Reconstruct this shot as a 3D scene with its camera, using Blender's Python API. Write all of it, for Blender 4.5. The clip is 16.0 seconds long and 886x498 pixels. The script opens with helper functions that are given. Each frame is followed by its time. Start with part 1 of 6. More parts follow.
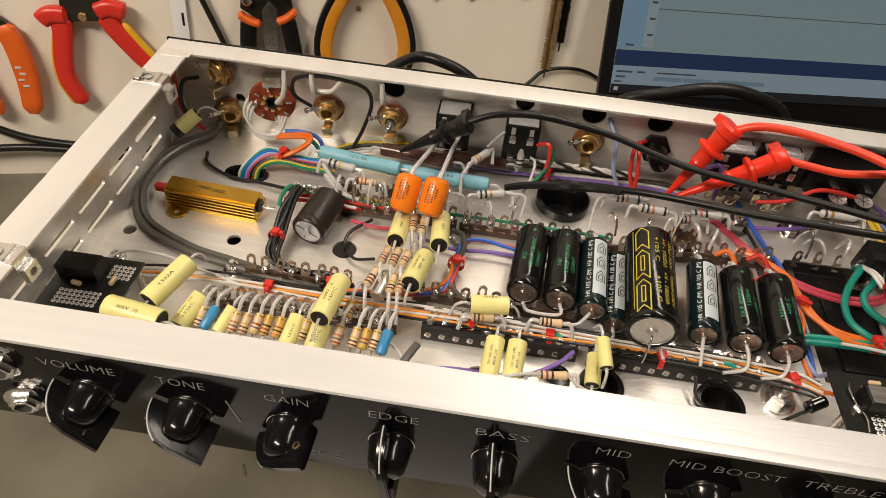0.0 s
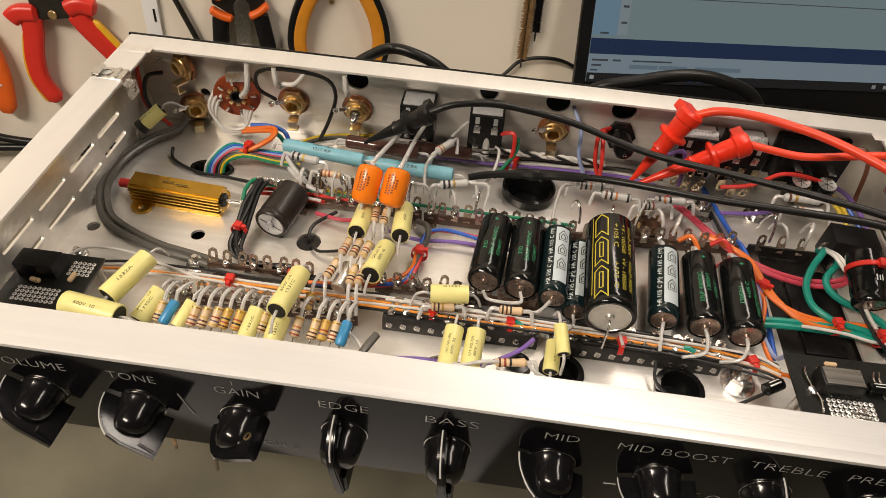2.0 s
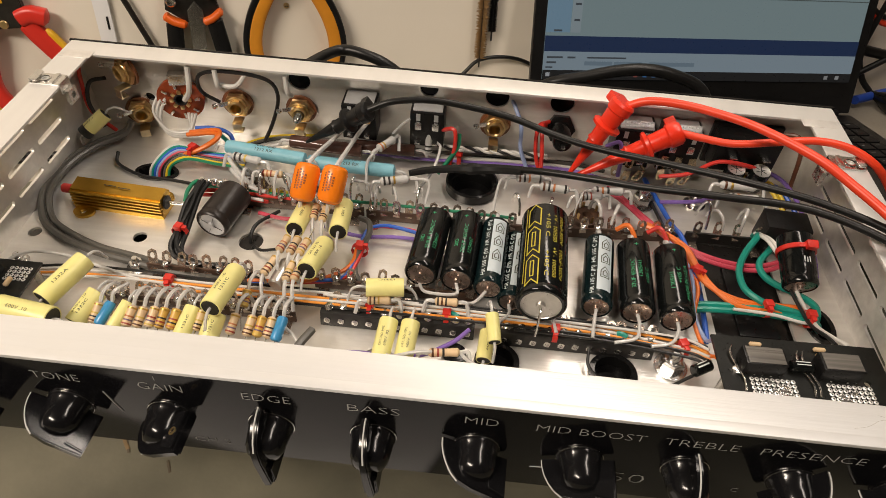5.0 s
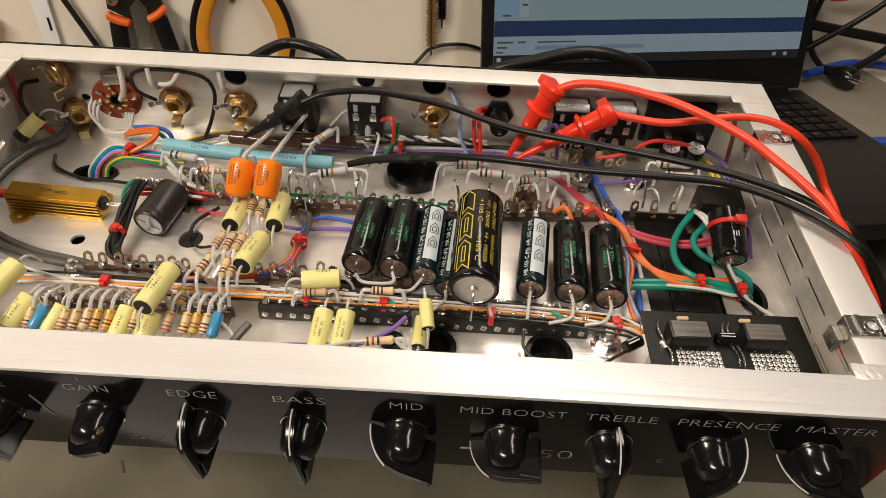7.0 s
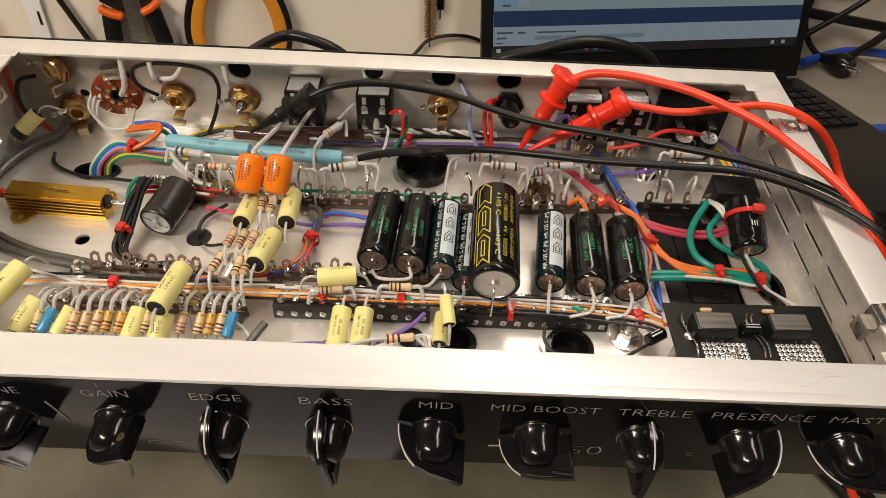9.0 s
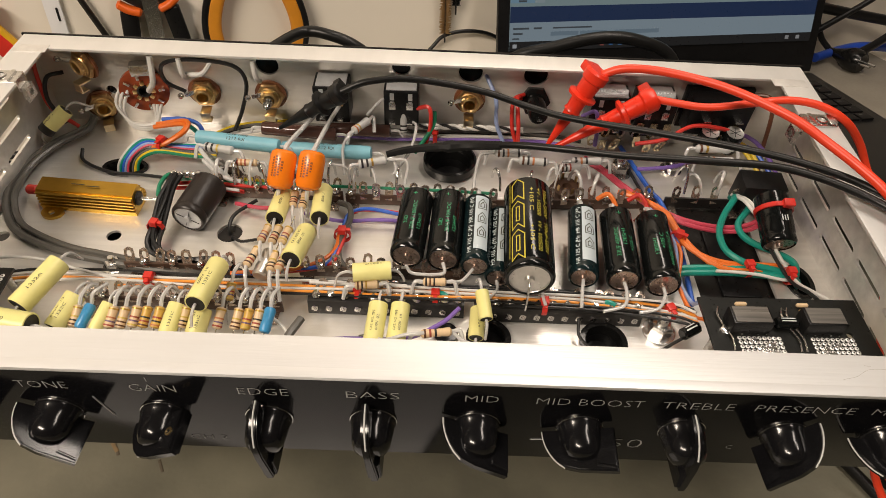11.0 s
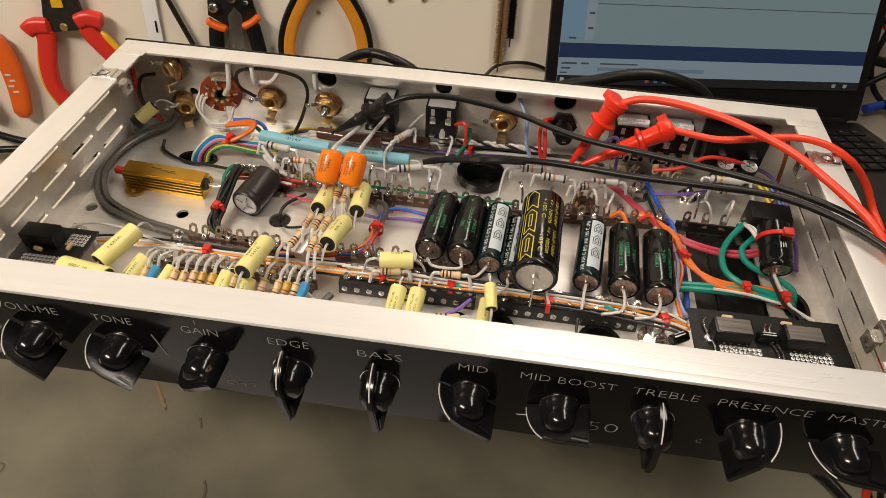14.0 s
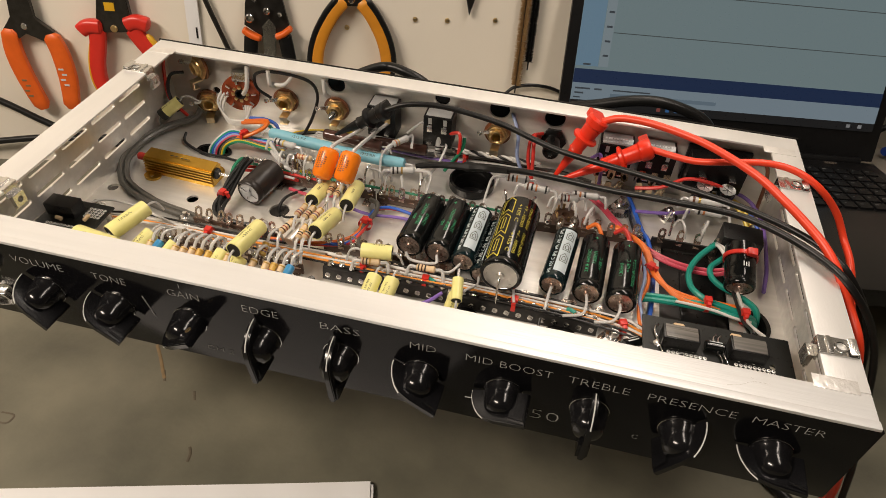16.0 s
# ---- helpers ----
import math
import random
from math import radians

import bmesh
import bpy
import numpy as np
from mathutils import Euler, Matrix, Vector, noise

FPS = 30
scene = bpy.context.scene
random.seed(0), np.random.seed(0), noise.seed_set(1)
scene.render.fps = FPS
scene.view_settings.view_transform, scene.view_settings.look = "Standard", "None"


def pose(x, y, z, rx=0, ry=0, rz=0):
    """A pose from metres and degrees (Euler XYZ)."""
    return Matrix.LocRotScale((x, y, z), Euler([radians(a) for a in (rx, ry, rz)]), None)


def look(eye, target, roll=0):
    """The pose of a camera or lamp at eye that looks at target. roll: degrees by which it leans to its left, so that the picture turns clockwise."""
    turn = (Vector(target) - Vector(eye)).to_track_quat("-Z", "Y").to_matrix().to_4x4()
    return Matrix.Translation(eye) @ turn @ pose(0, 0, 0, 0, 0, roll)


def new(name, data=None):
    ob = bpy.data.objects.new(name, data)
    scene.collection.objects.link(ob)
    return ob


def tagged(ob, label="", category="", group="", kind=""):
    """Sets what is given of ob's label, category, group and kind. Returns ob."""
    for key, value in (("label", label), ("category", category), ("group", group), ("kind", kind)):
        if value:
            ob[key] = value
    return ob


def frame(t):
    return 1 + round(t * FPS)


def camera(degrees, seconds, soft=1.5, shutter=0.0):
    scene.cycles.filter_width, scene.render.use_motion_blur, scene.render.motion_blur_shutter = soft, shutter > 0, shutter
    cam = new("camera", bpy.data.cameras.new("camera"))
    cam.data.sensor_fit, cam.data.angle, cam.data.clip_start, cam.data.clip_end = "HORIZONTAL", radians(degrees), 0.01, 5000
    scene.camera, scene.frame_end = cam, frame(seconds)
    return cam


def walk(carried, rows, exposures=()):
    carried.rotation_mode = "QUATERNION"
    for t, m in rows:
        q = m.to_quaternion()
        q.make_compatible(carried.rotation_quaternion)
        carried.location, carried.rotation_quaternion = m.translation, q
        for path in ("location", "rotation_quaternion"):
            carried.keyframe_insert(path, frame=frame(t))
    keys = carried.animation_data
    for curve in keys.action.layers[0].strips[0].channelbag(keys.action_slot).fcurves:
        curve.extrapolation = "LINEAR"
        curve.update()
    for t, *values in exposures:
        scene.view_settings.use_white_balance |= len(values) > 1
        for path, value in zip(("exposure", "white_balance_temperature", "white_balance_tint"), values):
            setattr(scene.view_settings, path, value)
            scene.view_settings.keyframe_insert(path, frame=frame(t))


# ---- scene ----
# The open chassis stands tilted on the bench, back edge raised; CH carries its frame into the world.
cam = camera(69.2, 16.0, soft=0.7)
CH = Matrix.Translation((0, 0, 0.009)) @ pose(0, 0, 0, 10, 0, 0)
PATH = [
    (0, (-0.005, -0.148, 0.46), (-0.101, 1.236, -0.981), 5.5),
    (0.5, (-0.002, -0.148, 0.458), (-0.1, 1.229, -0.989), 5.2),
    (1, (0.009, -0.148, 0.457), (-0.091, 1.224, -0.994), 4.8),
    (1.5, (0.016, -0.147, 0.457), (-0.075, 1.221, -0.999), 4.7),
    (2, (0.019, -0.147, 0.46), (-0.07, 1.224, -0.993), 4.6),
    (2.5, (0.025, -0.148, 0.46), (-0.067, 1.229, -0.988), 4.4),
    (3, (0.029, -0.15, 0.462), (-0.058, 1.232, -0.981), 4.6),
    (3.5, (0.037, -0.15, 0.465), (-0.042, 1.238, -0.973), 4.7),
    (4, (0.045, -0.149, 0.462), (-0.028, 1.238, -0.977), 4.4),
    (6.3, (0.07, -0.156, 0.461), (0.034, 1.217, -0.993), 3.2),
    (6.5, (0.075, -0.155, 0.462), (0.047, 1.215, -0.996), 3.2),
    (7, (0.085, -0.153, 0.464), (0.075, 1.211, -0.998), 2.9),
    (7.5, (0.085, -0.152, 0.46), (0.094, 1.205, -1.009), 3.0),
    (8, (0.081, -0.15, 0.46), (0.099, 1.204, -1.012), 3.2),
    (8.5, (0.075, -0.148, 0.46), (0.101, 1.203, -1.014), 3.2),
    (9, (0.066, -0.148, 0.459), (0.098, 1.201, -1.017), 3.3),
    (11.3, (0.039, -0.151, 0.459), (0.075, 1.189, -1.025), 3.3),
    (11.5, (0.036, -0.152, 0.459), (0.07, 1.189, -1.025), 3.3),
    (11.6, (0.036, -0.154, 0.46), (0.062, 1.19, -1.022), 3.2),
    (11.7, (0.037, -0.176, 0.466), (0.022, 1.199, -0.986), 2.8),
    (12, (0.038, -0.18, 0.471), (0.034, 1.195, -0.983), 3.0),
    (12.5, (0.041, -0.18, 0.47), (0.036, 1.196, -0.982), 3.1),
    (13, (0.047, -0.187, 0.474), (0.023, 1.196, -0.971), 2.9),
    (13.5, (0.056, -0.193, 0.476), (-0.018, 1.197, -0.96), 2.7),
    (14, (0.072, -0.198, 0.48), (-0.075, 1.198, -0.944), 2.7),
    (14.5, (0.082, -0.207, 0.481), (-0.114, 1.192, -0.934), 3.4),
    (15, (0.099, -0.216, 0.486), (-0.126, 1.197, -0.912), 3.5),
    (15.5, (0.11, -0.222, 0.487), (-0.139, 1.196, -0.902), 3.6),
    (16, (0.123, -0.226, 0.489), (-0.158, 1.2, -0.884), 3.3),
]
walk(cam, [(t, CH @ look(eye, target, roll)) for t, eye, target, roll in PATH], exposures=[(0, -0.35), (16, -0.35)])

# ---- world and light ----
world = bpy.data.worlds.new("world")
scene.world = world
world.use_nodes = True
world.node_tree.nodes["Background"].inputs[0].default_value = (1.0, 0.93, 0.82, 1)
world.node_tree.nodes["Background"].inputs[1].default_value = 0.004


def area_lamp(name, m, sx, sy, watts, colour):
    data = bpy.data.lights.new(name, "AREA")
    data.shape, data.size, data.size_y, data.energy, data.color = "RECTANGLE", sx, sy, watts, colour
    ob = new(name, data)
    ob.matrix_world = m
    return ob


area_lamp("bench_light", look((0.34, 0.25, 1.20), (0.10, 0.14, 0.1)), 1.4, 0.12, 12.0, (1.0, 0.875, 0.76))
# added fill lamp, well below the ceiling, brightening the back wall and left bench
area_lamp("ceiling_light", look((-0.82, -0.86, 1.32), (-0.20, 0.08, 0.1)), 0.8, 0.2, 35, (1.0, 0.85, 0.70))


# ---- materials ----
def mat(name, colour, rough=0.5, metal=0.0, vary=0.12, scale=40.0, bump=0.0, bscale=300.0, colour2=None, spec=0.5, stretch=None, coat=0.0, object_vary=0.0, trans=0.0, smudge=None):
    """A surface with large-scale colour drift, fine grain and relief."""
    m = bpy.data.materials.new(name)
    m.use_nodes = True
    nt = m.node_tree
    b = nt.nodes["Principled BSDF"]
    b.inputs["Roughness"].default_value, b.inputs["Metallic"].default_value = rough, metal
    b.inputs["Specular IOR Level"].default_value = spec
    b.inputs["Coat Weight"].default_value = coat
    b.inputs["Transmission Weight"].default_value = trans
    tc = nt.nodes.new("ShaderNodeTexCoord")
    mp = nt.nodes.new("ShaderNodeMapping")
    nt.links.new(tc.outputs["Object"], mp.inputs["Vector"])
    if stretch:
        mp.inputs["Scale"].default_value = stretch
    n1 = nt.nodes.new("ShaderNodeTexNoise")
    n1.inputs["Scale"].default_value, n1.inputs["Detail"].default_value = scale, 6
    nt.links.new(mp.outputs["Vector"], n1.inputs["Vector"])
    ramp = nt.nodes.new("ShaderNodeValToRGB")
    c2 = colour2 or tuple(c * (1 - vary) for c in colour)
    ramp.color_ramp.elements[0].position, ramp.color_ramp.elements[1].position = 0.32, 0.68
    ramp.color_ramp.elements[0].color, ramp.color_ramp.elements[1].color = (*c2, 1), (*colour, 1)
    nt.links.new(n1.outputs["Fac"], ramp.inputs["Fac"])
    out = ramp.outputs["Color"]
    if object_vary:
        oi = nt.nodes.new("ShaderNodeObjectInfo")
        hs = nt.nodes.new("ShaderNodeHueSaturation")
        mr = nt.nodes.new("ShaderNodeMapRange")
        mr.inputs["To Min"].default_value, mr.inputs["To Max"].default_value = 1 - object_vary, 1 + object_vary
        nt.links.new(oi.outputs["Random"], mr.inputs["Value"])
        nt.links.new(mr.outputs["Result"], hs.inputs["Value"])
        nt.links.new(out, hs.inputs["Color"])
        out = hs.outputs["Color"]
    if smudge:
        n3 = nt.nodes.new("ShaderNodeTexNoise")
        n3.inputs["Scale"].default_value, n3.inputs["Detail"].default_value, n3.inputs["Roughness"].default_value = 14, 8, 0.65
        nt.links.new(tc.outputs["Object"], n3.inputs["Vector"])
        sr = nt.nodes.new("ShaderNodeValToRGB")
        sr.color_ramp.elements[0].position, sr.color_ramp.elements[1].position = 0.42, 0.72
        nt.links.new(n3.outputs["Fac"], sr.inputs["Fac"])
        mx = nt.nodes.new("ShaderNodeMixRGB")
        mx.inputs["Color2"].default_value = (*smudge, 1)
        nt.links.new(sr.outputs["Color"], mx.inputs["Fac"])
        nt.links.new(out, mx.inputs["Color1"])
        out = mx.outputs["Color"]
    nt.links.new(out, b.inputs["Base Color"])
    n2 = nt.nodes.new("ShaderNodeTexNoise")
    n2.inputs["Scale"].default_value, n2.inputs["Detail"].default_value = bscale, 4
    nt.links.new(mp.outputs["Vector"], n2.inputs["Vector"])
    rr = nt.nodes.new("ShaderNodeMapRange")
    rr.inputs["To Min"].default_value, rr.inputs["To Max"].default_value = max(0.02, rough * 0.75), min(1, rough * 1.25)
    nt.links.new(n2.outputs["Fac"], rr.inputs["Value"])
    nt.links.new(rr.outputs["Result"], b.inputs["Roughness"])
    if bump:
        bp = nt.nodes.new("ShaderNodeBump")
        bp.inputs["Strength"].default_value, bp.inputs["Distance"].default_value = bump, 0.001
        nt.links.new(n2.outputs["Fac"], bp.inputs["Height"])
        nt.links.new(bp.outputs["Normal"], b.inputs["Normal"])
    return m


ALU = mat("brushed_aluminium", (0.82, 0.805, 0.775), 0.34, 0.6, 0.16, 160, 0.12, 900, stretch=(0.06, 1, 1), smudge=(0.66, 0.62, 0.54))
# same metal as the side rims, whitened to carry the blown-out light in front
ALU_RIM = mat("blown_white_aluminium_rim", (0.79, 0.795, 0.80), 0.46, 0.45, 0.05, 200, 0.12, 700, stretch=(0.05, 1, 1), smudge=(0.76, 0.76, 0.75))
WELD = mat("ground_weld", (0.84, 0.82, 0.79), 0.42, 0.6, 0.12, 120, 0.5, 300)
PANEL = mat("black_gloss_panel", (0.006, 0.006, 0.007), 0.12, 0, 0.3, 20, 0.01, 400, spec=0.15)
ALU_SIDE = mat("brushed_aluminium_rim", (0.82, 0.81, 0.79), 0.42, 0.5, 0.10, 40, 0.1, 900, stretch=(1, 0.15, 1))
PRINT = mat("silk_screen_white", (0.42, 0.42, 0.41), 0.6)
KNOB = mat("black_bakelite", (0.008, 0.008, 0.009), 0.16, 0, 0.3, 60, 0.02, 600, spec=0.45)
WHITE = mat("white_paint_line", (0.6, 0.6, 0.58), 0.5)
BENCH = mat("worn_grey_bench_mat", (0.20, 0.19, 0.14), 0.45, 0, 0.35, 9, 0.15, 250, colour2=(0.088, 0.086, 0.064))
WALLP = mat("painted_board_wall", (0.82, 0.76, 0.655), 0.6, 0, 0.05, 4, 0.1, 500)
# for the room shell out of view: dark, so glossy parts reflect little
ROOM = mat("dim_room_paint", (0.13, 0.115, 0.097), 0.8, 0, 0.06, 2)
BLACK = mat("black_plastic", (0.009, 0.009, 0.0095), 0.3, 0, 0.3, 80, 0.1, 700, spec=0.32)
BLACKS = mat("black_sleeve", (0.008, 0.008, 0.008), 0.2, 0, 0.3, 50, 0.05, 300, spec=0.35)
RUBBER = mat("black_rubber_lead", (0.009, 0.009, 0.009), 0.36, 0, 0.3, 60, 0.1, 500, spec=0.35)
PAPER = mat("white_paper", (0.82, 0.82, 0.83), 0.8, 0, 0.03, 10)


# ---- helpers ----
def part(name, bm, material, parent, label=""):
    """Link a bmesh as one mesh object under a thing or a part."""
    me = bpy.data.meshes.new(name)
    bmesh.ops.recalc_face_normals(bm, faces=bm.faces)
    bm.to_mesh(me)
    bm.free()
    me.materials.append(material)
    for p in me.polygons:
        p.use_smooth = True
    me.set_sharp_from_angle(angle=radians(38))
    ob = new(name, me)
    if parent is not None:
        ob.parent = parent
    return tagged(ob, label)


def thing(name, m, label, category, group="", kind=""):
    ob = new(name)
    ob.empty_display_size = 0.01
    ob.matrix_world = m
    return tagged(ob, label, category, group, kind)


def box(bm, x, y, z, sx, sy, sz, bevel=0.0, m=None):
    """A box about (x, y, z), its edges rounded."""
    r = bmesh.ops.create_cube(bm, size=1, matrix=(m or Matrix()) @ Matrix.LocRotScale((x, y, z), None, (sx, sy, sz)))
    if bevel:
        es = list({e for v in r["verts"] for e in v.link_edges})
        bmesh.ops.bevel(bm, geom=es, offset=bevel, segments=2, affect="EDGES", profile=0.7)
    return bm


def abox(x, y, z, sx, sy, sz, bevel=0.0, m=None):
    return box(bmesh.new(), x, y, z, sx, sy, sz, bevel, m)


def lathe(bm, profile, seg=20, m=None):
    """Turn (radius, height) pairs about z."""
    m = m or Matrix()
    rings = []
    for r, z in profile:
        if r < 1e-6:
            rings.append([bm.verts.new(m @ Vector((0, 0, z)))])
        else:
            rings.append([bm.verts.new(m @ Vector((r * math.cos(2 * math.pi * i / seg), r * math.sin(2 * math.pi * i / seg), z))) for i in range(seg)])
    for a, b in zip(rings, rings[1:]):
        for i in range(seg):
            j = (i + 1) % seg
            if len(a) == 1 and len(b) > 1:
                bm.faces.new((a[0], b[i], b[j]))
            elif len(b) == 1 and len(a) > 1:
                bm.faces.new((a[i], a[j], b[0]))
            elif len(a) > 1:
                bm.faces.new((a[i], a[j], b[j], b[i]))
    return bm


def alathe(profile, seg=20, m=None):
    return lathe(bmesh.new(), profile, seg, m)


def rod(r, z0, z1, e=0.0008):
    """Closed profile of a rod with rounded ends."""
    return [(0, z0), (r - e, z0), (r, z0 + e), (r, z1 - e), (r - e, z1), (0, z1)]


def spline(pts, n=6):
    P = [Vector(p) for p in pts]
    if len(P) == 2:
        return P
    P = [P[0] * 2 - P[1]] + P + [P[-1] * 2 - P[-2]]
    out = []
    for a, b, c, d in zip(P, P[1:], P[2:], P[3:]):
        for k in range(n):
            t = k / n
            out.append(0.5 * (2 * b + (c - a) * t + (2 * a - 5 * b + 4 * c - d) * t * t + (3 * b - a - 3 * c + d) * t ** 3))
    return out + [P[-2]]


def tube(bm, pts, r, seg=8, n=6, smooth=True):
    """A round wire along points."""
    P = spline(pts, n) if smooth else [Vector(p) for p in pts]
    up = Vector((0.13, 0.31, 1)).normalized()
    rings = []
    for i, p in enumerate(P):
        d = (P[min(i + 1, len(P) - 1)] - P[max(i - 1, 0)]).normalized()
        a = d.cross(up)
        a = a.normalized() if a.length > 0.05 else d.cross(Vector((1, 0, 0.2))).normalized()
        b = d.cross(a)
        up = -b if b.dot(up) < 0 else b
        a = up.cross(d).normalized()
        rr = r(i / (len(P) - 1)) if callable(r) else r
        rings.append([bm.verts.new(p + (a * math.cos(2 * math.pi * k / seg) + up * math.sin(2 * math.pi * k / seg)) * rr) for k in range(seg)])
    for A, B in zip(rings, rings[1:]):
        for k in range(seg):
            j = (k + 1) % seg
            bm.faces.new((A[k], A[j], B[j], B[k]))
    bm.faces.new(rings[0][::-1])
    bm.faces.new(rings[-1])
    return bm


def atube(pts, r, seg=8, n=6, smooth=True):
    return tube(bmesh.new(), pts, r, seg, n, smooth)


def prism(bm, outline, z0, z1, m=None, bevel=0.0, scale_top=1.0):
    """Extrude a flat outline (x, y) from z0 to z1."""
    m = m or Matrix()
    lo = [bm.verts.new(m @ Vector((x, y, z0))) for x, y in outline]
    hi = [bm.verts.new(m @ Vector((x * scale_top, y * scale_top, z1))) for x, y in outline]
    top = bm.faces.new(hi)
    bm.faces.new(lo[::-1])
    for i in range(len(lo)):
        j = (i + 1) % len(lo)
        bm.faces.new((lo[i], lo[j], hi[j], hi[i]))
    if bevel:
        bmesh.ops.bevel(bm, geom=list(top.edges), offset=bevel, segments=2, affect="EDGES")
    return bm


def aprism(outline, z0, z1, m=None, bevel=0.0, scale_top=1.0):
    return prism(bmesh.new(), outline, z0, z1, m, bevel, scale_top)


def along(a, b):
    """Frame at a whose z runs to b, and the length; its y leans upward."""
    a, b = Vector(a), Vector(b)
    d = b - a
    z = d.normalized()
    up = Vector((0, 0, 1)) if abs(z.z) < 0.95 else Vector((0, 1, 0))
    x = up.cross(z).normalized()
    y = z.cross(x)
    m = Matrix((x, y, z)).transposed().to_4x4()
    m.translation = a
    return m, d.length


FONT = bpy.data.curves.new("lettering", "FONT")


def text_mesh(words, height, width=None, thin=0.0):
    """Letters as flat bmesh in x, y, centred, with the given capital height and overall width."""
    FONT.body, FONT.size, FONT.align_x, FONT.resolution_u, FONT.offset = words, 1.0, "LEFT", 2, thin
    ob = bpy.data.objects.new("lettering", FONT)
    me = bpy.data.meshes.new_from_object(ob)
    bpy.data.objects.remove(ob)
    bm = bmesh.new()
    bm.from_mesh(me)
    bpy.data.meshes.remove(me)
    xs, ys = [v.co.x for v in bm.verts], [v.co.y for v in bm.verts]
    sy = height / 0.69
    sx = width / (max(xs) - min(xs)) if width else sy
    cx, cy = (max(xs) + min(xs)) / 2, 0.345
    for v in bm.verts:
        v.co = Vector(((v.co.x - cx) * sx, (v.co.y - cy) * sy, 0))
    return bm


def wrap(bm, r, angle, z, turn=0):
    """Bend flat letters round a cylinder about z: their x runs along z (turn 0) or round it (turn 90)."""
    for v in bm.verts:
        x, y = v.co.x, v.co.y
        if turn == 180:
            x, y = -x, -y
        if turn == 90:
            a, h = angle + x / r, z + y
        else:
            a, h = angle + y / r, z - x
        v.co = Vector((r * math.cos(a), r * math.sin(a), h))
    return bm

# ---- bench, wall, room ----
FLOOR_Z, RIM_Z = 0.134, 0.207
X0, X1, Y0, Y1 = -0.2560, 0.312, 0.0, 0.272
WALL_YAW = 17.6
WALL = pose(-0.455, 0.435, 0, 0, 0, WALL_YAW)   # x along the wall, y into it

bench = tagged(part("bench_top", abox(0.2, -0.35, -0.02, 4.0, 2.4, 0.04, 0.002), BENCH, None), "worn grey-beige workbench top with stains", "bench", kind="structure")
wall = part("wall_back", abox(0.6, 0.02, 0.9, 4.6, 0.04, 2.2), WALLP, None)
wall.matrix_world = WALL
tagged(wall, "cream painted board wall behind the bench", "wall", kind="structure")
# unseen shell added to close the room and control what reflects
for nm, bx in (("wall_left", (-1.8, -0.8, 0.6, 0.05, 4.0, 3.2)), ("wall_right", (2.2, -0.8, 0.6, 0.05, 4.0, 3.2)), ("wall_front", (0.2, -2.6, 0.6, 4.1, 0.05, 3.2)),
               ("ceiling", (0.2, -0.6, 2.25, 4.6, 4.4, 0.05)), ("floor", (0.2, -0.8, -0.95, 4.6, 4.4, 0.05))):
    tagged(part(nm, abox(*bx), ROOM, None), "unseen room surface, kept dark to dim reflections", nm.split("_")[0], kind="structure")

# ---- chassis ----
chassis = thing("amplifier_chassis", CH, "open bare aluminium amplifier chassis with wide folded rims, standing upside down", "chassis")
T = 0.002


def plate(outline, holes, z0, z1, m=None):
    """A sheet of even thickness with openings cut through it."""
    m = m or Matrix()
    bm = bmesh.new()
    es = []
    for loop in [outline] + holes:
        vs = [bm.verts.new((x, y, z0)) for x, y in loop]
        es += [bm.edges.new((vs[i], vs[(i + 1) % len(vs)])) for i in range(len(vs))]
    bmesh.ops.triangle_fill(bm, use_beauty=True, use_dissolve=False, edges=es)
    r = bmesh.ops.extrude_face_region(bm, geom=list(bm.faces))
    for v in r["geom"]:
        if isinstance(v, bmesh.types.BMVert):
            v.co.z = z1
    bmesh.ops.transform(bm, matrix=m, verts=bm.verts)
    return bm


def ring(x, y, rx, ry=None, n=24):
    ry = ry or rx
    return [(x + rx * math.cos(2 * math.pi * i / n), y + ry * math.sin(2 * math.pi * i / n)) for i in range(n)]


def rect(x0, y0, x1, y1):
    return [(x0, y0), (x1, y0), (x1, y1), (x0, y1)]


def slot(x0, x1, y, h):
    r = h / 2
    return [(x0 + r + r * math.cos(a), y + r * math.sin(a)) for a in (1.57, 2.2, 2.8, 3.5, 4.1, 4.71)] + [(x1 - r + r * math.cos(a), y + r * math.sin(a)) for a in (-1.57, -0.9, -0.3, 0.3, 0.9, 1.57)]


floor_holes = [ring(-0.1705, 0.1445, 0.0048), ring(-0.243, 0.14, 0.0045), ring(-0.094, 0.151, 0.0085), ring(-0.186, 0.213, 0.015, 0.008), ring(0.056, 0.229, 0.0185),
               ring(0.057, 0.071, 0.0062), ring(0.081, 0.071, 0.0125), ring(0.151, 0.071, 0.0135), ring(0.291, 0.125, 0.0075, 0.013), rect(0.221, 0.100, 0.272, 0.205),
               ring(-0.222, 0.190, 0.003), ring(-0.128, 0.172, 0.004), ring(0.01, 0.06, 0.013)]
part("floor_pan", plate(rect(X0, Y0 + T, X1, Y1 - T), floor_holes, FLOOR_Z - T, FLOOR_Z), ALU, chassis)
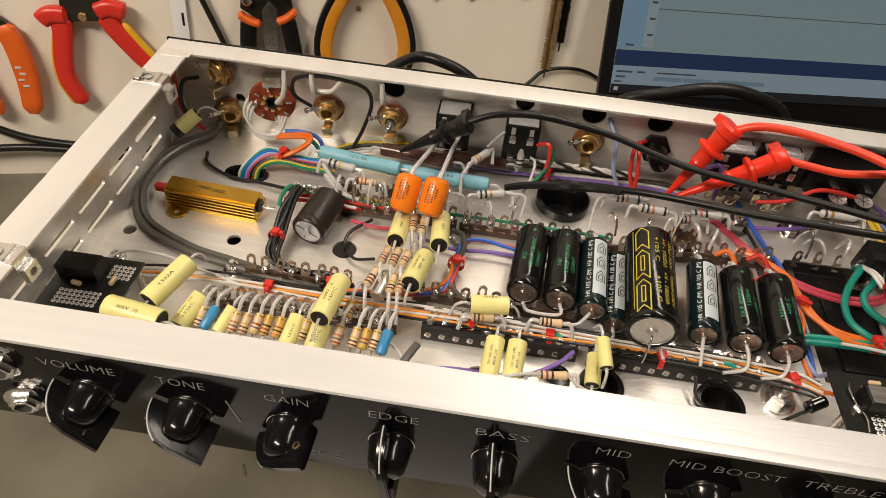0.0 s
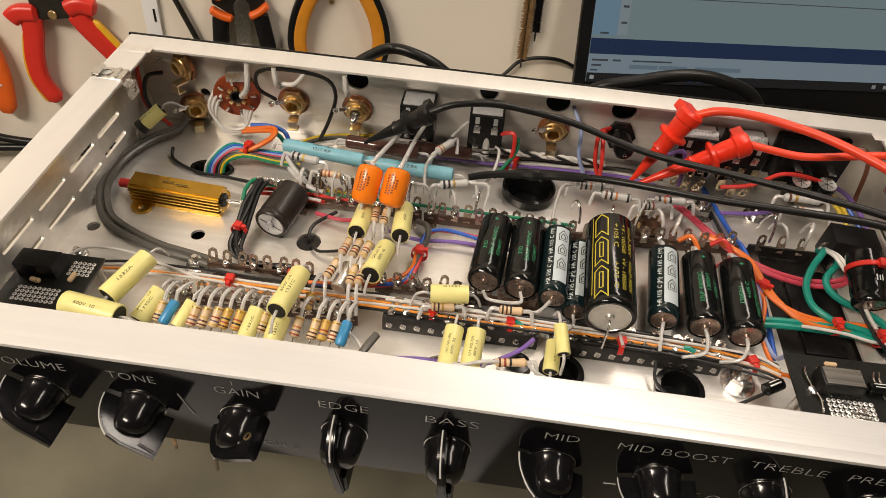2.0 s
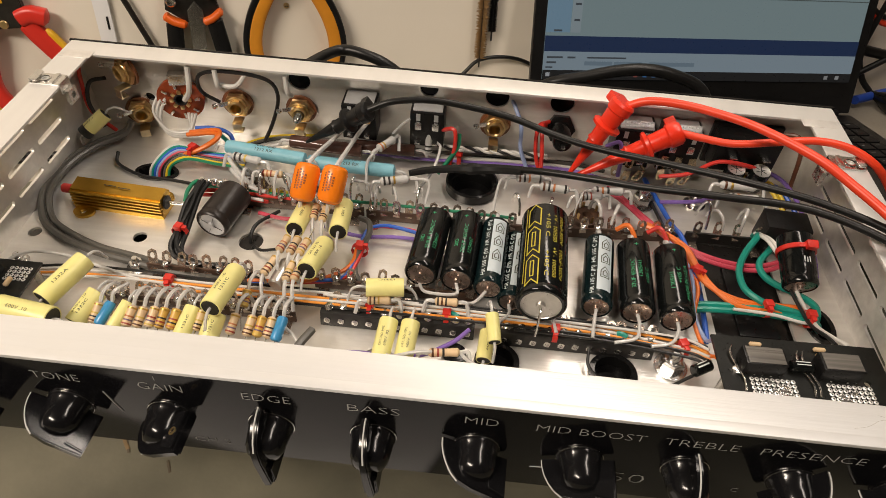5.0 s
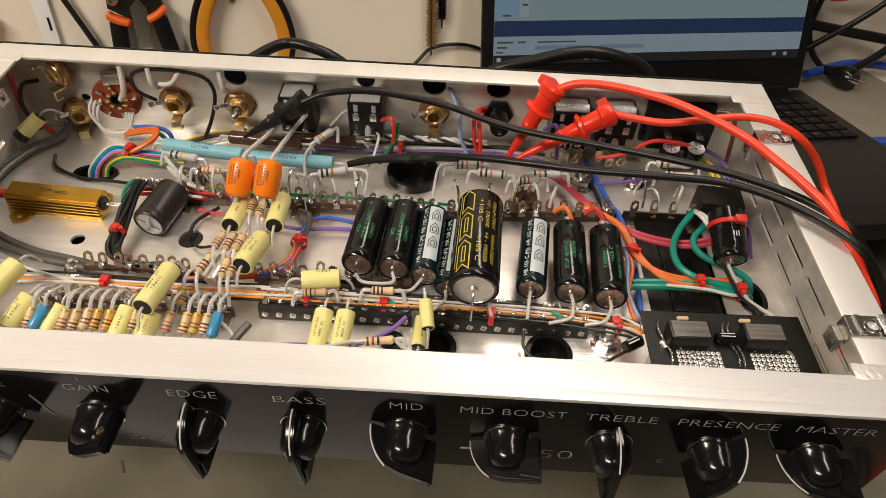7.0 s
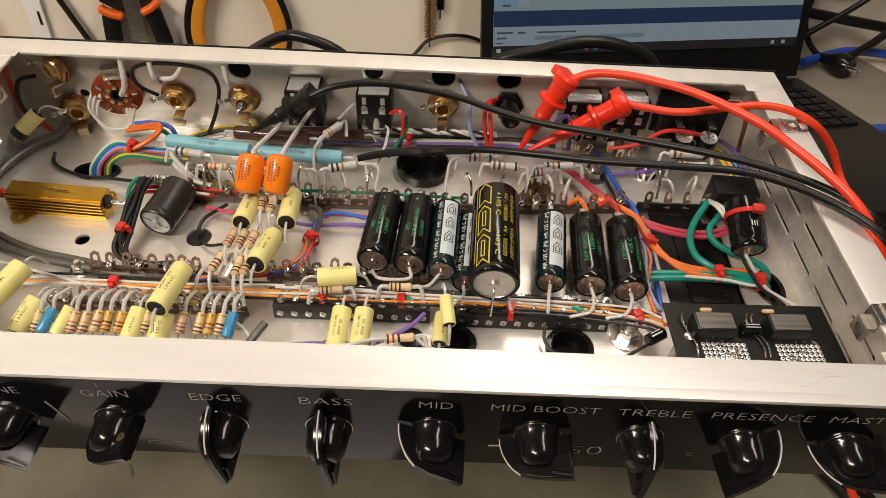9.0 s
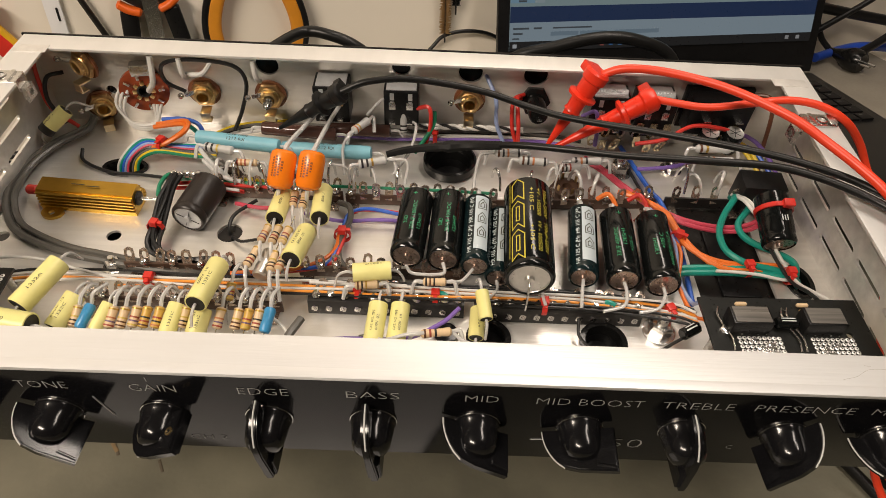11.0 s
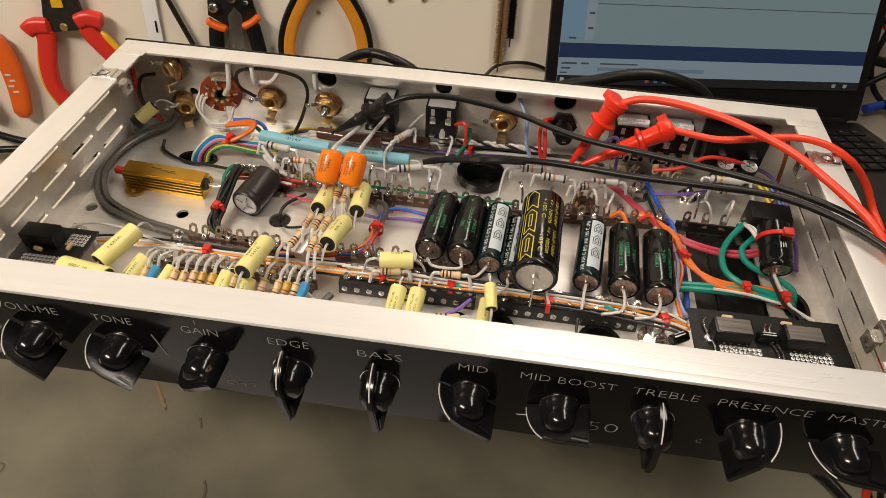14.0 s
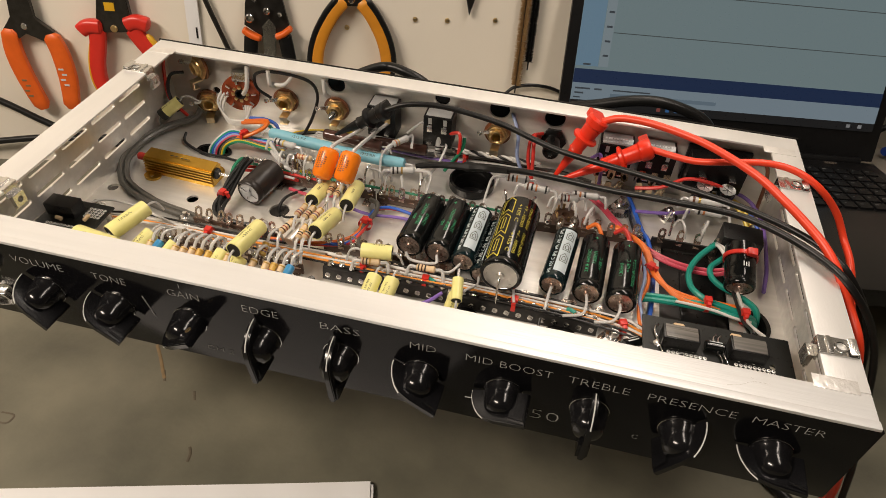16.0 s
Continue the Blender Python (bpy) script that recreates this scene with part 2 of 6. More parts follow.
# back wall: local x along the chassis, local y up
BACKM = pose(0, Y1, 0, 90, 0, 0)
back_holes = [ring(-0.223, 0.180, 0.0055), ring(-0.083, 0.191, 0.0085), ring(0.069, 0.192, 0.009), ring(0.118, 0.192, 0.009), ring(0.017, 0.194, 0.007), ring(-0.207, 0.163, 0.004), ring(-0.137, 0.160, 0.006)]
part("back_wall", plate(rect(X0, FLOOR_Z - T, X1, RIM_Z - T), back_holes, 0, T, BACKM), ALU, chassis)
SIDEM = Matrix(((0, 0, 1, 0), (1, 0, 0, 0), (0, 1, 0, 0), (0, 0, 0, 1)))   # local x -> y, y -> z, z -> x
side_slots = [slot(0.048 + 0.038 * i, 0.0802 + 0.038 * i, z, 0.0042) for z in (0.185, 0.167, 0.149) for i in range(5)]
left_slots = [slot(0.040 + 0.038 * i, 0.0722 + 0.038 * i, z, 0.0042) for z in (0.187, 0.1695, 0.1525) for i in range(5)]
part("side_wall", plate(rect(Y0 + T, FLOOR_Z - T, Y1 - T, RIM_Z - T), left_slots, X0, X0 + T, SIDEM), ALU, chassis)
part("side_wall", plate(rect(Y0 + T, FLOOR_Z - T, Y1 - T, RIM_Z - T), side_slots, X1 - T, X1, SIDEM), ALU, chassis)
part("front_wall", abox((X0 + X1) / 2, Y0 + T / 2, (FLOOR_Z + RIM_Z) / 2 - T, X1 - X0, T, RIM_Z - FLOOR_Z), ALU, chassis)
part("front_rim", abox((X0 + X1) / 2, 0.0095, RIM_Z - 0.0012, X1 - X0, 0.021, 0.0024, 0.0011), ALU_RIM, chassis)
part("rolled_edge", abox((X0 + X1) / 2, 0.0004, RIM_Z - 0.0013, X1 - X0 + 0.001, 0.0056, 0.0032, 0.0014), ALU_RIM, chassis)
part("back_rim", abox((X0 + X1) / 2, 0.2630, RIM_Z - 0.001, X1 - X0, 0.018, 0.002, 0.0008), ALU_SIDE, chassis)
RIM_L, RIM_R = -0.2335, 0.2895
part("side_rim", abox((X0 + RIM_L) / 2, 0.137, RIM_Z - 0.001, RIM_L - X0, 0.2338, 0.002, 0.0008), ALU_SIDE, chassis)
part("side_rim", abox((X1 + RIM_R) / 2, 0.137, RIM_Z - 0.001, X1 - RIM_R, 0.2338, 0.002, 0.0008), ALU_SIDE, chassis)
back_plate = part("back_plate", abox((X0 + X1) / 2, Y1 + 0.0012, 0.1655, X1 - X0 + 0.004, 0.0022, 0.0835, 0.0006), PANEL, chassis, "black engraved rear plate")
for x, y in ((X0 + 0.013, 0.253), (X1 - 0.016, 0.250), (X0 + 0.012, 0.022), (X1 - 0.018, 0.022)):
    part("weld_bead", abox(x, y, RIM_Z + 0.0001, 0.024, 0.009, 0.0006, 0.0002), WELD, chassis, "ground weld on the rim corner")

# rim wear: a hairline crack in the finish
SCRATCH = mat("scratch_grey", (0.42, 0.40, 0.36), 0.6)
for pts in (((0.236, 0.0062), (0.243, 0.008), (0.250, 0.0118), (0.259, 0.0124)), ((0.249, 0.0142), (0.252, 0.0136))):
    part("scratch", atube([(x, y, RIM_Z - 0.00002) for x, y in pts], 0.00009, 5), SCRATCH, chassis)

# ---- front panel with lettering and knobs ----
panel = part("front_panel", abox((X0 + X1) / 2, -0.0012, 0.1695, X1 - X0 + 0.004, 0.0024, 0.0715, 0.0006), PANEL, chassis, "black glossy front panel with pale engraved lettering")
PM = pose(0, -0.0026, 0, 90, 0, 0)
for i, (words, wid) in enumerate((("VOLUME", 0.037), ("TONE", 0.023), ("GAIN", 0.021), ("EDGE", 0.023), ("BASS", 0.0245), ("MID", 0.0155), ("MID BOOST", 0.050), ("TREBLE", 0.034), ("PRESENCE", 0.047), ("MASTER", 0.037))):
    t = text_mesh(words, 0.0060, wid, -0.022)
    bmesh.ops.transform(t, matrix=PM @ Matrix.Translation((-0.1815 + 0.0504 * i, 0.1937, 0)), verts=t.verts)
    part("lettering", t, PRINT, panel)


def knob(i, angle):
    """Chicken-head knob: round barrel with a thin blade through it, white line down the pointer's curved edge."""
    k = thing("pointer_knob", CH @ pose(-0.1822 + 0.0504 * i, -0.0026, 0.1695, 90, 0, 0) @ pose(0, 0, 0, 0, 0, angle), "glossy black pointer knob with a white index line", "knob", "front panel knobs")
    part("barrel", alathe([(0.0112, 0.0004), (0.0112, 0.0016), (0.0106, 0.0024), (0.0100, 0.0075), (0.0092, 0.0128), (0.0076, 0.0160), (0.0044, 0.0176), (0, 0.0180)], 28), KNOB, k)
    edge = [(0.0182, 0.0014), (0.0180, 0.005), (0.0170, 0.0092), (0.0152, 0.0132), (0.0126, 0.0170), (0.009, 0.0202)]
    outline = edge + [(0.002, 0.0222), (-0.0155, 0.0240), (-0.0165, 0.0025)]
    M = pose(0, 0, 0, 90, 0, 0)
    bm = aprism(outline, -0.0018, 0.0018, M, 0.0006)
    heel = aprism([(-0.006, 0.003), (-0.006, 0.0205), (-0.0150, 0.0225), (-0.0160, 0.003)], -0.0034, 0.0034, M, 0.0006)
    part("heel", heel, KNOB, k)
    part("blade", bm, KNOB, k)
    bm = atube([(u + 0.0001, 0, h) for u, h in edge], 0.00042, 6, 3)
    part("index_line", bm, WHITE, k)
    part("collar", alathe([(0.0108, 0.0001), (0.0115, 0.0001), (0.0115, 0.0005), (0.0108, 0.0007)], 28), STEEL, k, "thin bright metal collar")
    if i == 2:
        part("grub_screw", alathe([(0.0021, 0), (0.0021, 0.0006), (0.0013, 0.0007), (0.0013, -0.001), (0, -0.001)], 12, pose(-0.0118, -0.0032, 0.0135, 90, 0, 0)), mat_brass, k, "bright grub screw")
    return k


SHEET = mat("bare_sheet_metal", (0.66, 0.67, 0.68), 0.38, 0.5, 0.12, 200, 0.1, 700)
STEEL = mat("tinned_steel", (0.72, 0.71, 0.69), 0.25, 1.0, 0.15, 300, 0.1, 900)
mat_brass = mat("brass", (0.82, 0.60, 0.29), 0.34, 1.0, 0.2, 200)
for i, a in enumerate((140, 152, 212, 101, 99, 155, 194, 88, 52, 180)):
    knob(i, a)


# ---- materials of the parts inside ----
SLEEVE = mat("black_capacitor_sleeve", (0.006, 0.007, 0.007), 0.14, 0, 0.3, 90, 0.05, 250, spec=0.4)
SLEEVE_D = mat("dull_brown_black_sleeve", (0.022, 0.017, 0.015), 0.38, 0, 0.3, 90, 0.4, 180, spec=0.4)
SLEEVE_T = mat("teal_black_sleeve", (0.006, 0.016, 0.018), 0.16, 0, 0.3, 90, 0.05, 250, spec=0.4)
STRIPE = mat("grey_blue_print", (0.50, 0.57, 0.61), 0.35, 0, 0.06, 60)
GREENINK = mat("green_ink", (0.03, 0.30, 0.13), 0.5)
GOLDINK = mat("yellow_ink", (0.50, 0.42, 0.04), 0.45)
WHITEINK = mat("white_ink", (0.65, 0.68, 0.68), 0.5)
DARKINK = mat("dark_ink", (0.05, 0.05, 0.03), 0.6)
ENDALU = mat("capacitor_end_metal", (0.78, 0.76, 0.73), 0.3, 0.9, 0.12, 200, 0.1, 500)
ENDGREY = mat("grey_vent_film", (0.50, 0.51, 0.52), 0.42, 0.2, 0.15, 150, 0.1, 500)
ENDRED = mat("coppery_end_metal", (0.55, 0.44, 0.38), 0.28, 0.9, 0.25, 120, 0.1, 500)
YELLOW = mat("pale_yellow_film_wrap", (0.80, 0.75, 0.30), 0.36, 0, 0.08, 120, 0.12, 300, object_vary=0.06)
BLACKEND = mat("black_epoxy_end", (0.014, 0.013, 0.012), 0.45, 0, 0.3, 100, 0.2, 500)
TAN = mat("tan_resistor_body", (0.68, 0.50, 0.30), 0.4, 0, 0.12, 150, 0.1, 500, object_vary=0.12)
OCHRE = mat("ochre_resistor_body", (0.62, 0.38, 0.08), 0.4, 0, 0.12, 150, 0.1, 500, object_vary=0.08)
GREYR = mat("grey_resistor_body", (0.50, 0.50, 0.49), 0.42, 0, 0.1, 150, 0.1, 500, object_vary=0.06)
BLUEC = mat("blue_epoxy", (0.05, 0.28, 0.55), 0.3, 0, 0.2, 200, 0.15, 400)
SKYR = mat("sky_blue_cement", (0.20, 0.46, 0.56), 0.45, 0, 0.10, 120, 0.25, 400)
BROWNR = mat("brown_vitreous", (0.085, 0.042, 0.032), 0.14, 0, 0.2, 80, 0.15, 200)
ORANGE = mat("orange_dip", (0.92, 0.23, 0.012), 0.24, 0, 0.10, 80, 0.1, 200)
GOLD = mat("gold_anodised", (0.60, 0.36, 0.06), 0.33, 1.0, 0.2, 60, 0.08, 500)
SOLDER = mat("solder", (0.74, 0.73, 0.71), 0.2, 1.0, 0.1, 300, 0.3, 900)
ORANGEINK = mat("brown_print", (0.30, 0.07, 0.01), 0.5, 0, 0.4, 900)
LUG = mat("dull_tinned_lug", (0.68, 0.57, 0.48), 0.26, 0.9, 0.3, 250, 0.2, 700)
PHENOL = mat("brown_phenolic", (0.075, 0.040, 0.024), 0.45, 0, 0.25, 150, 0.2, 500)
FIBRE = mat("black_fibre_board", (0.020, 0.019, 0.018), 0.42, 0, 0.3, 60, 0.2, 500)
CLEAR = mat("milky_lead_sleeve", (0.86, 0.855, 0.84), 0.18, 0, 0.05, 150, 0.05, 400, trans=0.45)
PCB = mat("black_circuit_board", (0.012, 0.013, 0.012), 0.3, 0, 0.4, 40, 0.1, 500)
SOCKET = mat("red_brown_phenolic_wafer", (0.32, 0.062, 0.020), 0.22, 0, 0.35, 90, 0.2, 400)
BAND = {"brown": mat("band_brown", (0.10, 0.035, 0.012), 0.4), "black": mat("band_black", (0.015, 0.013, 0.012), 0.4), "red": mat("band_red", (0.30, 0.045, 0.025), 0.4),
        "gold": mat("band_gold", (0.50, 0.32, 0.07), 0.3, 0.6), "orange": mat("band_orange", (0.45, 0.16, 0.05), 0.4), "yellow": mat("band_yellow", (0.55, 0.40, 0.08), 0.4), "violet": mat("band_violet", (0.15, 0.09, 0.16), 0.4)}
WIRE = {k: mat("wire_" + k, c, 0.36, 0, 0.15, 80, 0.08, 300) for k, c in dict(
    white=(0.66, 0.65, 0.62), black=(0.013, 0.013, 0.013), red=(0.60, 0.035, 0.025), orange=(0.74, 0.165, 0.02), green=(0.015, 0.22, 0.11), teal=(0.01, 0.26, 0.20), blue=(0.03, 0.12, 0.55),
    amber=(0.80, 0.30, 0.045), purple=(0.22, 0.13, 0.45), yellow=(0.72, 0.52, 0.03), grey=(0.105, 0.10, 0.088), brown=(0.14, 0.05, 0.025), pink=(0.55, 0.06, 0.10), paleblue=(0.30, 0.38, 0.62), peach=(0.70, 0.46, 0.33)).items()}
ZIP = mat("red_nylon", (0.62, 0.03, 0.02), 0.35, 0, 0.15, 150, 0.1, 500)
REDP = mat("red_probe_plastic", (0.78, 0.035, 0.012), 0.30, 0, 0.1, 60, 0.08, 300)
REDC = mat("red_silicone_lead", (0.80, 0.055, 0.018), 0.38, 0, 0.08, 60, 0.06, 300)
F = FLOOR_Z


def wire(name, pts, r, material, label, category="wire", group="", m=None, seg=8):
    """One insulated wire as a thing of its own, in the chassis frame."""
    ob = part(name, atube(pts, r, seg), material, None)
    ob.matrix_world = CH if m is None else m
    return tagged(ob, label, category, group)


def mark(parent, words, height, width, r, angle, z, material, turn=180):
    part("printing", wrap(text_mesh(words, height, width), r + 0.00012, angle, z, turn), material, parent)


def strokes(parent, r, spans, material, h=0.0012):
    """Unreadable print: plain bars bent round a cylinder; spans of (angle, start, end)."""
    for a, s, e in spans:
        bm = bmesh.new()
        n, w = 2, h / r
        vs = [[bm.verts.new((r * math.cos(a + w * (k / n - 0.5)), r * math.sin(a + w * (k / n - 0.5)), z)) for k in range(n + 1)] for z in (s, e)]
        for k in range(n):
            bm.faces.new((vs[0][k], vs[0][k + 1], vs[1][k + 1], vs[1][k]))
        part("printing", bm, material, parent)


def elco(a, b, r, material, end, label):
    """Axial electrolytic: crimped sleeve, metal end disc with a central stud."""
    m, L = along(a, b)
    c = thing("electrolytic_capacitor", CH @ m, label, "capacitor", "filter capacitors")
    part("sleeve", alathe([(r * 0.80, 0.0), (r * 0.9, -0.0004), (r - 0.0005, 0.0003), (r, 0.0012), (r, 0.0042), (r * 0.955, 0.0056), (r, 0.0072), (r, L - 0.0022), (r * 0.985, L - 0.0008), (r - 0.0014, L), (r * 0.8, L + 0.0002), (0, L - 0.0004)], 32), material, c)
    part("end_disc", alathe([(r * 0.82, 0.0002), (r * 0.80, 0.0007), (r * 0.2, 0.0006), (r * 0.18, -0.0015), (0, -0.0016)], 24), end, c)
    return c, L


def ribbon(parent, r, a0, a1, z0, z1, material, name="print_stripe"):
    bm = bmesh.new()
    n = 8
    lo = [bm.verts.new((r * math.cos(a0 + (a1 - a0) * k / n), r * math.sin(a0 + (a1 - a0) * k / n), z0)) for k in range(n + 1)]
    hi = [bm.verts.new((v.co.x, v.co.y, z1)) for v in lo]
    for k in range(n):
        bm.faces.new((lo[k], lo[k + 1], hi[k + 1], hi[k]))
    return part(name, bm, material, parent)


def line_shape(parent, r, loops, material, w=0.0007):
    """Printed outlines on a sleeve: loops of (angle, z), drawn as thin ribbons."""
    for loop in loops:
        bm = bmesh.new()
        fine = []
        for (a, z), (b, y) in zip(loop, loop[1:]):
            n = max(1, math.ceil(abs(b - a) / 0.08))
            fine += [(a + (b - a) * q / n, z + (y - z) * q / n) for q in range(n)]
        fine.append(loop[-1])
        for (a, z), (b, y) in zip(fine, fine[1:]):
            d = Vector(((b - a) * r, y - z))
            n = Vector((-d.y, d.x)).normalized() * w / 2
            d = d.normalized() * w / 2
            q = [(a - (d.x - s * n.x) / r, z - d.y + s * n.y) for s in (-1, 1)] + [(b + (d.x + s * n.x) / r, y + d.y + s * n.y) for s in (1, -1)]
            bm.faces.new([bm.verts.new((r * math.cos(p), r * math.sin(p), h)) for p, h in q])
        part("printing", bm, material, parent)


UP = math.pi / 2
# green-lettered black capacitors
for xa, ya, xb, yb, lines in ((0.029, 0.1165, 0.034, 0.170, ("30D", "250UF 100VDC", "1234H7")), (0.052, 0.1145, 0.0555, 0.170, ("30D", "250UF 100VDC", "1234H7")),
                              (0.164, 0.103, 0.1675, 0.159, ("33UF 450VDC", "1305H1", "+105 C")), (0.188, 0.100, 0.1915, 0.157, ("1305H1", "+105 C", "MADE IN U.S.A"))):
    c, L = elco((xa, ya, 0.156), (xb, yb, 0.156), 0.0108, SLEEVE, ENDRED, "black sleeved axial electrolytic capacitor with green lettering")
    for k, w in enumerate(lines):
        mark(c, w, 0.0026, 0.0022 * len(w), 0.0108, UP - 0.36 + 0.42 * k, L * (0.42 if k != 1 else 0.5), GREENINK)
    mark(c, "+", 0.004, None, 0.0108, UP - 0.05, L * 0.88, GREENINK)
# grey-striped teal capacitors
UQ = UP - 0.28
for xa, ya, xb, yb, z, r in ((0.072, 0.1105, 0.0755, 0.168, 0.1555, 0.0094), (0.087, 0.107, 0.0915, 0.164, 0.149, 0.0088), (0.139, 0.104, 0.1455, 0.161, 0.156, 0.0096)):
    c, L = elco((xa, ya, z), (xb, yb, z), r, SLEEVE_T, ENDRED, "dark teal axial electrolytic capacitor with a pale grey arrow stripe")
    ribbon(c, r + 0.0001, UQ + 0.05, UQ + 1.05, 0.007, L - 0.003, STRIPE)
    mark(c, "HR 105 C (M)  HR 105 C (M)", 0.0027, L * 0.86, r, UQ - 0.24, L * 0.5, WHITEINK)
    for k in range(3):
        zc = 0.014 + k * (L - 0.02) / 3
        o = [(UQ + 0.28, zc + 0.0035), (UQ + 0.28, zc + 0.009), (UQ + 0.55, zc + 0.0125), (UQ + 0.85, zc + 0.009), (UQ + 0.85, zc + 0.0035), (UQ + 0.28, zc + 0.0035)]
        i = [(UQ + 0.42, zc + 0.005), (UQ + 0.42, zc + 0.0078), (UQ + 0.56, zc + 0.0095), (UQ + 0.70, zc + 0.0078), (UQ + 0.70, zc + 0.005), (UQ + 0.42, zc + 0.005)]
        line_shape(c, r + 0.0002, (o, i), DARKINK, 0.0006)
# the large one
c, L = elco((0.1025, 0.089, 0.1705), (0.1065, 0.163, 0.1705), 0.0152, SLEEVE, ENDALU, "large black axial electrolytic capacitor with yellow printing")
for k, (w, dz) in enumerate((("+105 C      +105 C", 0.5), ("+V - 100500   +V - 100500", 0.5), ("100uF-500V   100uF-500V", 0.5))):
    mark(c, w, 0.0026, L * 0.72, 0.0152, UP + 0.02 + 0.30 * k, L * dz, GOLDINK, 0)
for k in range(3):
    z0, z1 = 0.004 + k * 0.0245, min(0.0275 + k * 0.0245, L - 0.002)
    aL, aM, aR = UP - 0.82, UP - 0.56, UP - 0.30
    line_shape(c, 0.01535, ([(aL, z0), (aL, z1 - 0.004), (aM, z1), (aR, z1 - 0.004), (aR, z0), (aM, z0 + 0.004), (aL, z0)],), GOLDINK, 0.0008)
    if k < 2:
        line_shape(c, 0.01535, ([(aM + 0.07, z0 + 0.0065), (aM + 0.07, z1 - 0.005), (aM - 0.07, z1 - 0.005), (aM - 0.07, z0 + 0.0065), (aM + 0.07, z0 + 0.0065)],), GOLDINK, 0.0007)
line_shape(c, 0.01535, ([(UP - 0.95, 0.007), (UP - 0.95, L - 0.003)],), GOLDINK, 0.0006)
# small standing ones at either end
c, L = elco((-0.119, 0.150, 0.1475), (-0.112, 0.184, 0.1485), 0.0118, SLEEVE_D, ENDGREY, "short black electrolytic capacitor with a crossed vent")
for a in (0.4, 1.97):
    part("vent_groove", abox(0, 0, -0.0001, 0.016, 0.0003, 0.0004, 0, pose(0, 0, 0, 0, 0, math.degrees(a))), BLACKEND, c)
c, L = elco((0.2716, 0.1365, 0.158), (0.2716, 0.1700, 0.170), 0.0108, SLEEVE, ENDRED, "black electrolytic capacitor tied down with a red strap")
strokes(c, 0.0114, ((UP + 0.2, 0.013, 0.017), (UP + 0.05, 0.013, 0.0165), (UP - 0.1, 0.013, 0.017)), WHITEINK, 0.0008)
part("tie_strap", alathe([(0.0113, 0.023), (0.0122, 0.0232), (0.0122, 0.0262), (0.0113, 0.0264)], 28), ZIP, c, "red nylon cable tie")
part("tie_head", abox(-0.004, 0.0118, 0.0247, 0.007, 0.005, 0.0055, 0.0008), ZIP, c)


def film(a, b, r, words, label="pale yellow film capacitor with black ends", seal=0.0):
    """Wrapped film capacitor: slightly flattened yellow body, black epoxy ends, lead stubs."""
    m, L = along(a, b)
    c = thing("film_capacitor", CH @ m, label, "capacitor", "yellow film capacitors")
    part("body", alathe([(r * 0.86, 0), (r * 0.97, 0.0001), (r, 0.0008), (r, L - 0.0008), (r * 0.97, L - 0.0001), (r * 0.86, L)], 24), YELLOW, c)
    part("end_seal", alathe([(r * 0.9, 0.0012), (r * 0.88, 0.0003), (0, 0.0006)], 20), BLACKEND, c)
    part("end_seal", alathe([(r * 0.9, L - 0.0012), (r * 0.88, L - 0.0003), (0, L - 0.0006)], 20), BLACKEND, c)
    if seal:
        part("end_sleeve", alathe([(r * 0.96, 0), (r * 1.02, 0.0006), (r * 1.02, seal), (r * 0.98, seal + 0.0002)], 24), BLACKEND, c)
    part("lead", atube([(0, 0, 0), (0, -0.0005, -0.003), (0.0004, -0.004, -0.006), (0.0006, -0.010, -0.008)], 0.0009, 6), CLEAR, c)
    part("lead", atube([(0, 0, L), (0, 0.0012, L + 0.004), (0, -0.002, L + 0.009), (0, -0.012, L + 0.012)], 0.0009, 6), CLEAR, c)
    if words:
        mark(c, words[0], r * 0.27, min(L * 0.45, r * 1.7), r, UP + 0.25, L * 0.46, DARKINK)
        if len(words) > 1:
            mark(c, words[1], r * 0.25, min(L * 0.6, r * 2.2), r, UP - 0.25, L * 0.5, DARKINK)
    return c


film((-0.2045, 0.0535, 0.1640), (-0.1715, 0.0495, 0.1630), 0.0075, ("600V .10",))
film((-0.1885, 0.066, 0.158), (-0.1765, 0.097, 0.161), 0.0066, ("1332A",))
film((-0.168, 0.0575, 0.150), (-0.161, 0.077, 0.156), 0.0058, ("1332C", "600V .10"))
film((-0.145, 0.057, 0.150), (-0.140, 0.072, 0.156), 0.0038, None)
film((-0.104, 0.055, 0.150), (-0.101, 0.073, 0.156), 0.0050, ("1331C",))
film((-0.088, 0.055, 0.150), (-0.086, 0.070, 0.156), 0.0058, ("1331C", "600V .02"))
film((-0.085, 0.0635, 0.1695), (-0.081, 0.0965, 0.1655), 0.0063, ("1331C", "600V .10"))
film((-0.040, 0.1030, 0.1640), (-0.0355, 0.1335, 0.1575), 0.0066, ("600V .10", "CAT. NO. P5"))
film((-0.0555, 0.1355, 0.1655), (-0.0555, 0.1655, 0.1590), 0.0062, ("600V .1",))
film((-0.0275, 0.1375, 0.1655), (-0.030, 0.1705, 0.1590), 0.0062, ("600V .1",))
film((0.0205, 0.102, 0.159), (-0.0025, 0.099, 0.159), 0.0058, ("1331C",))
film((0.013, 0.053, 0.152), (0.015, 0.077, 0.158), 0.0056, ("600V .02", "CAT. NO. MPE"))
film((0.026, 0.054, 0.152), (0.028, 0.077, 0.158), 0.0056, ("600V .10", "CAT. NO. MPE"))
film((0.077, 0.064, 0.164), (0.0745, 0.081, 0.168), 0.0040, None)
film((0.072, 0.060, 0.151), (0.0735, 0.079, 0.154), 0.0046, ("600V",))
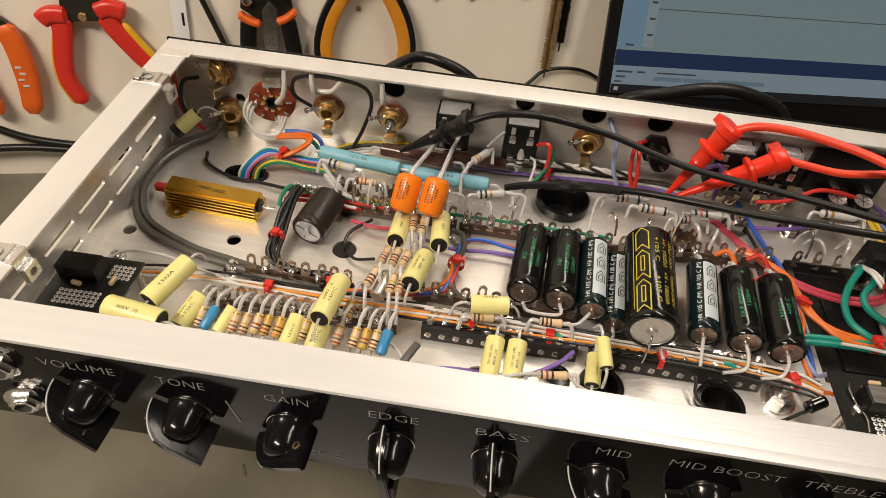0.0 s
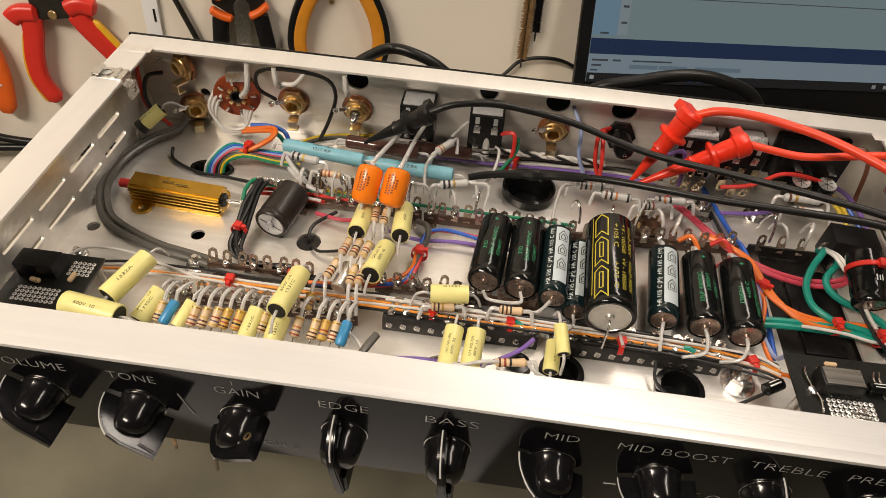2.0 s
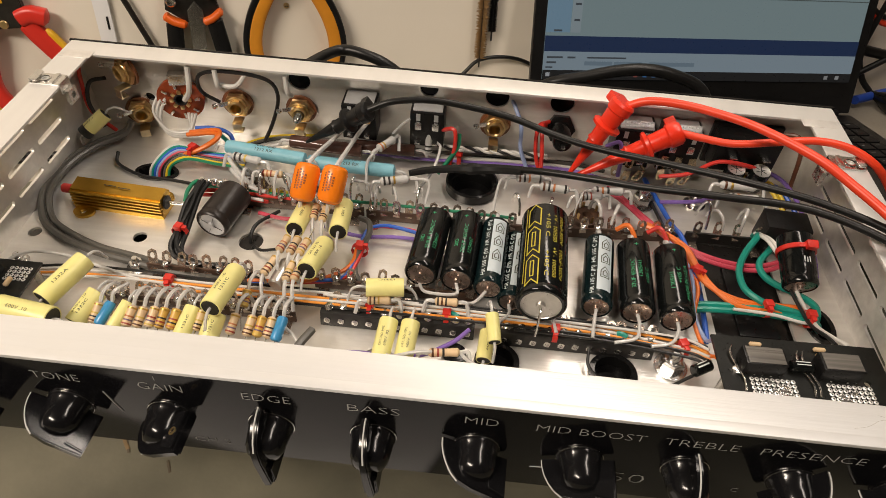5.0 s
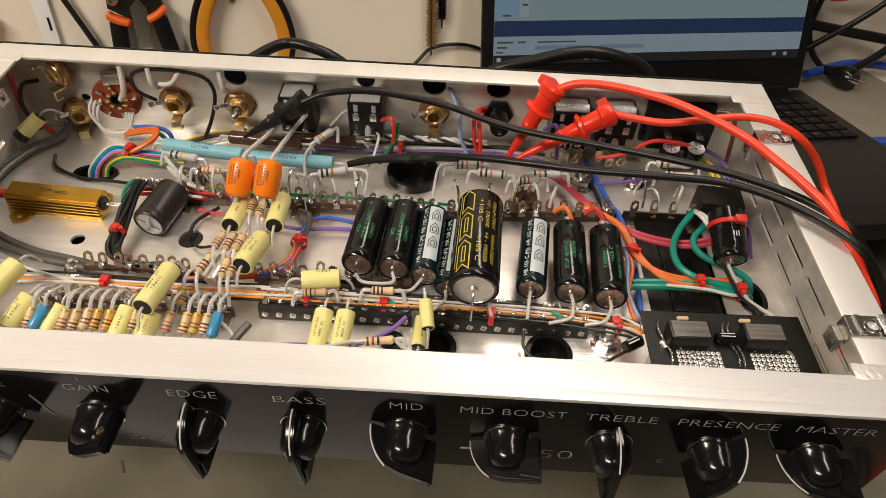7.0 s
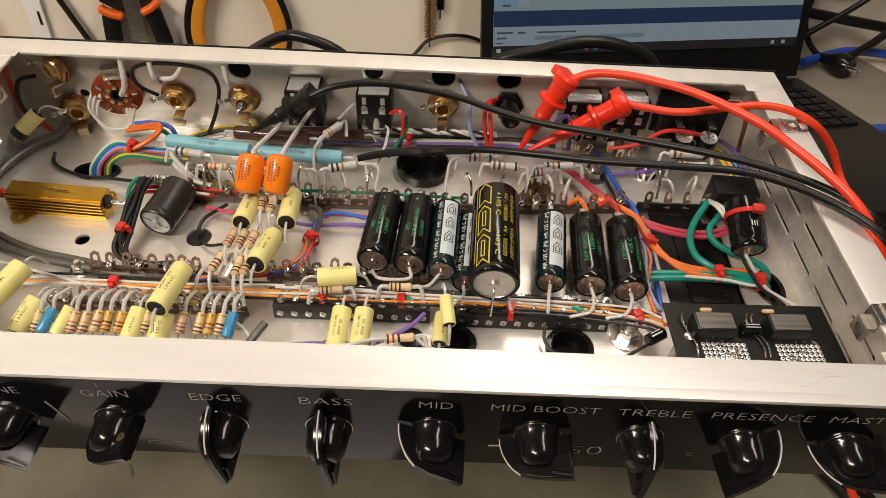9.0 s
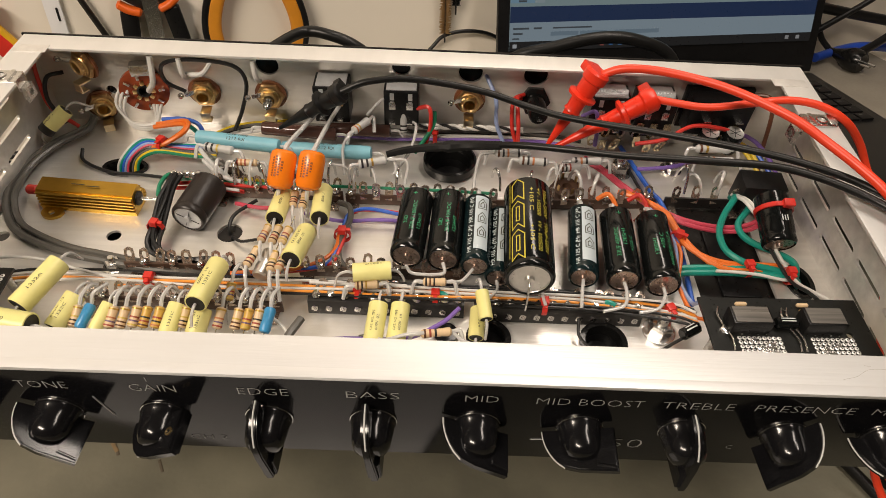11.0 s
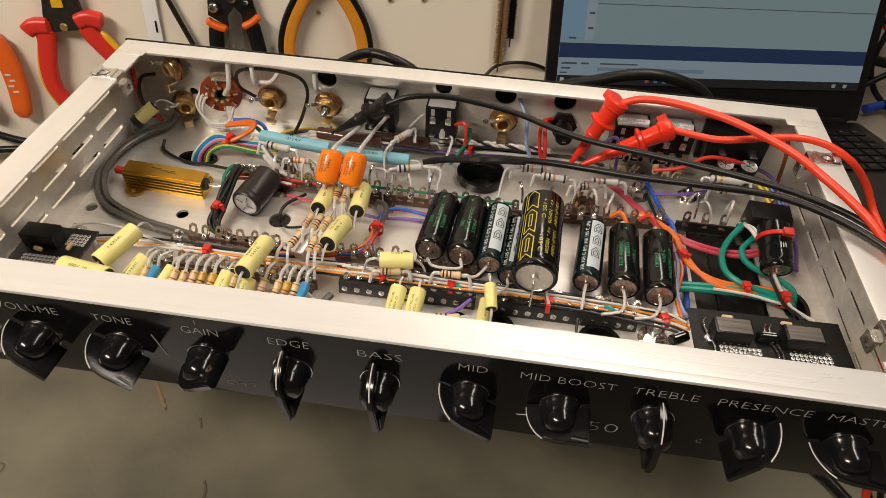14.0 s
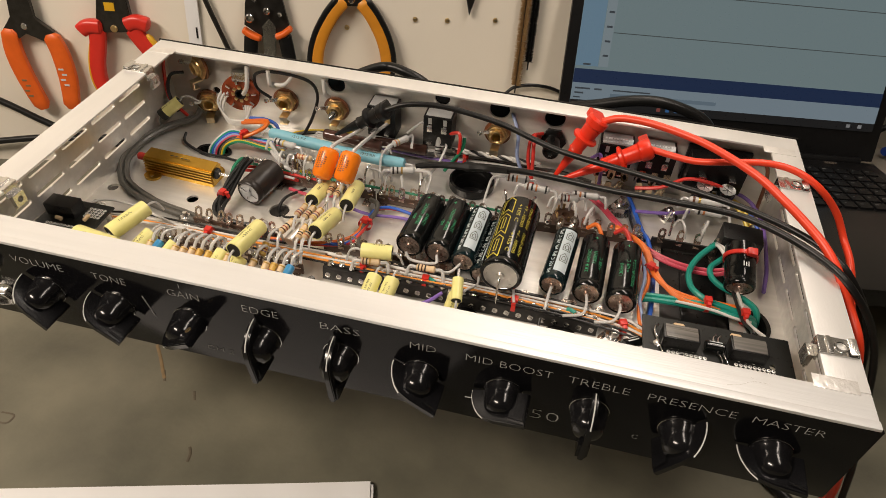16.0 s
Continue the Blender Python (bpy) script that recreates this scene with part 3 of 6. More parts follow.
film((-0.2465, 0.2305, 0.151), (-0.2310, 0.2425, 0.1630), 0.0056, ("600V .1", "1331C"), "small yellow film capacitor hung between jack wires", 0.0055)


def resistor(a, b, r, body, bands, leads, label="tan carbon resistor with colour bands"):
    """Dog-bone body, colour rings, and a lead at each end through the points given."""
    m, L = along(a, b)
    inv = m.inverted()
    c = thing("resistor", CH @ m, label, "resistor", "axial resistors")
    part("body", alathe([(0, 0), (r * 0.6, 0.0002), (r, L * 0.07), (r, L * 0.2), (r * 0.9, L * 0.3), (r * 0.9, L * 0.7), (r, L * 0.8), (r, L * 0.93), (r * 0.6, L - 0.0002), (0, L)], 16), body, c)
    for k, w in enumerate(bands):
        z = L * (0.14 + 0.17 * k if k < 3 else 0.86)
        rr = (r if z < L * 0.25 or z > L * 0.75 else r * 0.92) + 0.00012
        part("band", alathe([(rr, z - L * 0.035), (rr, z + L * 0.035)], 16), BAND[w], c)
    for pts, mat_, rr in leads:
        part("lead", atube([inv @ Vector(p) for p in pts], rr, 6, 5), mat_, c)
    return c


random.seed(4)
COLOURS = (("brown", "black", "yellow", "gold"), ("red", "violet", "orange", "gold"), ("brown", "green", "yellow", "gold"), ("yellow", "violet", "red", "gold"), ("brown", "red", "black", "gold"), ("orange", "black", "red", "gold"))


def row_resistor(x0, y0, x1, y1, z0, z1, body, k):
    """Row part: sleeved lead arching back to the tag strip, short lead down to the front bus."""
    bands = [c if c in BAND else "brown" for c in COLOURS[k % 6]]
    far = [(x1, y1, z1), (x1 + 0.001, y1 + 0.005, z1 + 0.004), (x1 + 0.003, y1 + 0.013, z1 + 0.002), (x1 + 0.0035, y1 + 0.018, F + 0.010)]
    near = [(x0, y0, z0), (x0 - 0.0005, y0 - 0.004, z0 - 0.003), (x0 - 0.001, y0 - 0.008, F + 0.006)]
    resistor((x0, y0, z0), (x1, y1, z1), 0.0028, body, bands, ((far, CLEAR, 0.0012), (near, SOLDER, 0.0004)))


k = 0
for x, dy, body in ((-0.158, 0, TAN), (-0.138, 0, TAN), (-0.1315, 0, TAN), (-0.125, 0.001, TAN), (-0.119, 0.001, OCHRE), (-0.112, 0.001, OCHRE), (-0.097, 0.002, TAN), (-0.077, 0.002, TAN), (-0.067, 0.002, TAN), (-0.061, 0.002, OCHRE), (-0.055, 0.002, TAN)):
    row_resistor(x, 0.0585 + dy, x + 0.002, 0.070 + dy, 0.150, 0.156, body, k)
    k += 1
row_resistor(-0.074, 0.079, -0.073, 0.089, 0.153, 0.158, OCHRE, 3)
for x0, y0, x1, y1, r in ((-0.154, 0.0575, -0.1495, 0.072, 0.0032), (-0.0495, 0.059, -0.047, 0.075, 0.0034)):
    c = thing("blue_resistor", CH @ along((x0, y0, 0.150), (x1, y1, 0.156))[0], "bright blue epoxy coated resistor", "resistor", "axial resistors")
    L = 0.0155
    part("body", alathe([(0, 0), (r * 0.8, 0.0004), (r, 0.002), (r * 0.92, L * 0.5), (r, L - 0.002), (r * 0.8, L - 0.0004), (0, L)], 16), BLUEC, c)
    part("lead", atube([(0, 0, L), (0, 0.003, L + 0.006), (0, -0.004, L + 0.014)], 0.0012, 6), CLEAR, c)
    part("lead", atube([(0, 0, 0), (0, -0.002, -0.004), (0, -0.006, -0.008)], 0.0005, 6), SOLDER, c)
for x0, y0, x1, y1, z, kk in ((-0.067, 0.100, -0.0625, 0.116, 0.160, 4), (-0.052, 0.097, -0.0515, 0.113, 0.160, 0), (-0.047, 0.097, -0.0445, 0.114, 0.161, 5), (-0.0615, 0.118, -0.0585, 0.132, 0.163, 1), (-0.0545, 0.117, -0.052, 0.132, 0.163, 4),
                              (-0.0485, 0.117, -0.0455, 0.131, 0.163, 3), (-0.047, 0.150, -0.0475, 0.164, 0.163, 4), (-0.041, 0.149, -0.0405, 0.163, 0.163, 0)):
    bands = [c if c in BAND else "brown" for c in COLOURS[kk]]
    resistor((x0, y0, z), (x1, y1, z), 0.0027, TAN, bands, (([(x0, y0, z), (x0 + 0.001, y0 - 0.007, z - 0.001), (x0 + 0.002, y0 - 0.014, z - 0.012)], CLEAR, 0.0012), ([(x1, y1, z), (x1 + 0.001, y1 + 0.004, z + 0.001), (x1 + 0.002, y1 + 0.008, z + 0.002)], SOLDER, 0.0004)))
for x0, y0, x1, y1, z, body, bands in ((-0.001, 0.0925, 0.0135, 0.0945, 0.1545, TAN, ("brown", "black", "gold")), (0.040, 0.0975, 0.0545, 0.098, 0.1545, TAN, ("black", "brown", "black")), (0.040, 0.0595, 0.058, 0.062, 0.154, TAN, ("brown", "red", "black")),
                                       (-0.119, 0.206, -0.097, 0.202, 0.164, GREYR, ("black", "black", "yellow")), (-0.096, 0.196, -0.080, 0.196, 0.159, TAN, ("red", "orange", "red")), (-0.015, 0.222, -0.005, 0.236, 0.170, GREYR, ("orange", "gold")),
                                       (-0.009, 0.193, 0.011, 0.199, 0.164, GREYR, ("black", "black", "gold")), (0.087, 0.209, 0.107, 0.210, 0.166, GREYR, ("brown", "black", "orange", "black")), (0.104, 0.202, 0.125, 0.201, 0.166, GREYR, ("brown", "black", "orange", "black")),
                                       (0.133, 0.202, 0.150, 0.205, 0.160, GREYR, ("brown", "black", "red")), (0.143, 0.210, 0.166, 0.212, 0.160, GREYR, ("black", "orange", "black")), (0.239, 0.231, 0.266, 0.231, 0.160, GREYR, ("brown", "gold")), (0.245, 0.224, 0.268, 0.224, 0.155, GREYR, ("black", "orange"))):
    d = (Vector((x1, y1, z)) - Vector((x0, y0, z))).normalized()
    resistor((x0, y0, z), (x1, y1, z), 0.0031 if body is GREYR else 0.0026, body, bands,
             (([(x0, y0, z), (x0 - d.x * 0.005, y0 - d.y * 0.005, z - 0.0005), (x0 - d.x * 0.007, y0 - 0.004, z - 0.008)], CLEAR, 0.0013), ([(x1, y1, z), (x1 + d.x * 0.005, y1 + d.y * 0.005, z - 0.0005), (x1 + d.x * 0.007, y1 - 0.004, z - 0.008)], CLEAR, 0.0013)),
             "pale grey power resistor with dark bands" if body is GREYR else "tan carbon resistor with colour bands")
resistor((0.020, 0.246, 0.152), (0.0195, 0.253, 0.169), 0.0030, GREYR, ("black", "black"), (([(0.0195, 0.253, 0.169), (0.0195, 0.255, 0.174), (0.021, 0.262, 0.176)], SOLDER, 0.0005),), "pale grey resistor standing on a switch terminal")
c = thing("silver_mica_can", CH @ along((-0.060, 0.098, 0.153), (-0.056, 0.118, 0.154))[0], "small bare metal can capacitor", "capacitor")
part("can", alathe(rod(0.0048, 0, 0.02, 0.001), 20), ENDALU, c)


def power_resistor(a, b, r, material, label, words):
    m, L = along(a, b)
    c = thing("wirewound_resistor", CH @ m, label, "resistor", "wirewound power resistors")
    part("body", alathe([(0, 0), (r * 0.5, 0), (r * 0.9, 0.0008), (r, 0.003), (r * 0.98, L * 0.5), (r, L - 0.003), (r * 0.9, L - 0.0008), (r * 0.5, L), (0, L)], 22), material, c)
    for z, s in ((0, -1), (L, 1)):
        part("lead", atube([(0, 0, z), (0, 0, z + s * 0.006), (0.0, -0.005, z + s * 0.009)], 0.0011, 6), CLEAR, c)
    for k, w in enumerate(words):
        mark(c, w, 0.0024, 0.0019 * len(w), r, UP - 0.5 + 0.75 * k, L * 0.5, DARKINK, 0)
    return c


power_resistor((-0.066, 0.209, 0.164), (-0.127, 0.216, 0.164), 0.0052, SKYR, "sky-blue cylindrical wirewound resistor", ("1212 RX", "10W 1000"))
power_resistor((-0.001, 0.2115, 0.159), (-0.0665, 0.2135, 0.159), 0.0052, SKYR, "sky-blue cylindrical wirewound resistor", ("1212 RX", "10W 1000"))
power_resistor((-0.030, 0.238, 0.154), (-0.087, 0.241, 0.155), 0.0052, BROWNR, "dark brown glazed wirewound resistor", ())
power_resistor((0.010, 0.2475, 0.152), (-0.040, 0.247, 0.152), 0.0050, BROWNR, "dark brown glazed wirewound resistor", ())

# ---- gold finned resistor ----
g = thing("heatsink_resistor", CH @ pose(-0.194, 0.174, F, 0, 0, -3.5), "gold anodised finned aluminium power resistor bolted down", "resistor")
prof = [(-0.0085, 0), (0.0085, 0), (0.0085, 0.0025)]
for k in range(5):
    prof += [(0.0092 - 0.0003 * k, 0.0030 + k * 0.0026), (0.0092 - 0.0003 * k, 0.0041 + k * 0.0026), (0.0066 - 0.0002 * k, 0.0043 + k * 0.0026), (0.0066 - 0.0002 * k, 0.0054 + k * 0.0026)]
prof = prof + [(0.0055, 0.0175)] + [(-x, y) for x, y in reversed(prof[3:])] + [(-0.0085, 0.0025)]
part("finned_body", aprism([(y, z) for y, z in prof], -0.0335, 0.0335, Matrix(((0, 0, 1, 0), (1, 0, 0, 0), (0, 1, 0, 0), (0, 0, 0, 1)))), GOLD, g)
for x, y in ((-0.024, -0.0125), (0.024, 0.0125)):
    part("mounting_foot", plate(ring(x, y, 0.0075, 0.0062), [ring(x, y - 0.001 if y < 0 else y + 0.001, 0.0022)], 0.0, 0.0022), GOLD, g)
for s in (-1, 1):
    part("end_plug", alathe(rod(0.0052, 0.0332, 0.0352), 18, pose(0, 0, 0.0095, 0, 90 * s, 0)), BLACKEND, g)
    part("terminal", atube([(s * 0.034, 0, 0.0095), (s * 0.040, 0, 0.0098), (s * 0.046, 0.001, 0.0095)], 0.0014, 8), SOLDER, g)
for s in range(2):
    part("printing", abox(-0.006 + 0.011 * s, 0.0005 - 0.001 * s, 0.01765, 0.009, 0.0007, 0.0002), DARKINK, g)
part("terminal_sleeve", alathe(rod(0.0034, 0, 0.008), 14, pose(-0.0365, 0, 0.0095, 0, -90, 0)), WIRE["red"], g, "red sleeve over the terminal")

# ---- orange dipped capacitors ----
for x, tx in ((-0.0565, -0.041), (-0.038, -0.0275)):
    c = thing("orange_capacitor", CH @ along((x, 0.158, 0.170), (x + 0.0035, 0.1755, 0.1885))[0], "glossy orange dipped film capacitor standing on its leads", "capacitor", "orange capacitors")
    bm = alathe([(0, 0), (0.004, 0.0003), (0.0072, 0.0018), (0.0084, 0.0045), (0.0086, 0.021), (0.0078, 0.0242), (0.0055, 0.0258), (0, 0.0262)], 22)
    part("body", bm, ORANGE, c)
    rg = random.Random(3)
    for row, z0, z1 in ((-0.36, 0.008, 0.0205), (-0.12, 0.008, 0.0210), (0.12, 0.009, 0.0205), (0.34, 0.012, 0.0175)):
        z = z0
        while z < z1:
            w = rg.uniform(0.0007, 0.0014)
            strokes(c, 0.00875, ((UP + row, z, z + w),), ORANGEINK, rg.uniform(0.0009, 0.0014))
            z += w + 0.0006
    inv = (CH.inverted() @ c.matrix_world).inverted()
    part("lead", atube([inv @ Vector(p) for p in ((x + 0.0035, 0.1755, 0.1885), (x + 0.005, 0.184, 0.1885), (tx - 0.003, 0.225, 0.178), (tx, 0.251, 0.172))], 0.0016, 8), CLEAR, c)
    part("lead", atube([(0.0, 0, 0), (0.0, -0.002, -0.006), (0.001, -0.012, -0.018)], 0.0014, 8), CLEAR, c)


# ---- tag strips ----
def lug_mesh():
    bm = plate([(-0.0024, 0), (0.0024, 0), (0.0031, 0.0085), (0.0026, 0.0125), (0, 0.0140), (-0.0026, 0.0125), (-0.0031, 0.0085)], [ring(0, 0.0092, 0.0015, 0.0026, 10)], -0.0003, 0.0003, pose(0, 0, 0, 78, 0, 0))
    return bm


lug0 = part("solder_lug", lug_mesh(), LUG, None)
LUGMESH = lug0.data
bpy.data.objects.remove(lug0)
blob0 = part("solder_joint", alathe([(0, -0.001), (0.0017, 0.0), (0.0024, 0.0016), (0.0016, 0.0034), (0, 0.0042)], 10), SOLDER, None)
BLOBMESH = blob0.data
bpy.data.objects.remove(blob0)


FIBRE_T = mat("black_bakelite_strip", (0.018, 0.016, 0.015), 0.3, 0, 0.3, 90, 0.1, 400)


def tag_strip(x0, x1, y, n, rnd, blobs=0.6, angle=0, strip=None):
    s = thing("tag_strip", CH @ pose((x0 + x1) / 2, y, F, 0, 0, angle), "%s tag strip with soldered metal lugs" % ("black bakelite" if strip else "brown phenolic"), "terminal strip", "tag strips")
    w = x1 - x0
    part("strip", abox(0, 0, 0.0055, w, 0.0016, 0.009, 0.0003), strip or PHENOL, s)
    rg = random.Random(rnd)
    for k in range(n):
        x = -w / 2 + w * (k + 0.5) / n
        o = new("solder_lug", LUGMESH)
        o.parent, o.matrix_local = s, pose(x, -0.001, 0.0062, rg.uniform(-18, 8), 0, rg.uniform(-12, 12))
        if rg.random() < blobs:
            o = new("solder_joint", BLOBMESH)
            o.parent, o.matrix_local = s, pose(x, -0.0015, 0.011, rg.uniform(-25, 25), rg.uniform(-25, 25), 0)
    for x in (-w / 2 + 0.006, w / 2 - 0.006):
        part("mounting_foot", abox(x, -0.005, 0.0006, 0.007, 0.010, 0.0011, 0.0003), LUG, s)
    return s


tag_strip(-0.150, -0.078, 0.1135, 8, 1)
tag_strip(-0.040, 0.066, 0.1155, 11, 2, 0.7)
tag_strip(-0.112, -0.020, 0.186, 10, 3, 0.8)
tag_strip(-0.018, 0.078, 0.184, 11, 4, 0.55)
tag_strip(0.082, 0.205, 0.187, 12, 5, 0.7, 4)
tag_strip(0.213, 0.270, 0.1935, 4, 6, 0.3, 0, FIBRE_T)
tag_strip(-0.165, -0.045, 0.086, 14, 7, 0.9)


def fibre_strip(x0, x1, y, n):
    s = thing("terminal_board", CH @ pose((x0 + x1) / 2, y, F), "black fibre terminal strip with eyelets along its face", "terminal strip", "terminal boards")
    w = x1 - x0
    part("face", abox(0, 0, 0.0052, w, 0.0018, 0.0100, 0.0004, pose(0, 0, 0.0, -11, 0, 0)), FIBRE, s)
    part("ledge", abox(0, 0.0055, 0.0100, w, 0.0085, 0.0014, 0.0004), FIBRE, s)
    for k in range(n):
        x = -w / 2 + w * (k + 0.5) / n
        part("eyelet", alathe([(0.0009, 0.0), (0.0021, 0.0), (0.0021, 0.0005), (0.0012, 0.0007)], 8, pose(0, 0, 0.0, -11, 0, 0) @ pose(x, -0.0010, 0.0050, 90, 0, 0)), STEEL, s)
        for q in range(2):
            part("eyelet_petal", abox(0, 0, 0.0004, 0.0046, 0.0008, 0.0004, 0.0001, pose(0, 0, 0.0, -11, 0, 0) @ pose(x, -0.0010, 0.0050, 90, 0, 0) @ pose(0, 0, 0, 0, 0, 30 + 90 * q)), STEEL, s)
        o = new("solder_joint", BLOBMESH)
        o.parent, o.matrix_local = s, pose(x + 0.001, 0.0055, 0.0106, random.uniform(-20, 20), random.uniform(-20, 20), random.uniform(0, 90)) @ Matrix.Diagonal((1.35, 1.5, 0.9, 1))
        if random.random() < 0.75:
            o = new("solder_lug", LUGMESH)
            o.parent, o.matrix_local = s, pose(x, 0.004, 0.0108, -66, 0, random.uniform(-25, 25))


fibre_strip(-0.030, 0.066, 0.0865, 11)
fibre_strip(0.072, 0.176, 0.0850, 12)

# ---- jacks, socket and switches on the back wall ----
YB = Y1 - T
JACKWAFER = mat("brown_jack_wafer", (0.22, 0.085, 0.035), 0.35, 0, 0.3, 90, 0.2, 400)
BRONZE = mat("bronze_jack_frame", (0.70, 0.47, 0.24), 0.36, 1.0, 0.25, 150, 0.1, 500)
GOLDC = mat("pale_gold_contact", (0.95, 0.82, 0.56), 0.34, 1.0, 0.15, 200)


def jack(x, z, tilt, clip=True, label="open-frame jack with brass nut and spring contact"):
    j = thing("jack_socket", CH @ pose(x, YB, z, 90, 0, tilt), label, "jack", "rear jacks")
    part("wafer", alathe([(0.0122, 0.001), (0.0122, 0.0028), (0.006, 0.003)], 20), JACKWAFER, j, "brown phenolic wafer")
    part("nut", alathe([(0.0110, 0.003), (0.0112, 0.0045), (0.0105, 0.0062), (0.0075, 0.0066), (0.0065, 0.0095), (0.0052, 0.0098), (0.005, 0.002)], 6), BRONZE, j, "hexagonal bronze-coloured frame")
    part("washer", alathe([(0.0078, 0.0064), (0.0085, 0.0070), (0.0080, 0.0078), (0.0062, 0.0078)], 22), mat_brass, j)
    part("bushing", alathe([(0.0062, 0.006), (0.0062, 0.0105), (0.0050, 0.0112), (0.0042, 0.0105), (0.0042, 0.001), (0, 0.001)], 20), mat_brass, j)
    if clip:
        bm = abox(0, -0.0115, 0.010, 0.0076, 0.0012, 0.010, 0.0003)
        box(bm, 0, -0.0145, 0.0148, 0.0076, 0.007, 0.0010, 0.0003)
        box(bm, 0, -0.0182, 0.0125, 0.0076, 0.0010, 0.0065, 0.0003)
        part("spring_contact", bm, GOLDC, j, "bent gold spring contact")
    part("tag", abox(-0.0115, 0.004, 0.006, 0.009, 0.0035, 0.0006, 0.0002, pose(0, 0, 0, 0, 25, 0)), STEEL, j)
    o = new("solder_joint", BLOBMESH)
    o.parent, o.matrix_local = j, pose(-0.0145, 0.004, 0.012)
    return j


jack(-0.2165, 0.1875, -30, True)
jack(-0.2175, 0.1510, 20, True)
jack(-0.1345, 0.1665, 5)
jack(-0.0835, 0.1665, 0)
jack(0.0695, 0.1695, 0)
part("plug_tip", alathe([(0, 0.022), (0.0022, 0.020), (0.0033, 0.016), (0.0022, 0.0135), (0.0031, 0.012), (0.0031, 0.008)], 14), STEEL, next(o for o in scene.objects if o.name.startswith("jack_socket.003")), "bright plug tip showing through the jack")

o8 = thing("valve_socket", CH @ pose(-0.1795, YB, 0.1685, 90, 0, 12), "round red-brown wafer socket with white wires soldered on", "socket")
part("wafer", plate(ring(0, 0, 0.0178, n=36), [ring(0, 0, 0.0042, n=16)], 0.004, 0.0075), SOCKET, o8)
part("flange", plate(ring(0, 0, 0.0150, n=30), [ring(0, 0, 0.0042, n=16)], 0.0003, 0.004), STEEL, o8)
for k in range(8):
    a = k * math.pi / 4
    part("pin", abox(0.0068, 0, 0.0082, 0.0030, 0.0030, 0.0016, 0.0004, pose(0, 0, 0, 0, 0, math.degrees(a))), mat_brass, o8)
    part("tag", abox(0.0132, 0, 0.0090, 0.0046, 0.0020, 0.0030, 0.0005, pose(0, 0, 0, 0, 0, math.degrees(a) + 6)), SOLDER, o8)
part("key_hole", alathe([(0.0050, 0.0076), (0.0050, 0.0086), (0.0040, 0.0086), (0.0040, 0.004), (0, 0.004)], 18), BLACKEND, o8)
part("mounting_bracket", abox(0.002, 0.0185, 0.006, 0.014, 0.009, 0.008, 0.001), STEEL, o8)


def box_switch(x, z, label, silver, sx=0.026, sz=0.030):
    s = thing("switch", CH @ pose(x, YB, z, 90, 0, 0), label, "switch", "rear switches")
    part("case", abox(0, 0, 0.0105, sx, sz, 0.021, 0.0012), BLACK, s)
    part("frame", abox(0, sz / 2 - 0.001, 0.010, sx * 0.86, 0.0035, 0.017, 0.0005), SHEET, s, "bright metal strap")
    for k in (-1, 1):
        part("strap_tab", abox(k * sx * 0.26, sz / 2 - 0.0040, 0.0205, 0.0032, 0.0060, 0.0014, 0.0003), SHEET, s)
    for k in (-1, 1):
        part("terminal", abox(k * 0.0065, 0.0045, 0.0225, 0.005, 0.0062, 0.0022, 0.0005), STEEL if silver else mat_brass, s)
        part("terminal", abox(k * 0.0065, -0.0085, 0.0235, 0.0042, 0.0015, 0.008, 0.0003), STEEL, s)
    return s


box_switch(-0.034, 0.172, "black slide switch with a bright metal strap", False)
box_switch(0.018, 0.171, "black slide switch with a bright metal strap", True)
box_switch(0.1735, 0.1715, "black rocker switch body with silver label", True, 0.029, 0.032)
box_switch(0.2085, 0.1715, "black rocker switch body with silver label", True, 0.029, 0.032)
LABEL = mat("silver_label", (0.42, 0.42, 0.42), 0.35, 0.5, 0.3, 400)
SPADE = LUGMESH.copy()
SPADE.materials[0] = mat("dull_gold_spade", (0.62, 0.50, 0.33), 0.25, 1.0, 0.3, 200)
for s, x in zip([o for o in scene.objects if o.name.startswith("switch") and o.parent is None][2:], (0, 0)):
    TL = pose(0, 0.0148, 0.0165, 40, 0, 0)
    part("label", abox(0, 0.0005, -0.001, 0.025, 0.0012, 0.0105, 0.0003, TL), LABEL, s, "silver label with small print")
    rg = random.Random(5)
    for k in range(26):
        part("printing", abox(-0.0105 + 0.0024 * (k % 9) + rg.uniform(0, 0.0006), 0.0012, -0.0045 + 0.0032 * (k // 9), rg.uniform(0.0008, 0.0019), 0.0004, rg.uniform(0.0008, 0.0017), 0, TL), WHITEINK, s)
for q, sw in enumerate([o for o in scene.objects if o.name.startswith("switch") and o.parent is None][2:]):
    for k in range(3):
        o = new("spade_terminal", SPADE)
        o.parent, o.matrix_local = sw, pose(-0.010 + 0.010 * k, -0.014 - 0.003 * (k % 2), 0.024 + 0.002 * k, 115, 0, 12 - 12 * k) @ Matrix.Diagonal((1.0, 0.9, 1.0, 1))
        o = new("spade_terminal", SPADE)
        o.parent, o.matrix_local = sw, pose(-0.009 + 0.010 * k, -0.003, 0.022, 100, 0, -10 + 9 * k) @ Matrix.Diagonal((1.05, 0.9, 1.05, 1))
iec = thing("mains_inlet", CH @ pose(0.2585, YB, 0.172, 90, 0, 0), "black mains inlet with spade terminals", "inlet")
part("case", abox(0, 0, 0.009, 0.047, 0.030, 0.018, 0.002), BLACK, iec)
part("collar", abox(0, 0, 0.002, 0.052, 0.036, 0.004, 0.001), BLACK, iec)
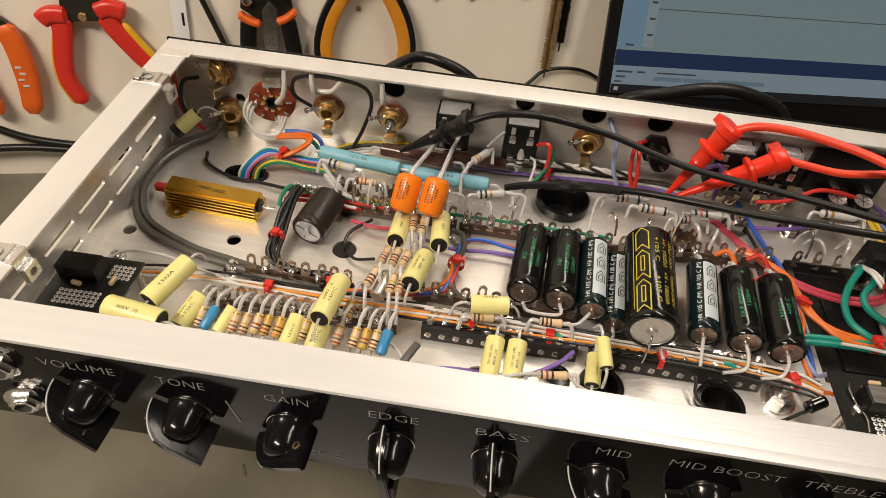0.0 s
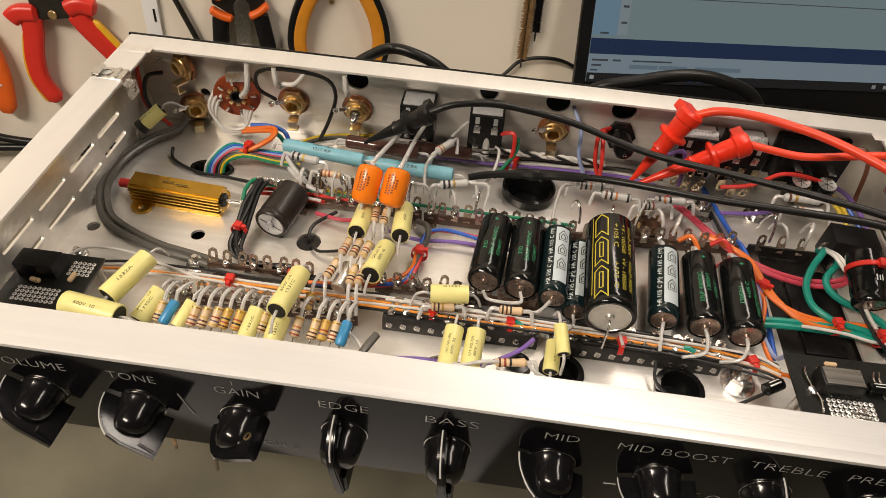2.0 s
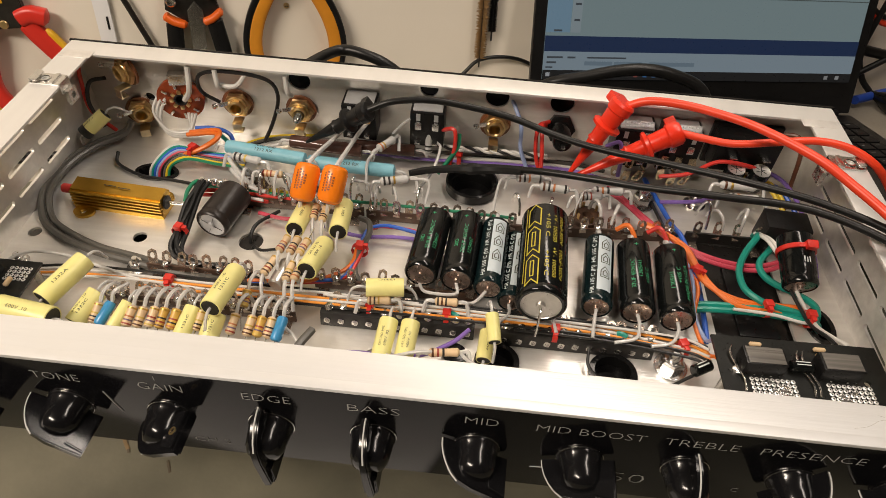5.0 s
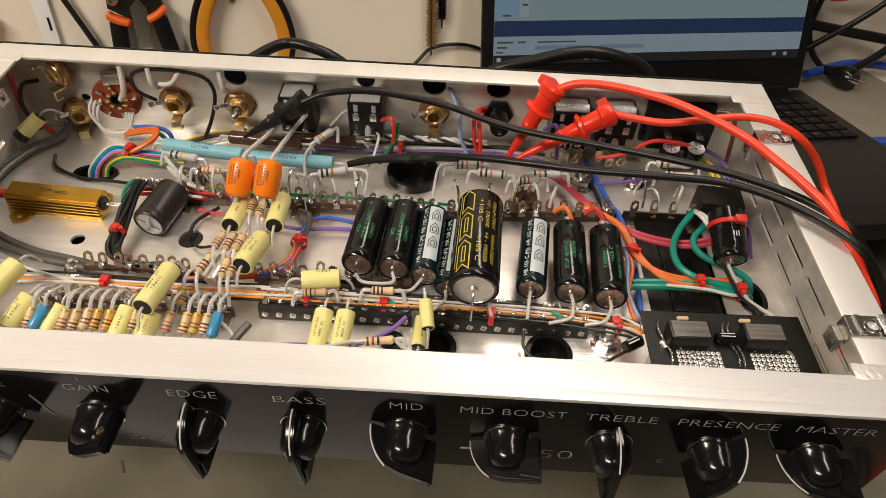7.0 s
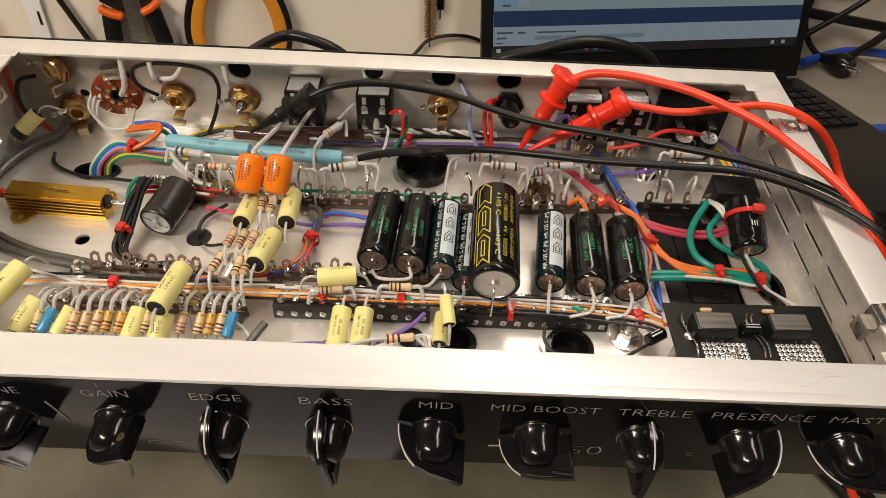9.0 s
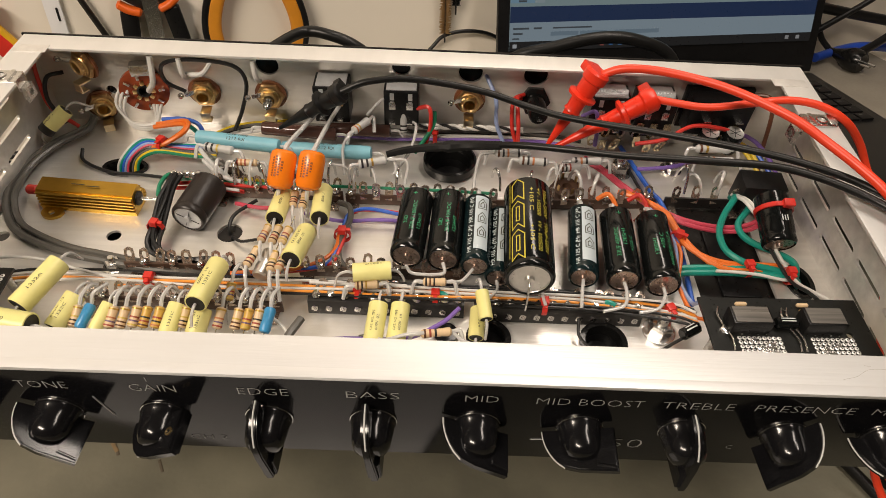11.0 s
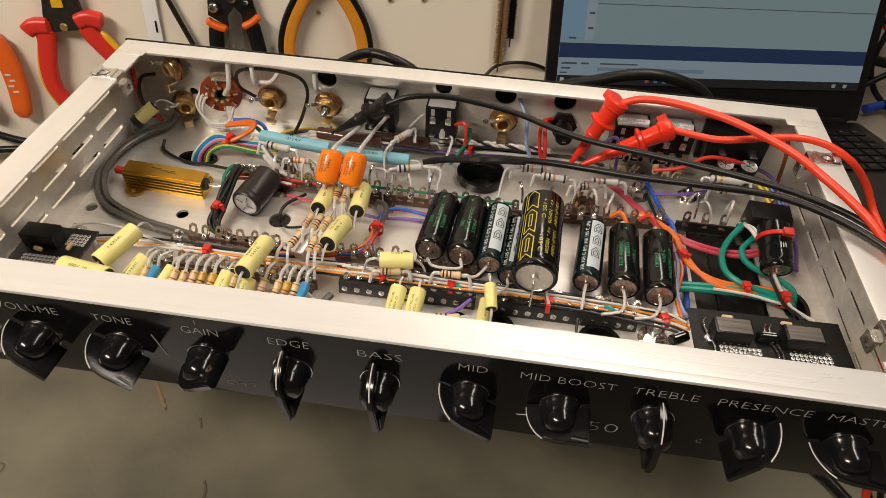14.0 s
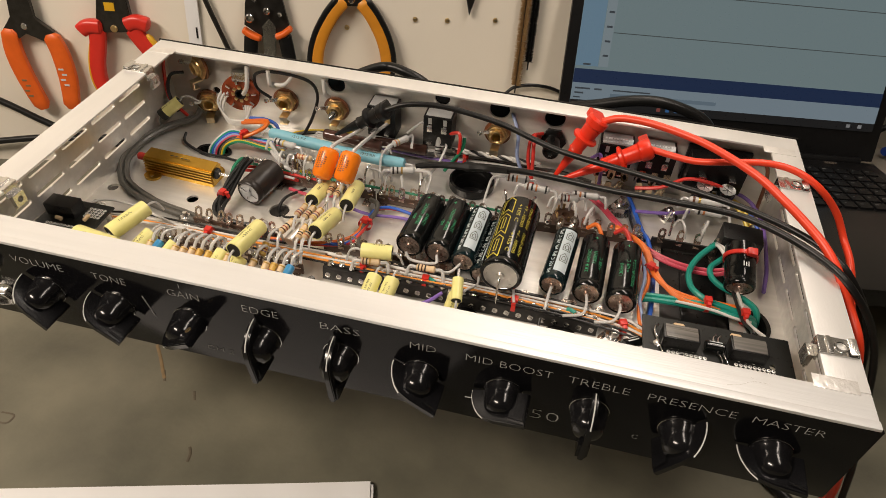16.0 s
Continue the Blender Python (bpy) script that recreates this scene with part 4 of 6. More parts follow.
for x, y in ((-0.012, 0.003), (0.0, -0.004), (0.012, 0.003)):
    part("spade_terminal", abox(x, y, 0.022, 0.0055, 0.001, 0.010, 0.0002), STEEL, iec)
fz = thing("fuse_holder", CH @ pose(0.1195, YB, 0.171, 90, 0, 0) @ pose(0, 0, 0, -12, 0, 0), "black round fuse holder with nut", "fuse holder")
part("nut", alathe([(0.0118, 0.0), (0.0118, 0.006), (0.0095, 0.0072), (0.007, 0.0072)], 6), BLACKS, fz)
part("barrel", alathe([(0.0072, 0.004), (0.0072, 0.030), (0.0062, 0.032), (0, 0.032)], 20), BLACKS, fz)
part("tag", abox(0, -0.001, 0.035, 0.003, 0.0008, 0.007, 0.0002), STEEL, fz)
for x in (0.2495, 0.268):
    c = thing("radial_capacitor", CH @ pose(x, 0.2425, F + 0.018, 10, 0, 0), "small upright black electrolytic capacitor with silver top", "capacitor", "radial capacitors")
    part("sleeve", alathe([(0, 0), (0.0068, 0.0), (0.0072, 0.001), (0.0072, 0.0165), (0.0064, 0.0182)], 22), SLEEVE, c)
    part("top", alathe([(0.0066, 0.0181), (0.0050, 0.0178), (0, 0.0178)], 22), ENDALU, c)
    for a in (20, 80, 140):
        part("vent_groove", abox(0, 0, 0.01785, 0.009, 0.0004, 0.0004, 0, pose(0, 0, 0, 0, 0, a)), BLACKEND, c)
rel = thing("relay", CH @ pose(0.279, 0.196, F + 0.004, 0, 0, -4), "black box relay standing on the chassis floor", "relay")
part("case", abox(0, 0, 0.012, 0.030, 0.020, 0.024, 0.0012), BLACK, rel)
for x in (-0.01, 0, 0.01):
    part("pin", abox(x, -0.011, 0.003, 0.002, 0.003, 0.006, 0.0003), STEEL, rel)

# ---- sockets, bolts and transformers through the floor ----
# three valve bases and one small grommet hole; black cups shut them dark below
for x, y, r in ((0.056, 0.229, 0.0185), (0.081, 0.071, 0.0125), (0.151, 0.071, 0.0135), (0.055, 0.0735, 0.0062)):
    s = thing("floor_hole_ring", CH @ pose(x, y, F), "black round ring with a black cup let into a floor hole", "socket", "valve bases")
    part("rim", alathe([(r - 0.0002, -0.006), (r - 0.0002, 0.001), (r + 0.0012, 0.0012), (r + 0.0012, 0.0024), (r - 0.0022, 0.0028), (r - 0.0030, -0.006)], 28), BLACKS, s)
    part("cup", alathe([(r - 0.003, -0.005), (r - 0.0035, -0.012), (0, -0.012)], 28), BLACK, s)
part("wall_ring", alathe([(0.0190, 0.001), (0.0202, 0.002), (0.0202, 0.0085), (0.0185, 0.0096), (0.0178, 0.007), (0.0178, -0.004)], 32), BLACKS, next(o for o in scene.objects if o.name == "floor_hole_ring"), "raised black collar")


def bolt(x, y, r=0.0045, h=0.006, turn=10, washer=True):
    b = thing("bolt", CH @ pose(x, y, F, 0, 0, turn), "bright plated hexagonal bolt and washer", "bolt", "chassis bolts")
    if washer:
        part("washer", alathe([(r * 0.4, 0.0), (r * 1.55, 0.0002), (r * 1.55, 0.0012), (r * 1.2, 0.0014), (0, 0.0014)], 20), STEEL, b)
    part("nut", alathe([(r * 1.15, 0.0014), (r * 1.15, h * 0.85), (r * 0.95, h), (r * 0.5, h)], 6), STEEL, b)
    part("stud", alathe([(r * 0.52, h * 0.8), (r * 0.52, h * 1.5), (r * 0.38, h * 1.65), (0, h * 1.65)], 14), STEEL, b)


bolt(-0.160, 0.117)
bolt(0.187, 0.081, 0.0066, 0.0085, 25)
bolt(0.1871, 0.2309, 0.0066, 0.0095, 0)
bolt(0.205, 0.2, 0.004, 0.004, 5)
bolt(-0.238, 0.112, 0.004, 0.005, 30)
bolt(-0.052, 0.046, 0.0060, 0.0085, 0)
bolt(0.2289, 0.2361, 0.0055, 0.006, 15)
bolt(0.175, 0.187, 0.0032, 0.004, 0)
IRON = mat("black_transformer_iron", (0.020, 0.018, 0.017), 0.3, 0.3, 0.3, 90, 0.3, 300)
tr = thing("mains_transformer", CH @ pose(0.2465, 0.1525, F - T), "black laminated transformer let up through the floor", "transformer")
part("core", abox(0, 0, -0.030, 0.0495, 0.103, 0.056, 0.001), IRON, tr)
part("bell", abox(0, 0, -0.040, 0.080, 0.120, 0.05, 0.004), IRON, tr)
part("edge_band", abox(0, 0.044, 0.0015, 0.0485, 0.004, 0.006, 0.0005), STEEL, tr)
part("winding_cover", abox(0.004, -0.01, -0.0008, 0.026, 0.060, 0.003, 0.001), BLACK, tr)
# unseen support block; its wide bell keeps light out of the left floor holes
ot = thing("unseen_transformer", CH @ pose(-0.12, 0.18, F - T - 0.0285), "unseen black transformer block added beneath, widened to darken the floor holes", "transformer")
part("core", abox(0, 0, 0, 0.07, 0.07, 0.057, 0.002), IRON, ot)
part("bell", abox(-0.045, 0, -0.02, 0.19, 0.10, 0.075, 0.004), IRON, ot)


for x, y, rx, ry in ((0.291, 0.125, 0.0075, 0.013), (-0.186, 0.213, 0.015, 0.008)):
    gr = thing("grommet", CH @ pose(x, y, F), "black rubber grommet lining a wire hole", "grommet", "grommets")
    part("ring", plate(ring(0, 0, rx + 0.0018, ry + 0.0018), [ring(0, 0, rx - 0.0012, ry - 0.0012)], 0.0002, 0.0016), BLACKS, gr)
    part("sleeve", plate(ring(0, 0, rx - 0.0003, ry - 0.0003), [ring(0, 0, rx - 0.0014, ry - 0.0014)], -0.012, 0.0004), BLACKS, gr)
for x, y in ((-0.105, 0.1985), (0.142, 0.2015), (-0.068, 0.2015)):
    vs = thing("miniature_socket", CH @ pose(x, y, F), "brown phenolic valve socket with gold pins", "socket", "miniature sockets")
    part("base", alathe([(0.0125, 0.0), (0.0125, 0.004), (0.0105, 0.0052), (0.0105, 0.009), (0.009, 0.0098), (0.0035, 0.0098), (0.0032, 0.006), (0, 0.006)], 24), PHENOL, vs)
    for k in range(9):
        part("pin", abox(0.0086, 0, 0.0118, 0.0007, 0.0022, 0.006, 0.0002, pose(0, 0, 0, 0, 0, 36 * k)), mat_brass, vs)


# ---- circuit boards ----
def pads(board, x0, y0, nx, ny, pitch, z):
    for i in range(nx):
        for j in range(ny):
            part("solder_pad", alathe([(0.0005, 0.0004), (0.00125, 0.0002), (0.0013, 0.0)], 8, pose(x0 + i * pitch, y0 + j * pitch, z)), WHITEPAD, board)


WHITEPAD = mat("tinned_pad", (0.80, 0.80, 0.78), 0.35, 0.4)
RELAYTOP = mat("streaked_grey_cover", (0.17, 0.16, 0.145), 0.3, 0, 0.5, 500, stretch=(0.03, 1, 1))
pb = thing("relay_board", CH @ pose(0.2445, 0.0585, 0.1665, 0, 0, 1.0), "black perforated circuit board carrying two relays", "circuit board")
part("board", plate(rect(-0.0435, -0.028, 0.0495, 0.0250), [ring(0.0365, 0.0, 0.002, n=12)], 0, 0.0016), PCB, pb)
for x in (-0.0215, 0.0200):
    r = part("relay", abox(x, 0.0055, 0.0068, 0.0225, 0.012, 0.0098, 0.0008), BLACK, pb, "black relay block")
    part("relay_top", abox(x, 0.0055, 0.0119, 0.0200, 0.0105, 0.0006, 0.0002), RELAYTOP, r, "grey streaked relay cover")
    part("coil_resistor", alathe(rod(0.0011, 0, 0.010), 10, pose(x - 0.008, 0.0150, 0.0035, 0, 90, -4)), mat_brass, pb, "tiny gold-wound resistor")
    for k in range(5):
        part("pin", abox(x - 0.009 + 0.0045 * k, -0.0010, 0.0016, 0.001, 0.001, 0.003), SOLDER, r)
pads(pb, -0.0275, -0.0145, 9, 5, 0.0028, 0.0016)
pads(pb, 0.0140, -0.0145, 9, 5, 0.0028, 0.0016)
for px, py, ln in ((-0.012, -0.0130, 0.008), (-0.014, -0.0102, 0.011), (-0.011, -0.0075, 0.005), (0.020, -0.0130, 0.007), (0.019, -0.0102, 0.004), (-0.019, -0.0048, 0.004), (0.026, -0.0075, 0.004)):
    part("solder_run", abox(px, py, 0.0019, ln, 0.0019, 0.0007, 0.0003), SOLDER, pb)
e = part("small_capacitor", alathe(rod(0.0033, 0, 0.012, 0.0006), 16, pose(-0.0055, 0.0050, 0.0050, 0, 90, 0)), SLEEVE, pb, "small black axial capacitor")
for q in range(2):
    part("printing", abox(0.0005, 0.0042 + 0.0018 * q, 0.0083, 0.008, 0.0005, 0.0002), WHITEINK, e)
part("screw", alathe([(0.0030, 0.0016), (0.0028, 0.0030), (0.0012, 0.0038), (0, 0.0036)], 16, pose(-0.0345, 0.001, 0)), STEEL, pb)
for x, y in ((-0.0375, 0.001), (0.0335, -0.012)):
    part("standoff", alathe(rod(0.0025, F - 0.1665, 0.0), 12, pose(x, y, 0)), STEEL, pb)
for x in (-0.0335, 0.0035, 0.0065):
    part("jumper", atube([(x, 0.018, 0.0018), (x - 0.003, 0.012, 0.004), (x - 0.001, 0.004, 0.0028), (x + 0.0015, -0.004, 0.003), (x + 0.001, -0.012, 0.002)], 0.0006, 6), SOLDER, pb)
for x in (-0.024, 0.012):
    part("small_resistor", alathe(rod(0.0013, 0, 0.007), 12, pose(x, 0.0190, 0.0035, 0, 90, 0)), TAN, pb, "tiny tan resistor")
pl = thing("perforated_board", CH @ pose(-0.2285, 0.0725, 0.1540, 0, 0, 0.5), "black perforated circuit board with one relay", "circuit board")
part("board", plate(rect(-0.0235, -0.027, 0.0235, 0.023), [ring(-0.02, 0.019, 0.0015, n=10)], 0, 0.0016), PCB, pl)
part("relay", abox(-0.0075, 0.0085, 0.0072, 0.0240, 0.0130, 0.011, 0.0009), BLACK, pl, "black relay block")
pads(pl, 0.0080, 0.0080, 5, 4, 0.0029, 0.0016)
pads(pl, -0.014, -0.0145, 9, 4, 0.0029, 0.0016)
part("small_resistor", alathe(rod(0.0016, 0, 0.0065), 12, pose(-0.010, -0.0005, 0.0035, 0, 90, -10)), TAN, pl, "tiny tan resistor")
part("small_resistor", alathe(rod(0.0016, 0, 0.0065), 12, pose(0.0125, 0.001, 0.003, 0, 60, 60)), TAN, pl, "tiny grey resistor")
for x in (-0.019, 0.019):
    part("standoff", alathe(rod(0.0025, F - 0.1540, 0.0), 12, pose(x, 0.019, 0)), STEEL, pl)
c = thing("small_capacitor", CH @ along((0.1925, 0.066, 0.153), (0.2045, 0.073, 0.153))[0], "small black axial capacitor with white print", "capacitor")
part("sleeve", alathe(rod(0.0036, 0, 0.0125, 0.0007), 18), SLEEVE, c)
strokes(c, 0.0037, ((UP + 0.1, 0.002, 0.010), (UP - 0.5, 0.003, 0.010)), WHITEINK, 0.0009)

# ---- rim clips ----
def cage_nut(x, y, a):
    """Spring clip folded over the rim, with a square nut held under its inner edge."""
    k = thing("cage_nut", CH @ pose(x, y, RIM_Z, 0, 0, a), "bright metal spring clip nut on the rim", "clip", "rim clips")
    part("plate", plate(rect(-0.0115, -0.0065, 0.009, 0.0065), [ring(0.0005, 0, 0.0030, n=14)], 0.0002, 0.0013), STEEL, k)
    bm = abox(0.0066, 0, 0.0021, 0.0046, 0.0120, 0.0011, 0.0004, pose(0, 0, 0, 0, -10, 0))
    box(bm, 0.0085, 0, 0.0010, 0.0012, 0.0120, 0.0022, 0.0004)
    part("tongue", bm, STEEL, k)
    part("ridge", abox(-0.0062, 0, 0.0018, 0.0028, 0.0126, 0.0013, 0.0005), STEEL, k)
    part("collar", alathe([(0.0030, 0.0013), (0.0041, 0.0013), (0.0038, 0.0021), (0.0030, 0.0021)], 16, pose(0.0005, 0, 0)), STEEL, k)
    part("fold", abox(-0.0116, 0, -0.0030, 0.0010, 0.0120, 0.0084, 0.0004), STEEL, k)
    part("nut", plate(rect(-0.0048, -0.0048, 0.0048, 0.0048), [ring(0, 0, 0.0024, n=12)], 0.0, 0.0034, pose(-0.0122, 0, -0.0100, 0, -90, 0)), STEEL, k)
    part("leaf", abox(-0.0125, 0, -0.0156, 0.0010, 0.0100, 0.0030, 0.0003, pose(0, 0, 0, 0, 4, 0)), STEEL, k)


for x, y, a in ((0.3012, 0.049, 0), (-0.2455, 0.2165, 180), (-0.2455, 0.046, 180), (0.3008, 0.205, 0)):
    cage_nut(x, y, a)


# ---- harness ----
def bundle(paths, r, group):
    for colour, pts in paths:
        jig = random.Random(len(pts) * 31 + len(scene.objects))
        pts = [pts[0]] + [(x + jig.uniform(-0.001, 0.001), y + jig.uniform(-0.0013, 0.0013), z + jig.uniform(-0.0004, 0.0010)) for x, y, z in pts[1:-1]] + [pts[-1]]
        wire("hookup_wire", pts, r, WIRE[colour], "thin %s insulated hookup wire" % colour.replace("paleblue", "pale blue"), "wire", group)


def offset(pts, dx, dy, dz):
    return [(x + dx, y + dy, z + dz) for x, y, z in pts]


front = [(-0.236, 0.095, 0.140), (-0.20, 0.101, 0.141), (-0.15, 0.101, 0.142), (-0.09, 0.099, 0.144), (-0.03, 0.0985, 0.1455), (0.03, 0.0975, 0.1465), (0.09, 0.0965, 0.1465), (0.14, 0.0955, 0.1465), (0.19, 0.090, 0.147), (0.204, 0.080, 0.153)]
bundle([("amber", front), ("white", offset(front, 0, -0.0026, 0.0004)), ("amber", offset(front[2:], 0, -0.0048, 0.0002)), ("black", offset(front[3:], 0, -0.0066, 0.001)), ("white", offset(front[:6], 0, 0.0026, 0.0006)), ("black", offset(front[5:], 0, 0.0024, 0.001)), ("black", offset(front[6:], 0, -0.009, 0.0005)), ("black", offset(front[4:], 0, 0.0045, 0.0)), ("black", offset(front[:5], 0, 0.0055, 0.0)), ("white", offset(front[4:], 0, 0.0012, 0.0018))], 0.0009, "front harness")
loop = [(0.03, 0.168, 0.139), (0.0, 0.172, 0.140), (-0.013, 0.166, 0.141), (-0.016, 0.150, 0.142), (-0.017, 0.130, 0.143), (-0.024, 0.118, 0.143), (-0.045, 0.112, 0.142), (-0.08, 0.108, 0.141)]
bundle([("blue", loop), ("red", offset(loop, 0.002, 0.002, 0)), ("orange", offset(loop[3:], -0.002, 0.001, 0.001)), ("purple", [(0.05, 0.163, 0.139), (0.01, 0.162, 0.139), (-0.02, 0.163, 0.139), (-0.045, 0.168, 0.139)])], 0.0014, "middle harness")
wire("screened_cable", [(-0.022, 0.178, 0.141), (-0.014, 0.172, 0.143), (-0.012, 0.160, 0.143), (-0.0155, 0.145, 0.143), (-0.016, 0.128, 0.142), (-0.010, 0.118, 0.141), (0.005, 0.1135, 0.140), (0.025, 0.110, 0.140)], 0.0021, WIRE["grey"], "grey screened cable curving past the capacitors", "cable")
for d in (0, 1):
    t = 0.0050 * d
    wire("screened_cable", [(-0.221, 0.257, 0.148 - t * 0.3), (-0.226 + t * 0.3, 0.250 - t * 0.6, 0.1415), (-0.2425 + t * 0.6, 0.234 - t * 0.5, 0.140), (-0.2525 + t * 0.8, 0.214 - t * 0.3, 0.1395), (-0.2555 + t, 0.193, 0.1395), (-0.251 + t, 0.170 + t * 0.2, 0.141), (-0.241 + t * 0.8, 0.150 + t * 0.7, 0.1375), (-0.224 + t * 0.5, 0.137 + t, 0.137), (-0.193, 0.125 + t, 0.137), (-0.165, 0.1185 + t, 0.138), (-0.13, 0.112 + t * 0.8, 0.138), (-0.10, 0.108 + t * 0.5, 0.138)],
         0.0026 - 0.0003 * d, WIRE["grey"], "grey screened cable curving round the floor", "cable", "grey screened cables")
wire("hookup_wire", [(-0.221, 0.226, 0.140), (-0.217, 0.216, 0.137), (-0.195, 0.206, 0.136), (-0.170, 0.203, 0.137), (-0.145, 0.198, 0.139)], 0.0013, WIRE["black"], "thin black insulated hookup wire")
blk = [(-0.136, 0.183, 0.156), (-0.1385, 0.175, 0.153), (-0.1405, 0.162, 0.149), (-0.1405, 0.145, 0.145), (-0.140, 0.131, 0.142), (-0.133, 0.123, 0.140), (-0.118, 0.1195, 0.140), (-0.100, 0.1185, 0.140), (-0.082, 0.112, 0.141)]
bundle([("black", offset(blk, 0.0028 * (k % 3), -0.0010 * (k % 2), 0.0022 * (k // 3))) for k in range(5)], 0.0015, "black bundle")
for k in range(5):
    o = thing("solder_bead", CH @ pose(-0.136 + 0.0042 * k, 0.185 - 0.001 * (k % 2), 0.1555, 10, 0, 30 * k), "shiny solder bead on a tag", "solder", "solder beads")
    part("bead", alathe([(0, -0.003), (0.0017, -0.002), (0.0026, 0.0005), (0.0018, 0.0026), (0, 0.0032)], 12), SOLDER, o)
rainbow = ["white", "teal", "blue", "paleblue", "pink", "black", "grey", "yellow", "green"]
for k, c in enumerate(rainbow):
    t = (k - 4) * 0.0022
    wire("hookup_wire", [(-0.187 + t * 0.8, 0.2115, 0.122), (-0.183 + t * 0.8, 0.2165, 0.138), (-0.170 + t * 0.5, 0.2225 - t * 0.6, 0.148 - t * 0.3), (-0.155, 0.223 - t * 0.8, 0.147 + t * 0.15), (-0.138, 0.224 - t * 0.8, 0.145), (-0.118, 0.226 - t, 0.144)], 0.00115, WIRE[c], "thin %s insulated hookup wire" % c, "wire", "rainbow loom")
bundle([("orange", [(-0.168, 0.2235, 0.146), (-0.155, 0.224, 0.151), (-0.143, 0.233, 0.156), (-0.147, 0.241, 0.156), (-0.170, 0.243, 0.150)]), ("orange", [(-0.166, 0.2215, 0.147), (-0.153, 0.222, 0.152), (-0.141, 0.232, 0.157), (-0.145, 0.243, 0.1575), (-0.168, 0.2455, 0.151)]),
        ("blue", [(-0.165, 0.250, 0.152), (-0.150, 0.250, 0.154), (-0.137, 0.247, 0.150), (-0.130, 0.236, 0.144)]), ("teal", [(-0.165, 0.248, 0.150), (-0.150, 0.247, 0.152), (-0.138, 0.243, 0.148), (-0.132, 0.233, 0.143)])], 0.0017, "jack loom")
back = [(-0.135, 0.232, 0.141), (-0.11, 0.254, 0.140), (-0.07, 0.263, 0.140), (0.0, 0.260, 0.139), (0.042, 0.260, 0.139), (0.066, 0.262, 0.139), (0.105, 0.263, 0.139), (0.135, 0.262, 0.139), (0.16, 0.256, 0.139)]
bundle([("white", back), ("black", offset(back, 0, 0.003, 0.001)), ("white", offset(back, 0.004, -0.003, 0.001)), ("purple", offset(back[2:], 0, -0.0055, 0)), ("yellow", offset(back[:3], 0, 0.006, 0.002)), ("grey", offset(back, 0, 0.001, 0.003))], 0.0013, "rear harness")
for k, c in enumerate(("white", "black", "white")):
    wire("twisted_wire", [(0.0310 + 0.0068 * q, 0.256 + 0.0016 * math.cos(q * 1.9 + k * 2.1), 0.1516 + 0.0016 * math.sin(q * 1.9 + k * 2.1)) for q in range(13)], 0.0012, WIRE[c], "thin %s wire twisted with its neighbours" % c, "wire", "twisted wires")
wire("bus_wire", [(-0.14, 0.190, 0.146), (-0.09, 0.189, 0.146), (-0.03, 0.188, 0.147), (0.03, 0.187, 0.148), (0.08, 0.186, 0.148), (0.088, 0.185, 0.148)], 0.0012, WIRE["green"], "green insulated bus wire along the tags", "wire")
bundle([("green", [(-0.146, 0.172, 0.146), (-0.146, 0.180, 0.151), (-0.139, 0.186, 0.153), (-0.128, 0.187, 0.149)]), ("red", [(-0.142, 0.184, 0.147), (-0.12, 0.188, 0.145), (-0.09, 0.188, 0.144), (-0.06, 0.187, 0.143)]), ("red", [(-0.145, 0.181, 0.145), (-0.12, 0.184, 0.143), (-0.09, 0.184, 0.142)]),
        ("yellow", [(-0.10, 0.191, 0.145), (-0.085, 0.191, 0.147), (-0.07, 0.190, 0.145)]), ("pink", [(-0.095, 0.176, 0.138), (-0.075, 0.172, 0.139), (-0.055, 0.176, 0.139)])], 0.0015, "left tag wires")
wire("hookup_wire", [(-0.094, 0.151, 0.126), (-0.0945, 0.153, 0.136), (-0.093, 0.165, 0.138), (-0.080, 0.178, 0.140)], 0.0013, WIRE["black"], "thin black hookup wire rising through a hole")
wire("hookup_wire", [(-0.092, 0.147, 0.126), (-0.090, 0.145, 0.136), (-0.083, 0.140, 0.138), (-0.070, 0.139, 0.142)], 0.0011, WIRE["black"], "thin black hookup wire rising through a hole")
wire("hookup_wire", [(-0.238, 0.088, 0.150), (-0.228, 0.108, 0.148), (-0.205, 0.112, 0.146), (-0.175, 0.106, 0.144), (-0.15, 0.100, 0.143)], 0.0010, WIRE["white"], "thin white hookup wire looping over the board")
# right-hand wiring
for k in range(3):
    t = 0.0028 * k
    wire("heater_wire", [(0.178 + t, 0.194, 0.147), (0.1924 + t * 0.6, 0.185 - t * 0.3, 0.149), (0.2039 + t * 0.5, 0.173 - t * 0.3, 0.150), (0.2095 + t * 0.4, 0.156, 0.149), (0.2150 + t * 0.5, 0.1425 - t * 0.2, 0.148), (0.2258 + t * 0.5, 0.1335 - t, 0.147), (0.2407, 0.1295 - t, 0.146), (0.2620, 0.1300 - t, 0.145), (0.2792, 0.1295 - t, 0.143), (0.2895, 0.128, 0.126)], 0.0019, WIRE["orange"], "thick orange insulated wire", "wire", "orange leads")
wire("heater_wire", [(0.2600, 0.1935, 0.146), (0.2590, 0.1868, 0.152), (0.2464, 0.1691, 0.153), (0.2392, 0.1538, 0.151), (0.2397, 0.1401, 0.149), (0.2453, 0.1315, 0.149), (0.2545, 0.1270, 0.148), (0.2703, 0.1250, 0.146), (0.2871, 0.1270, 0.138), (0.2905, 0.128, 0.124)], 0.0023, WIRE["teal"], "thick green insulated wire", "wire", "green leads")
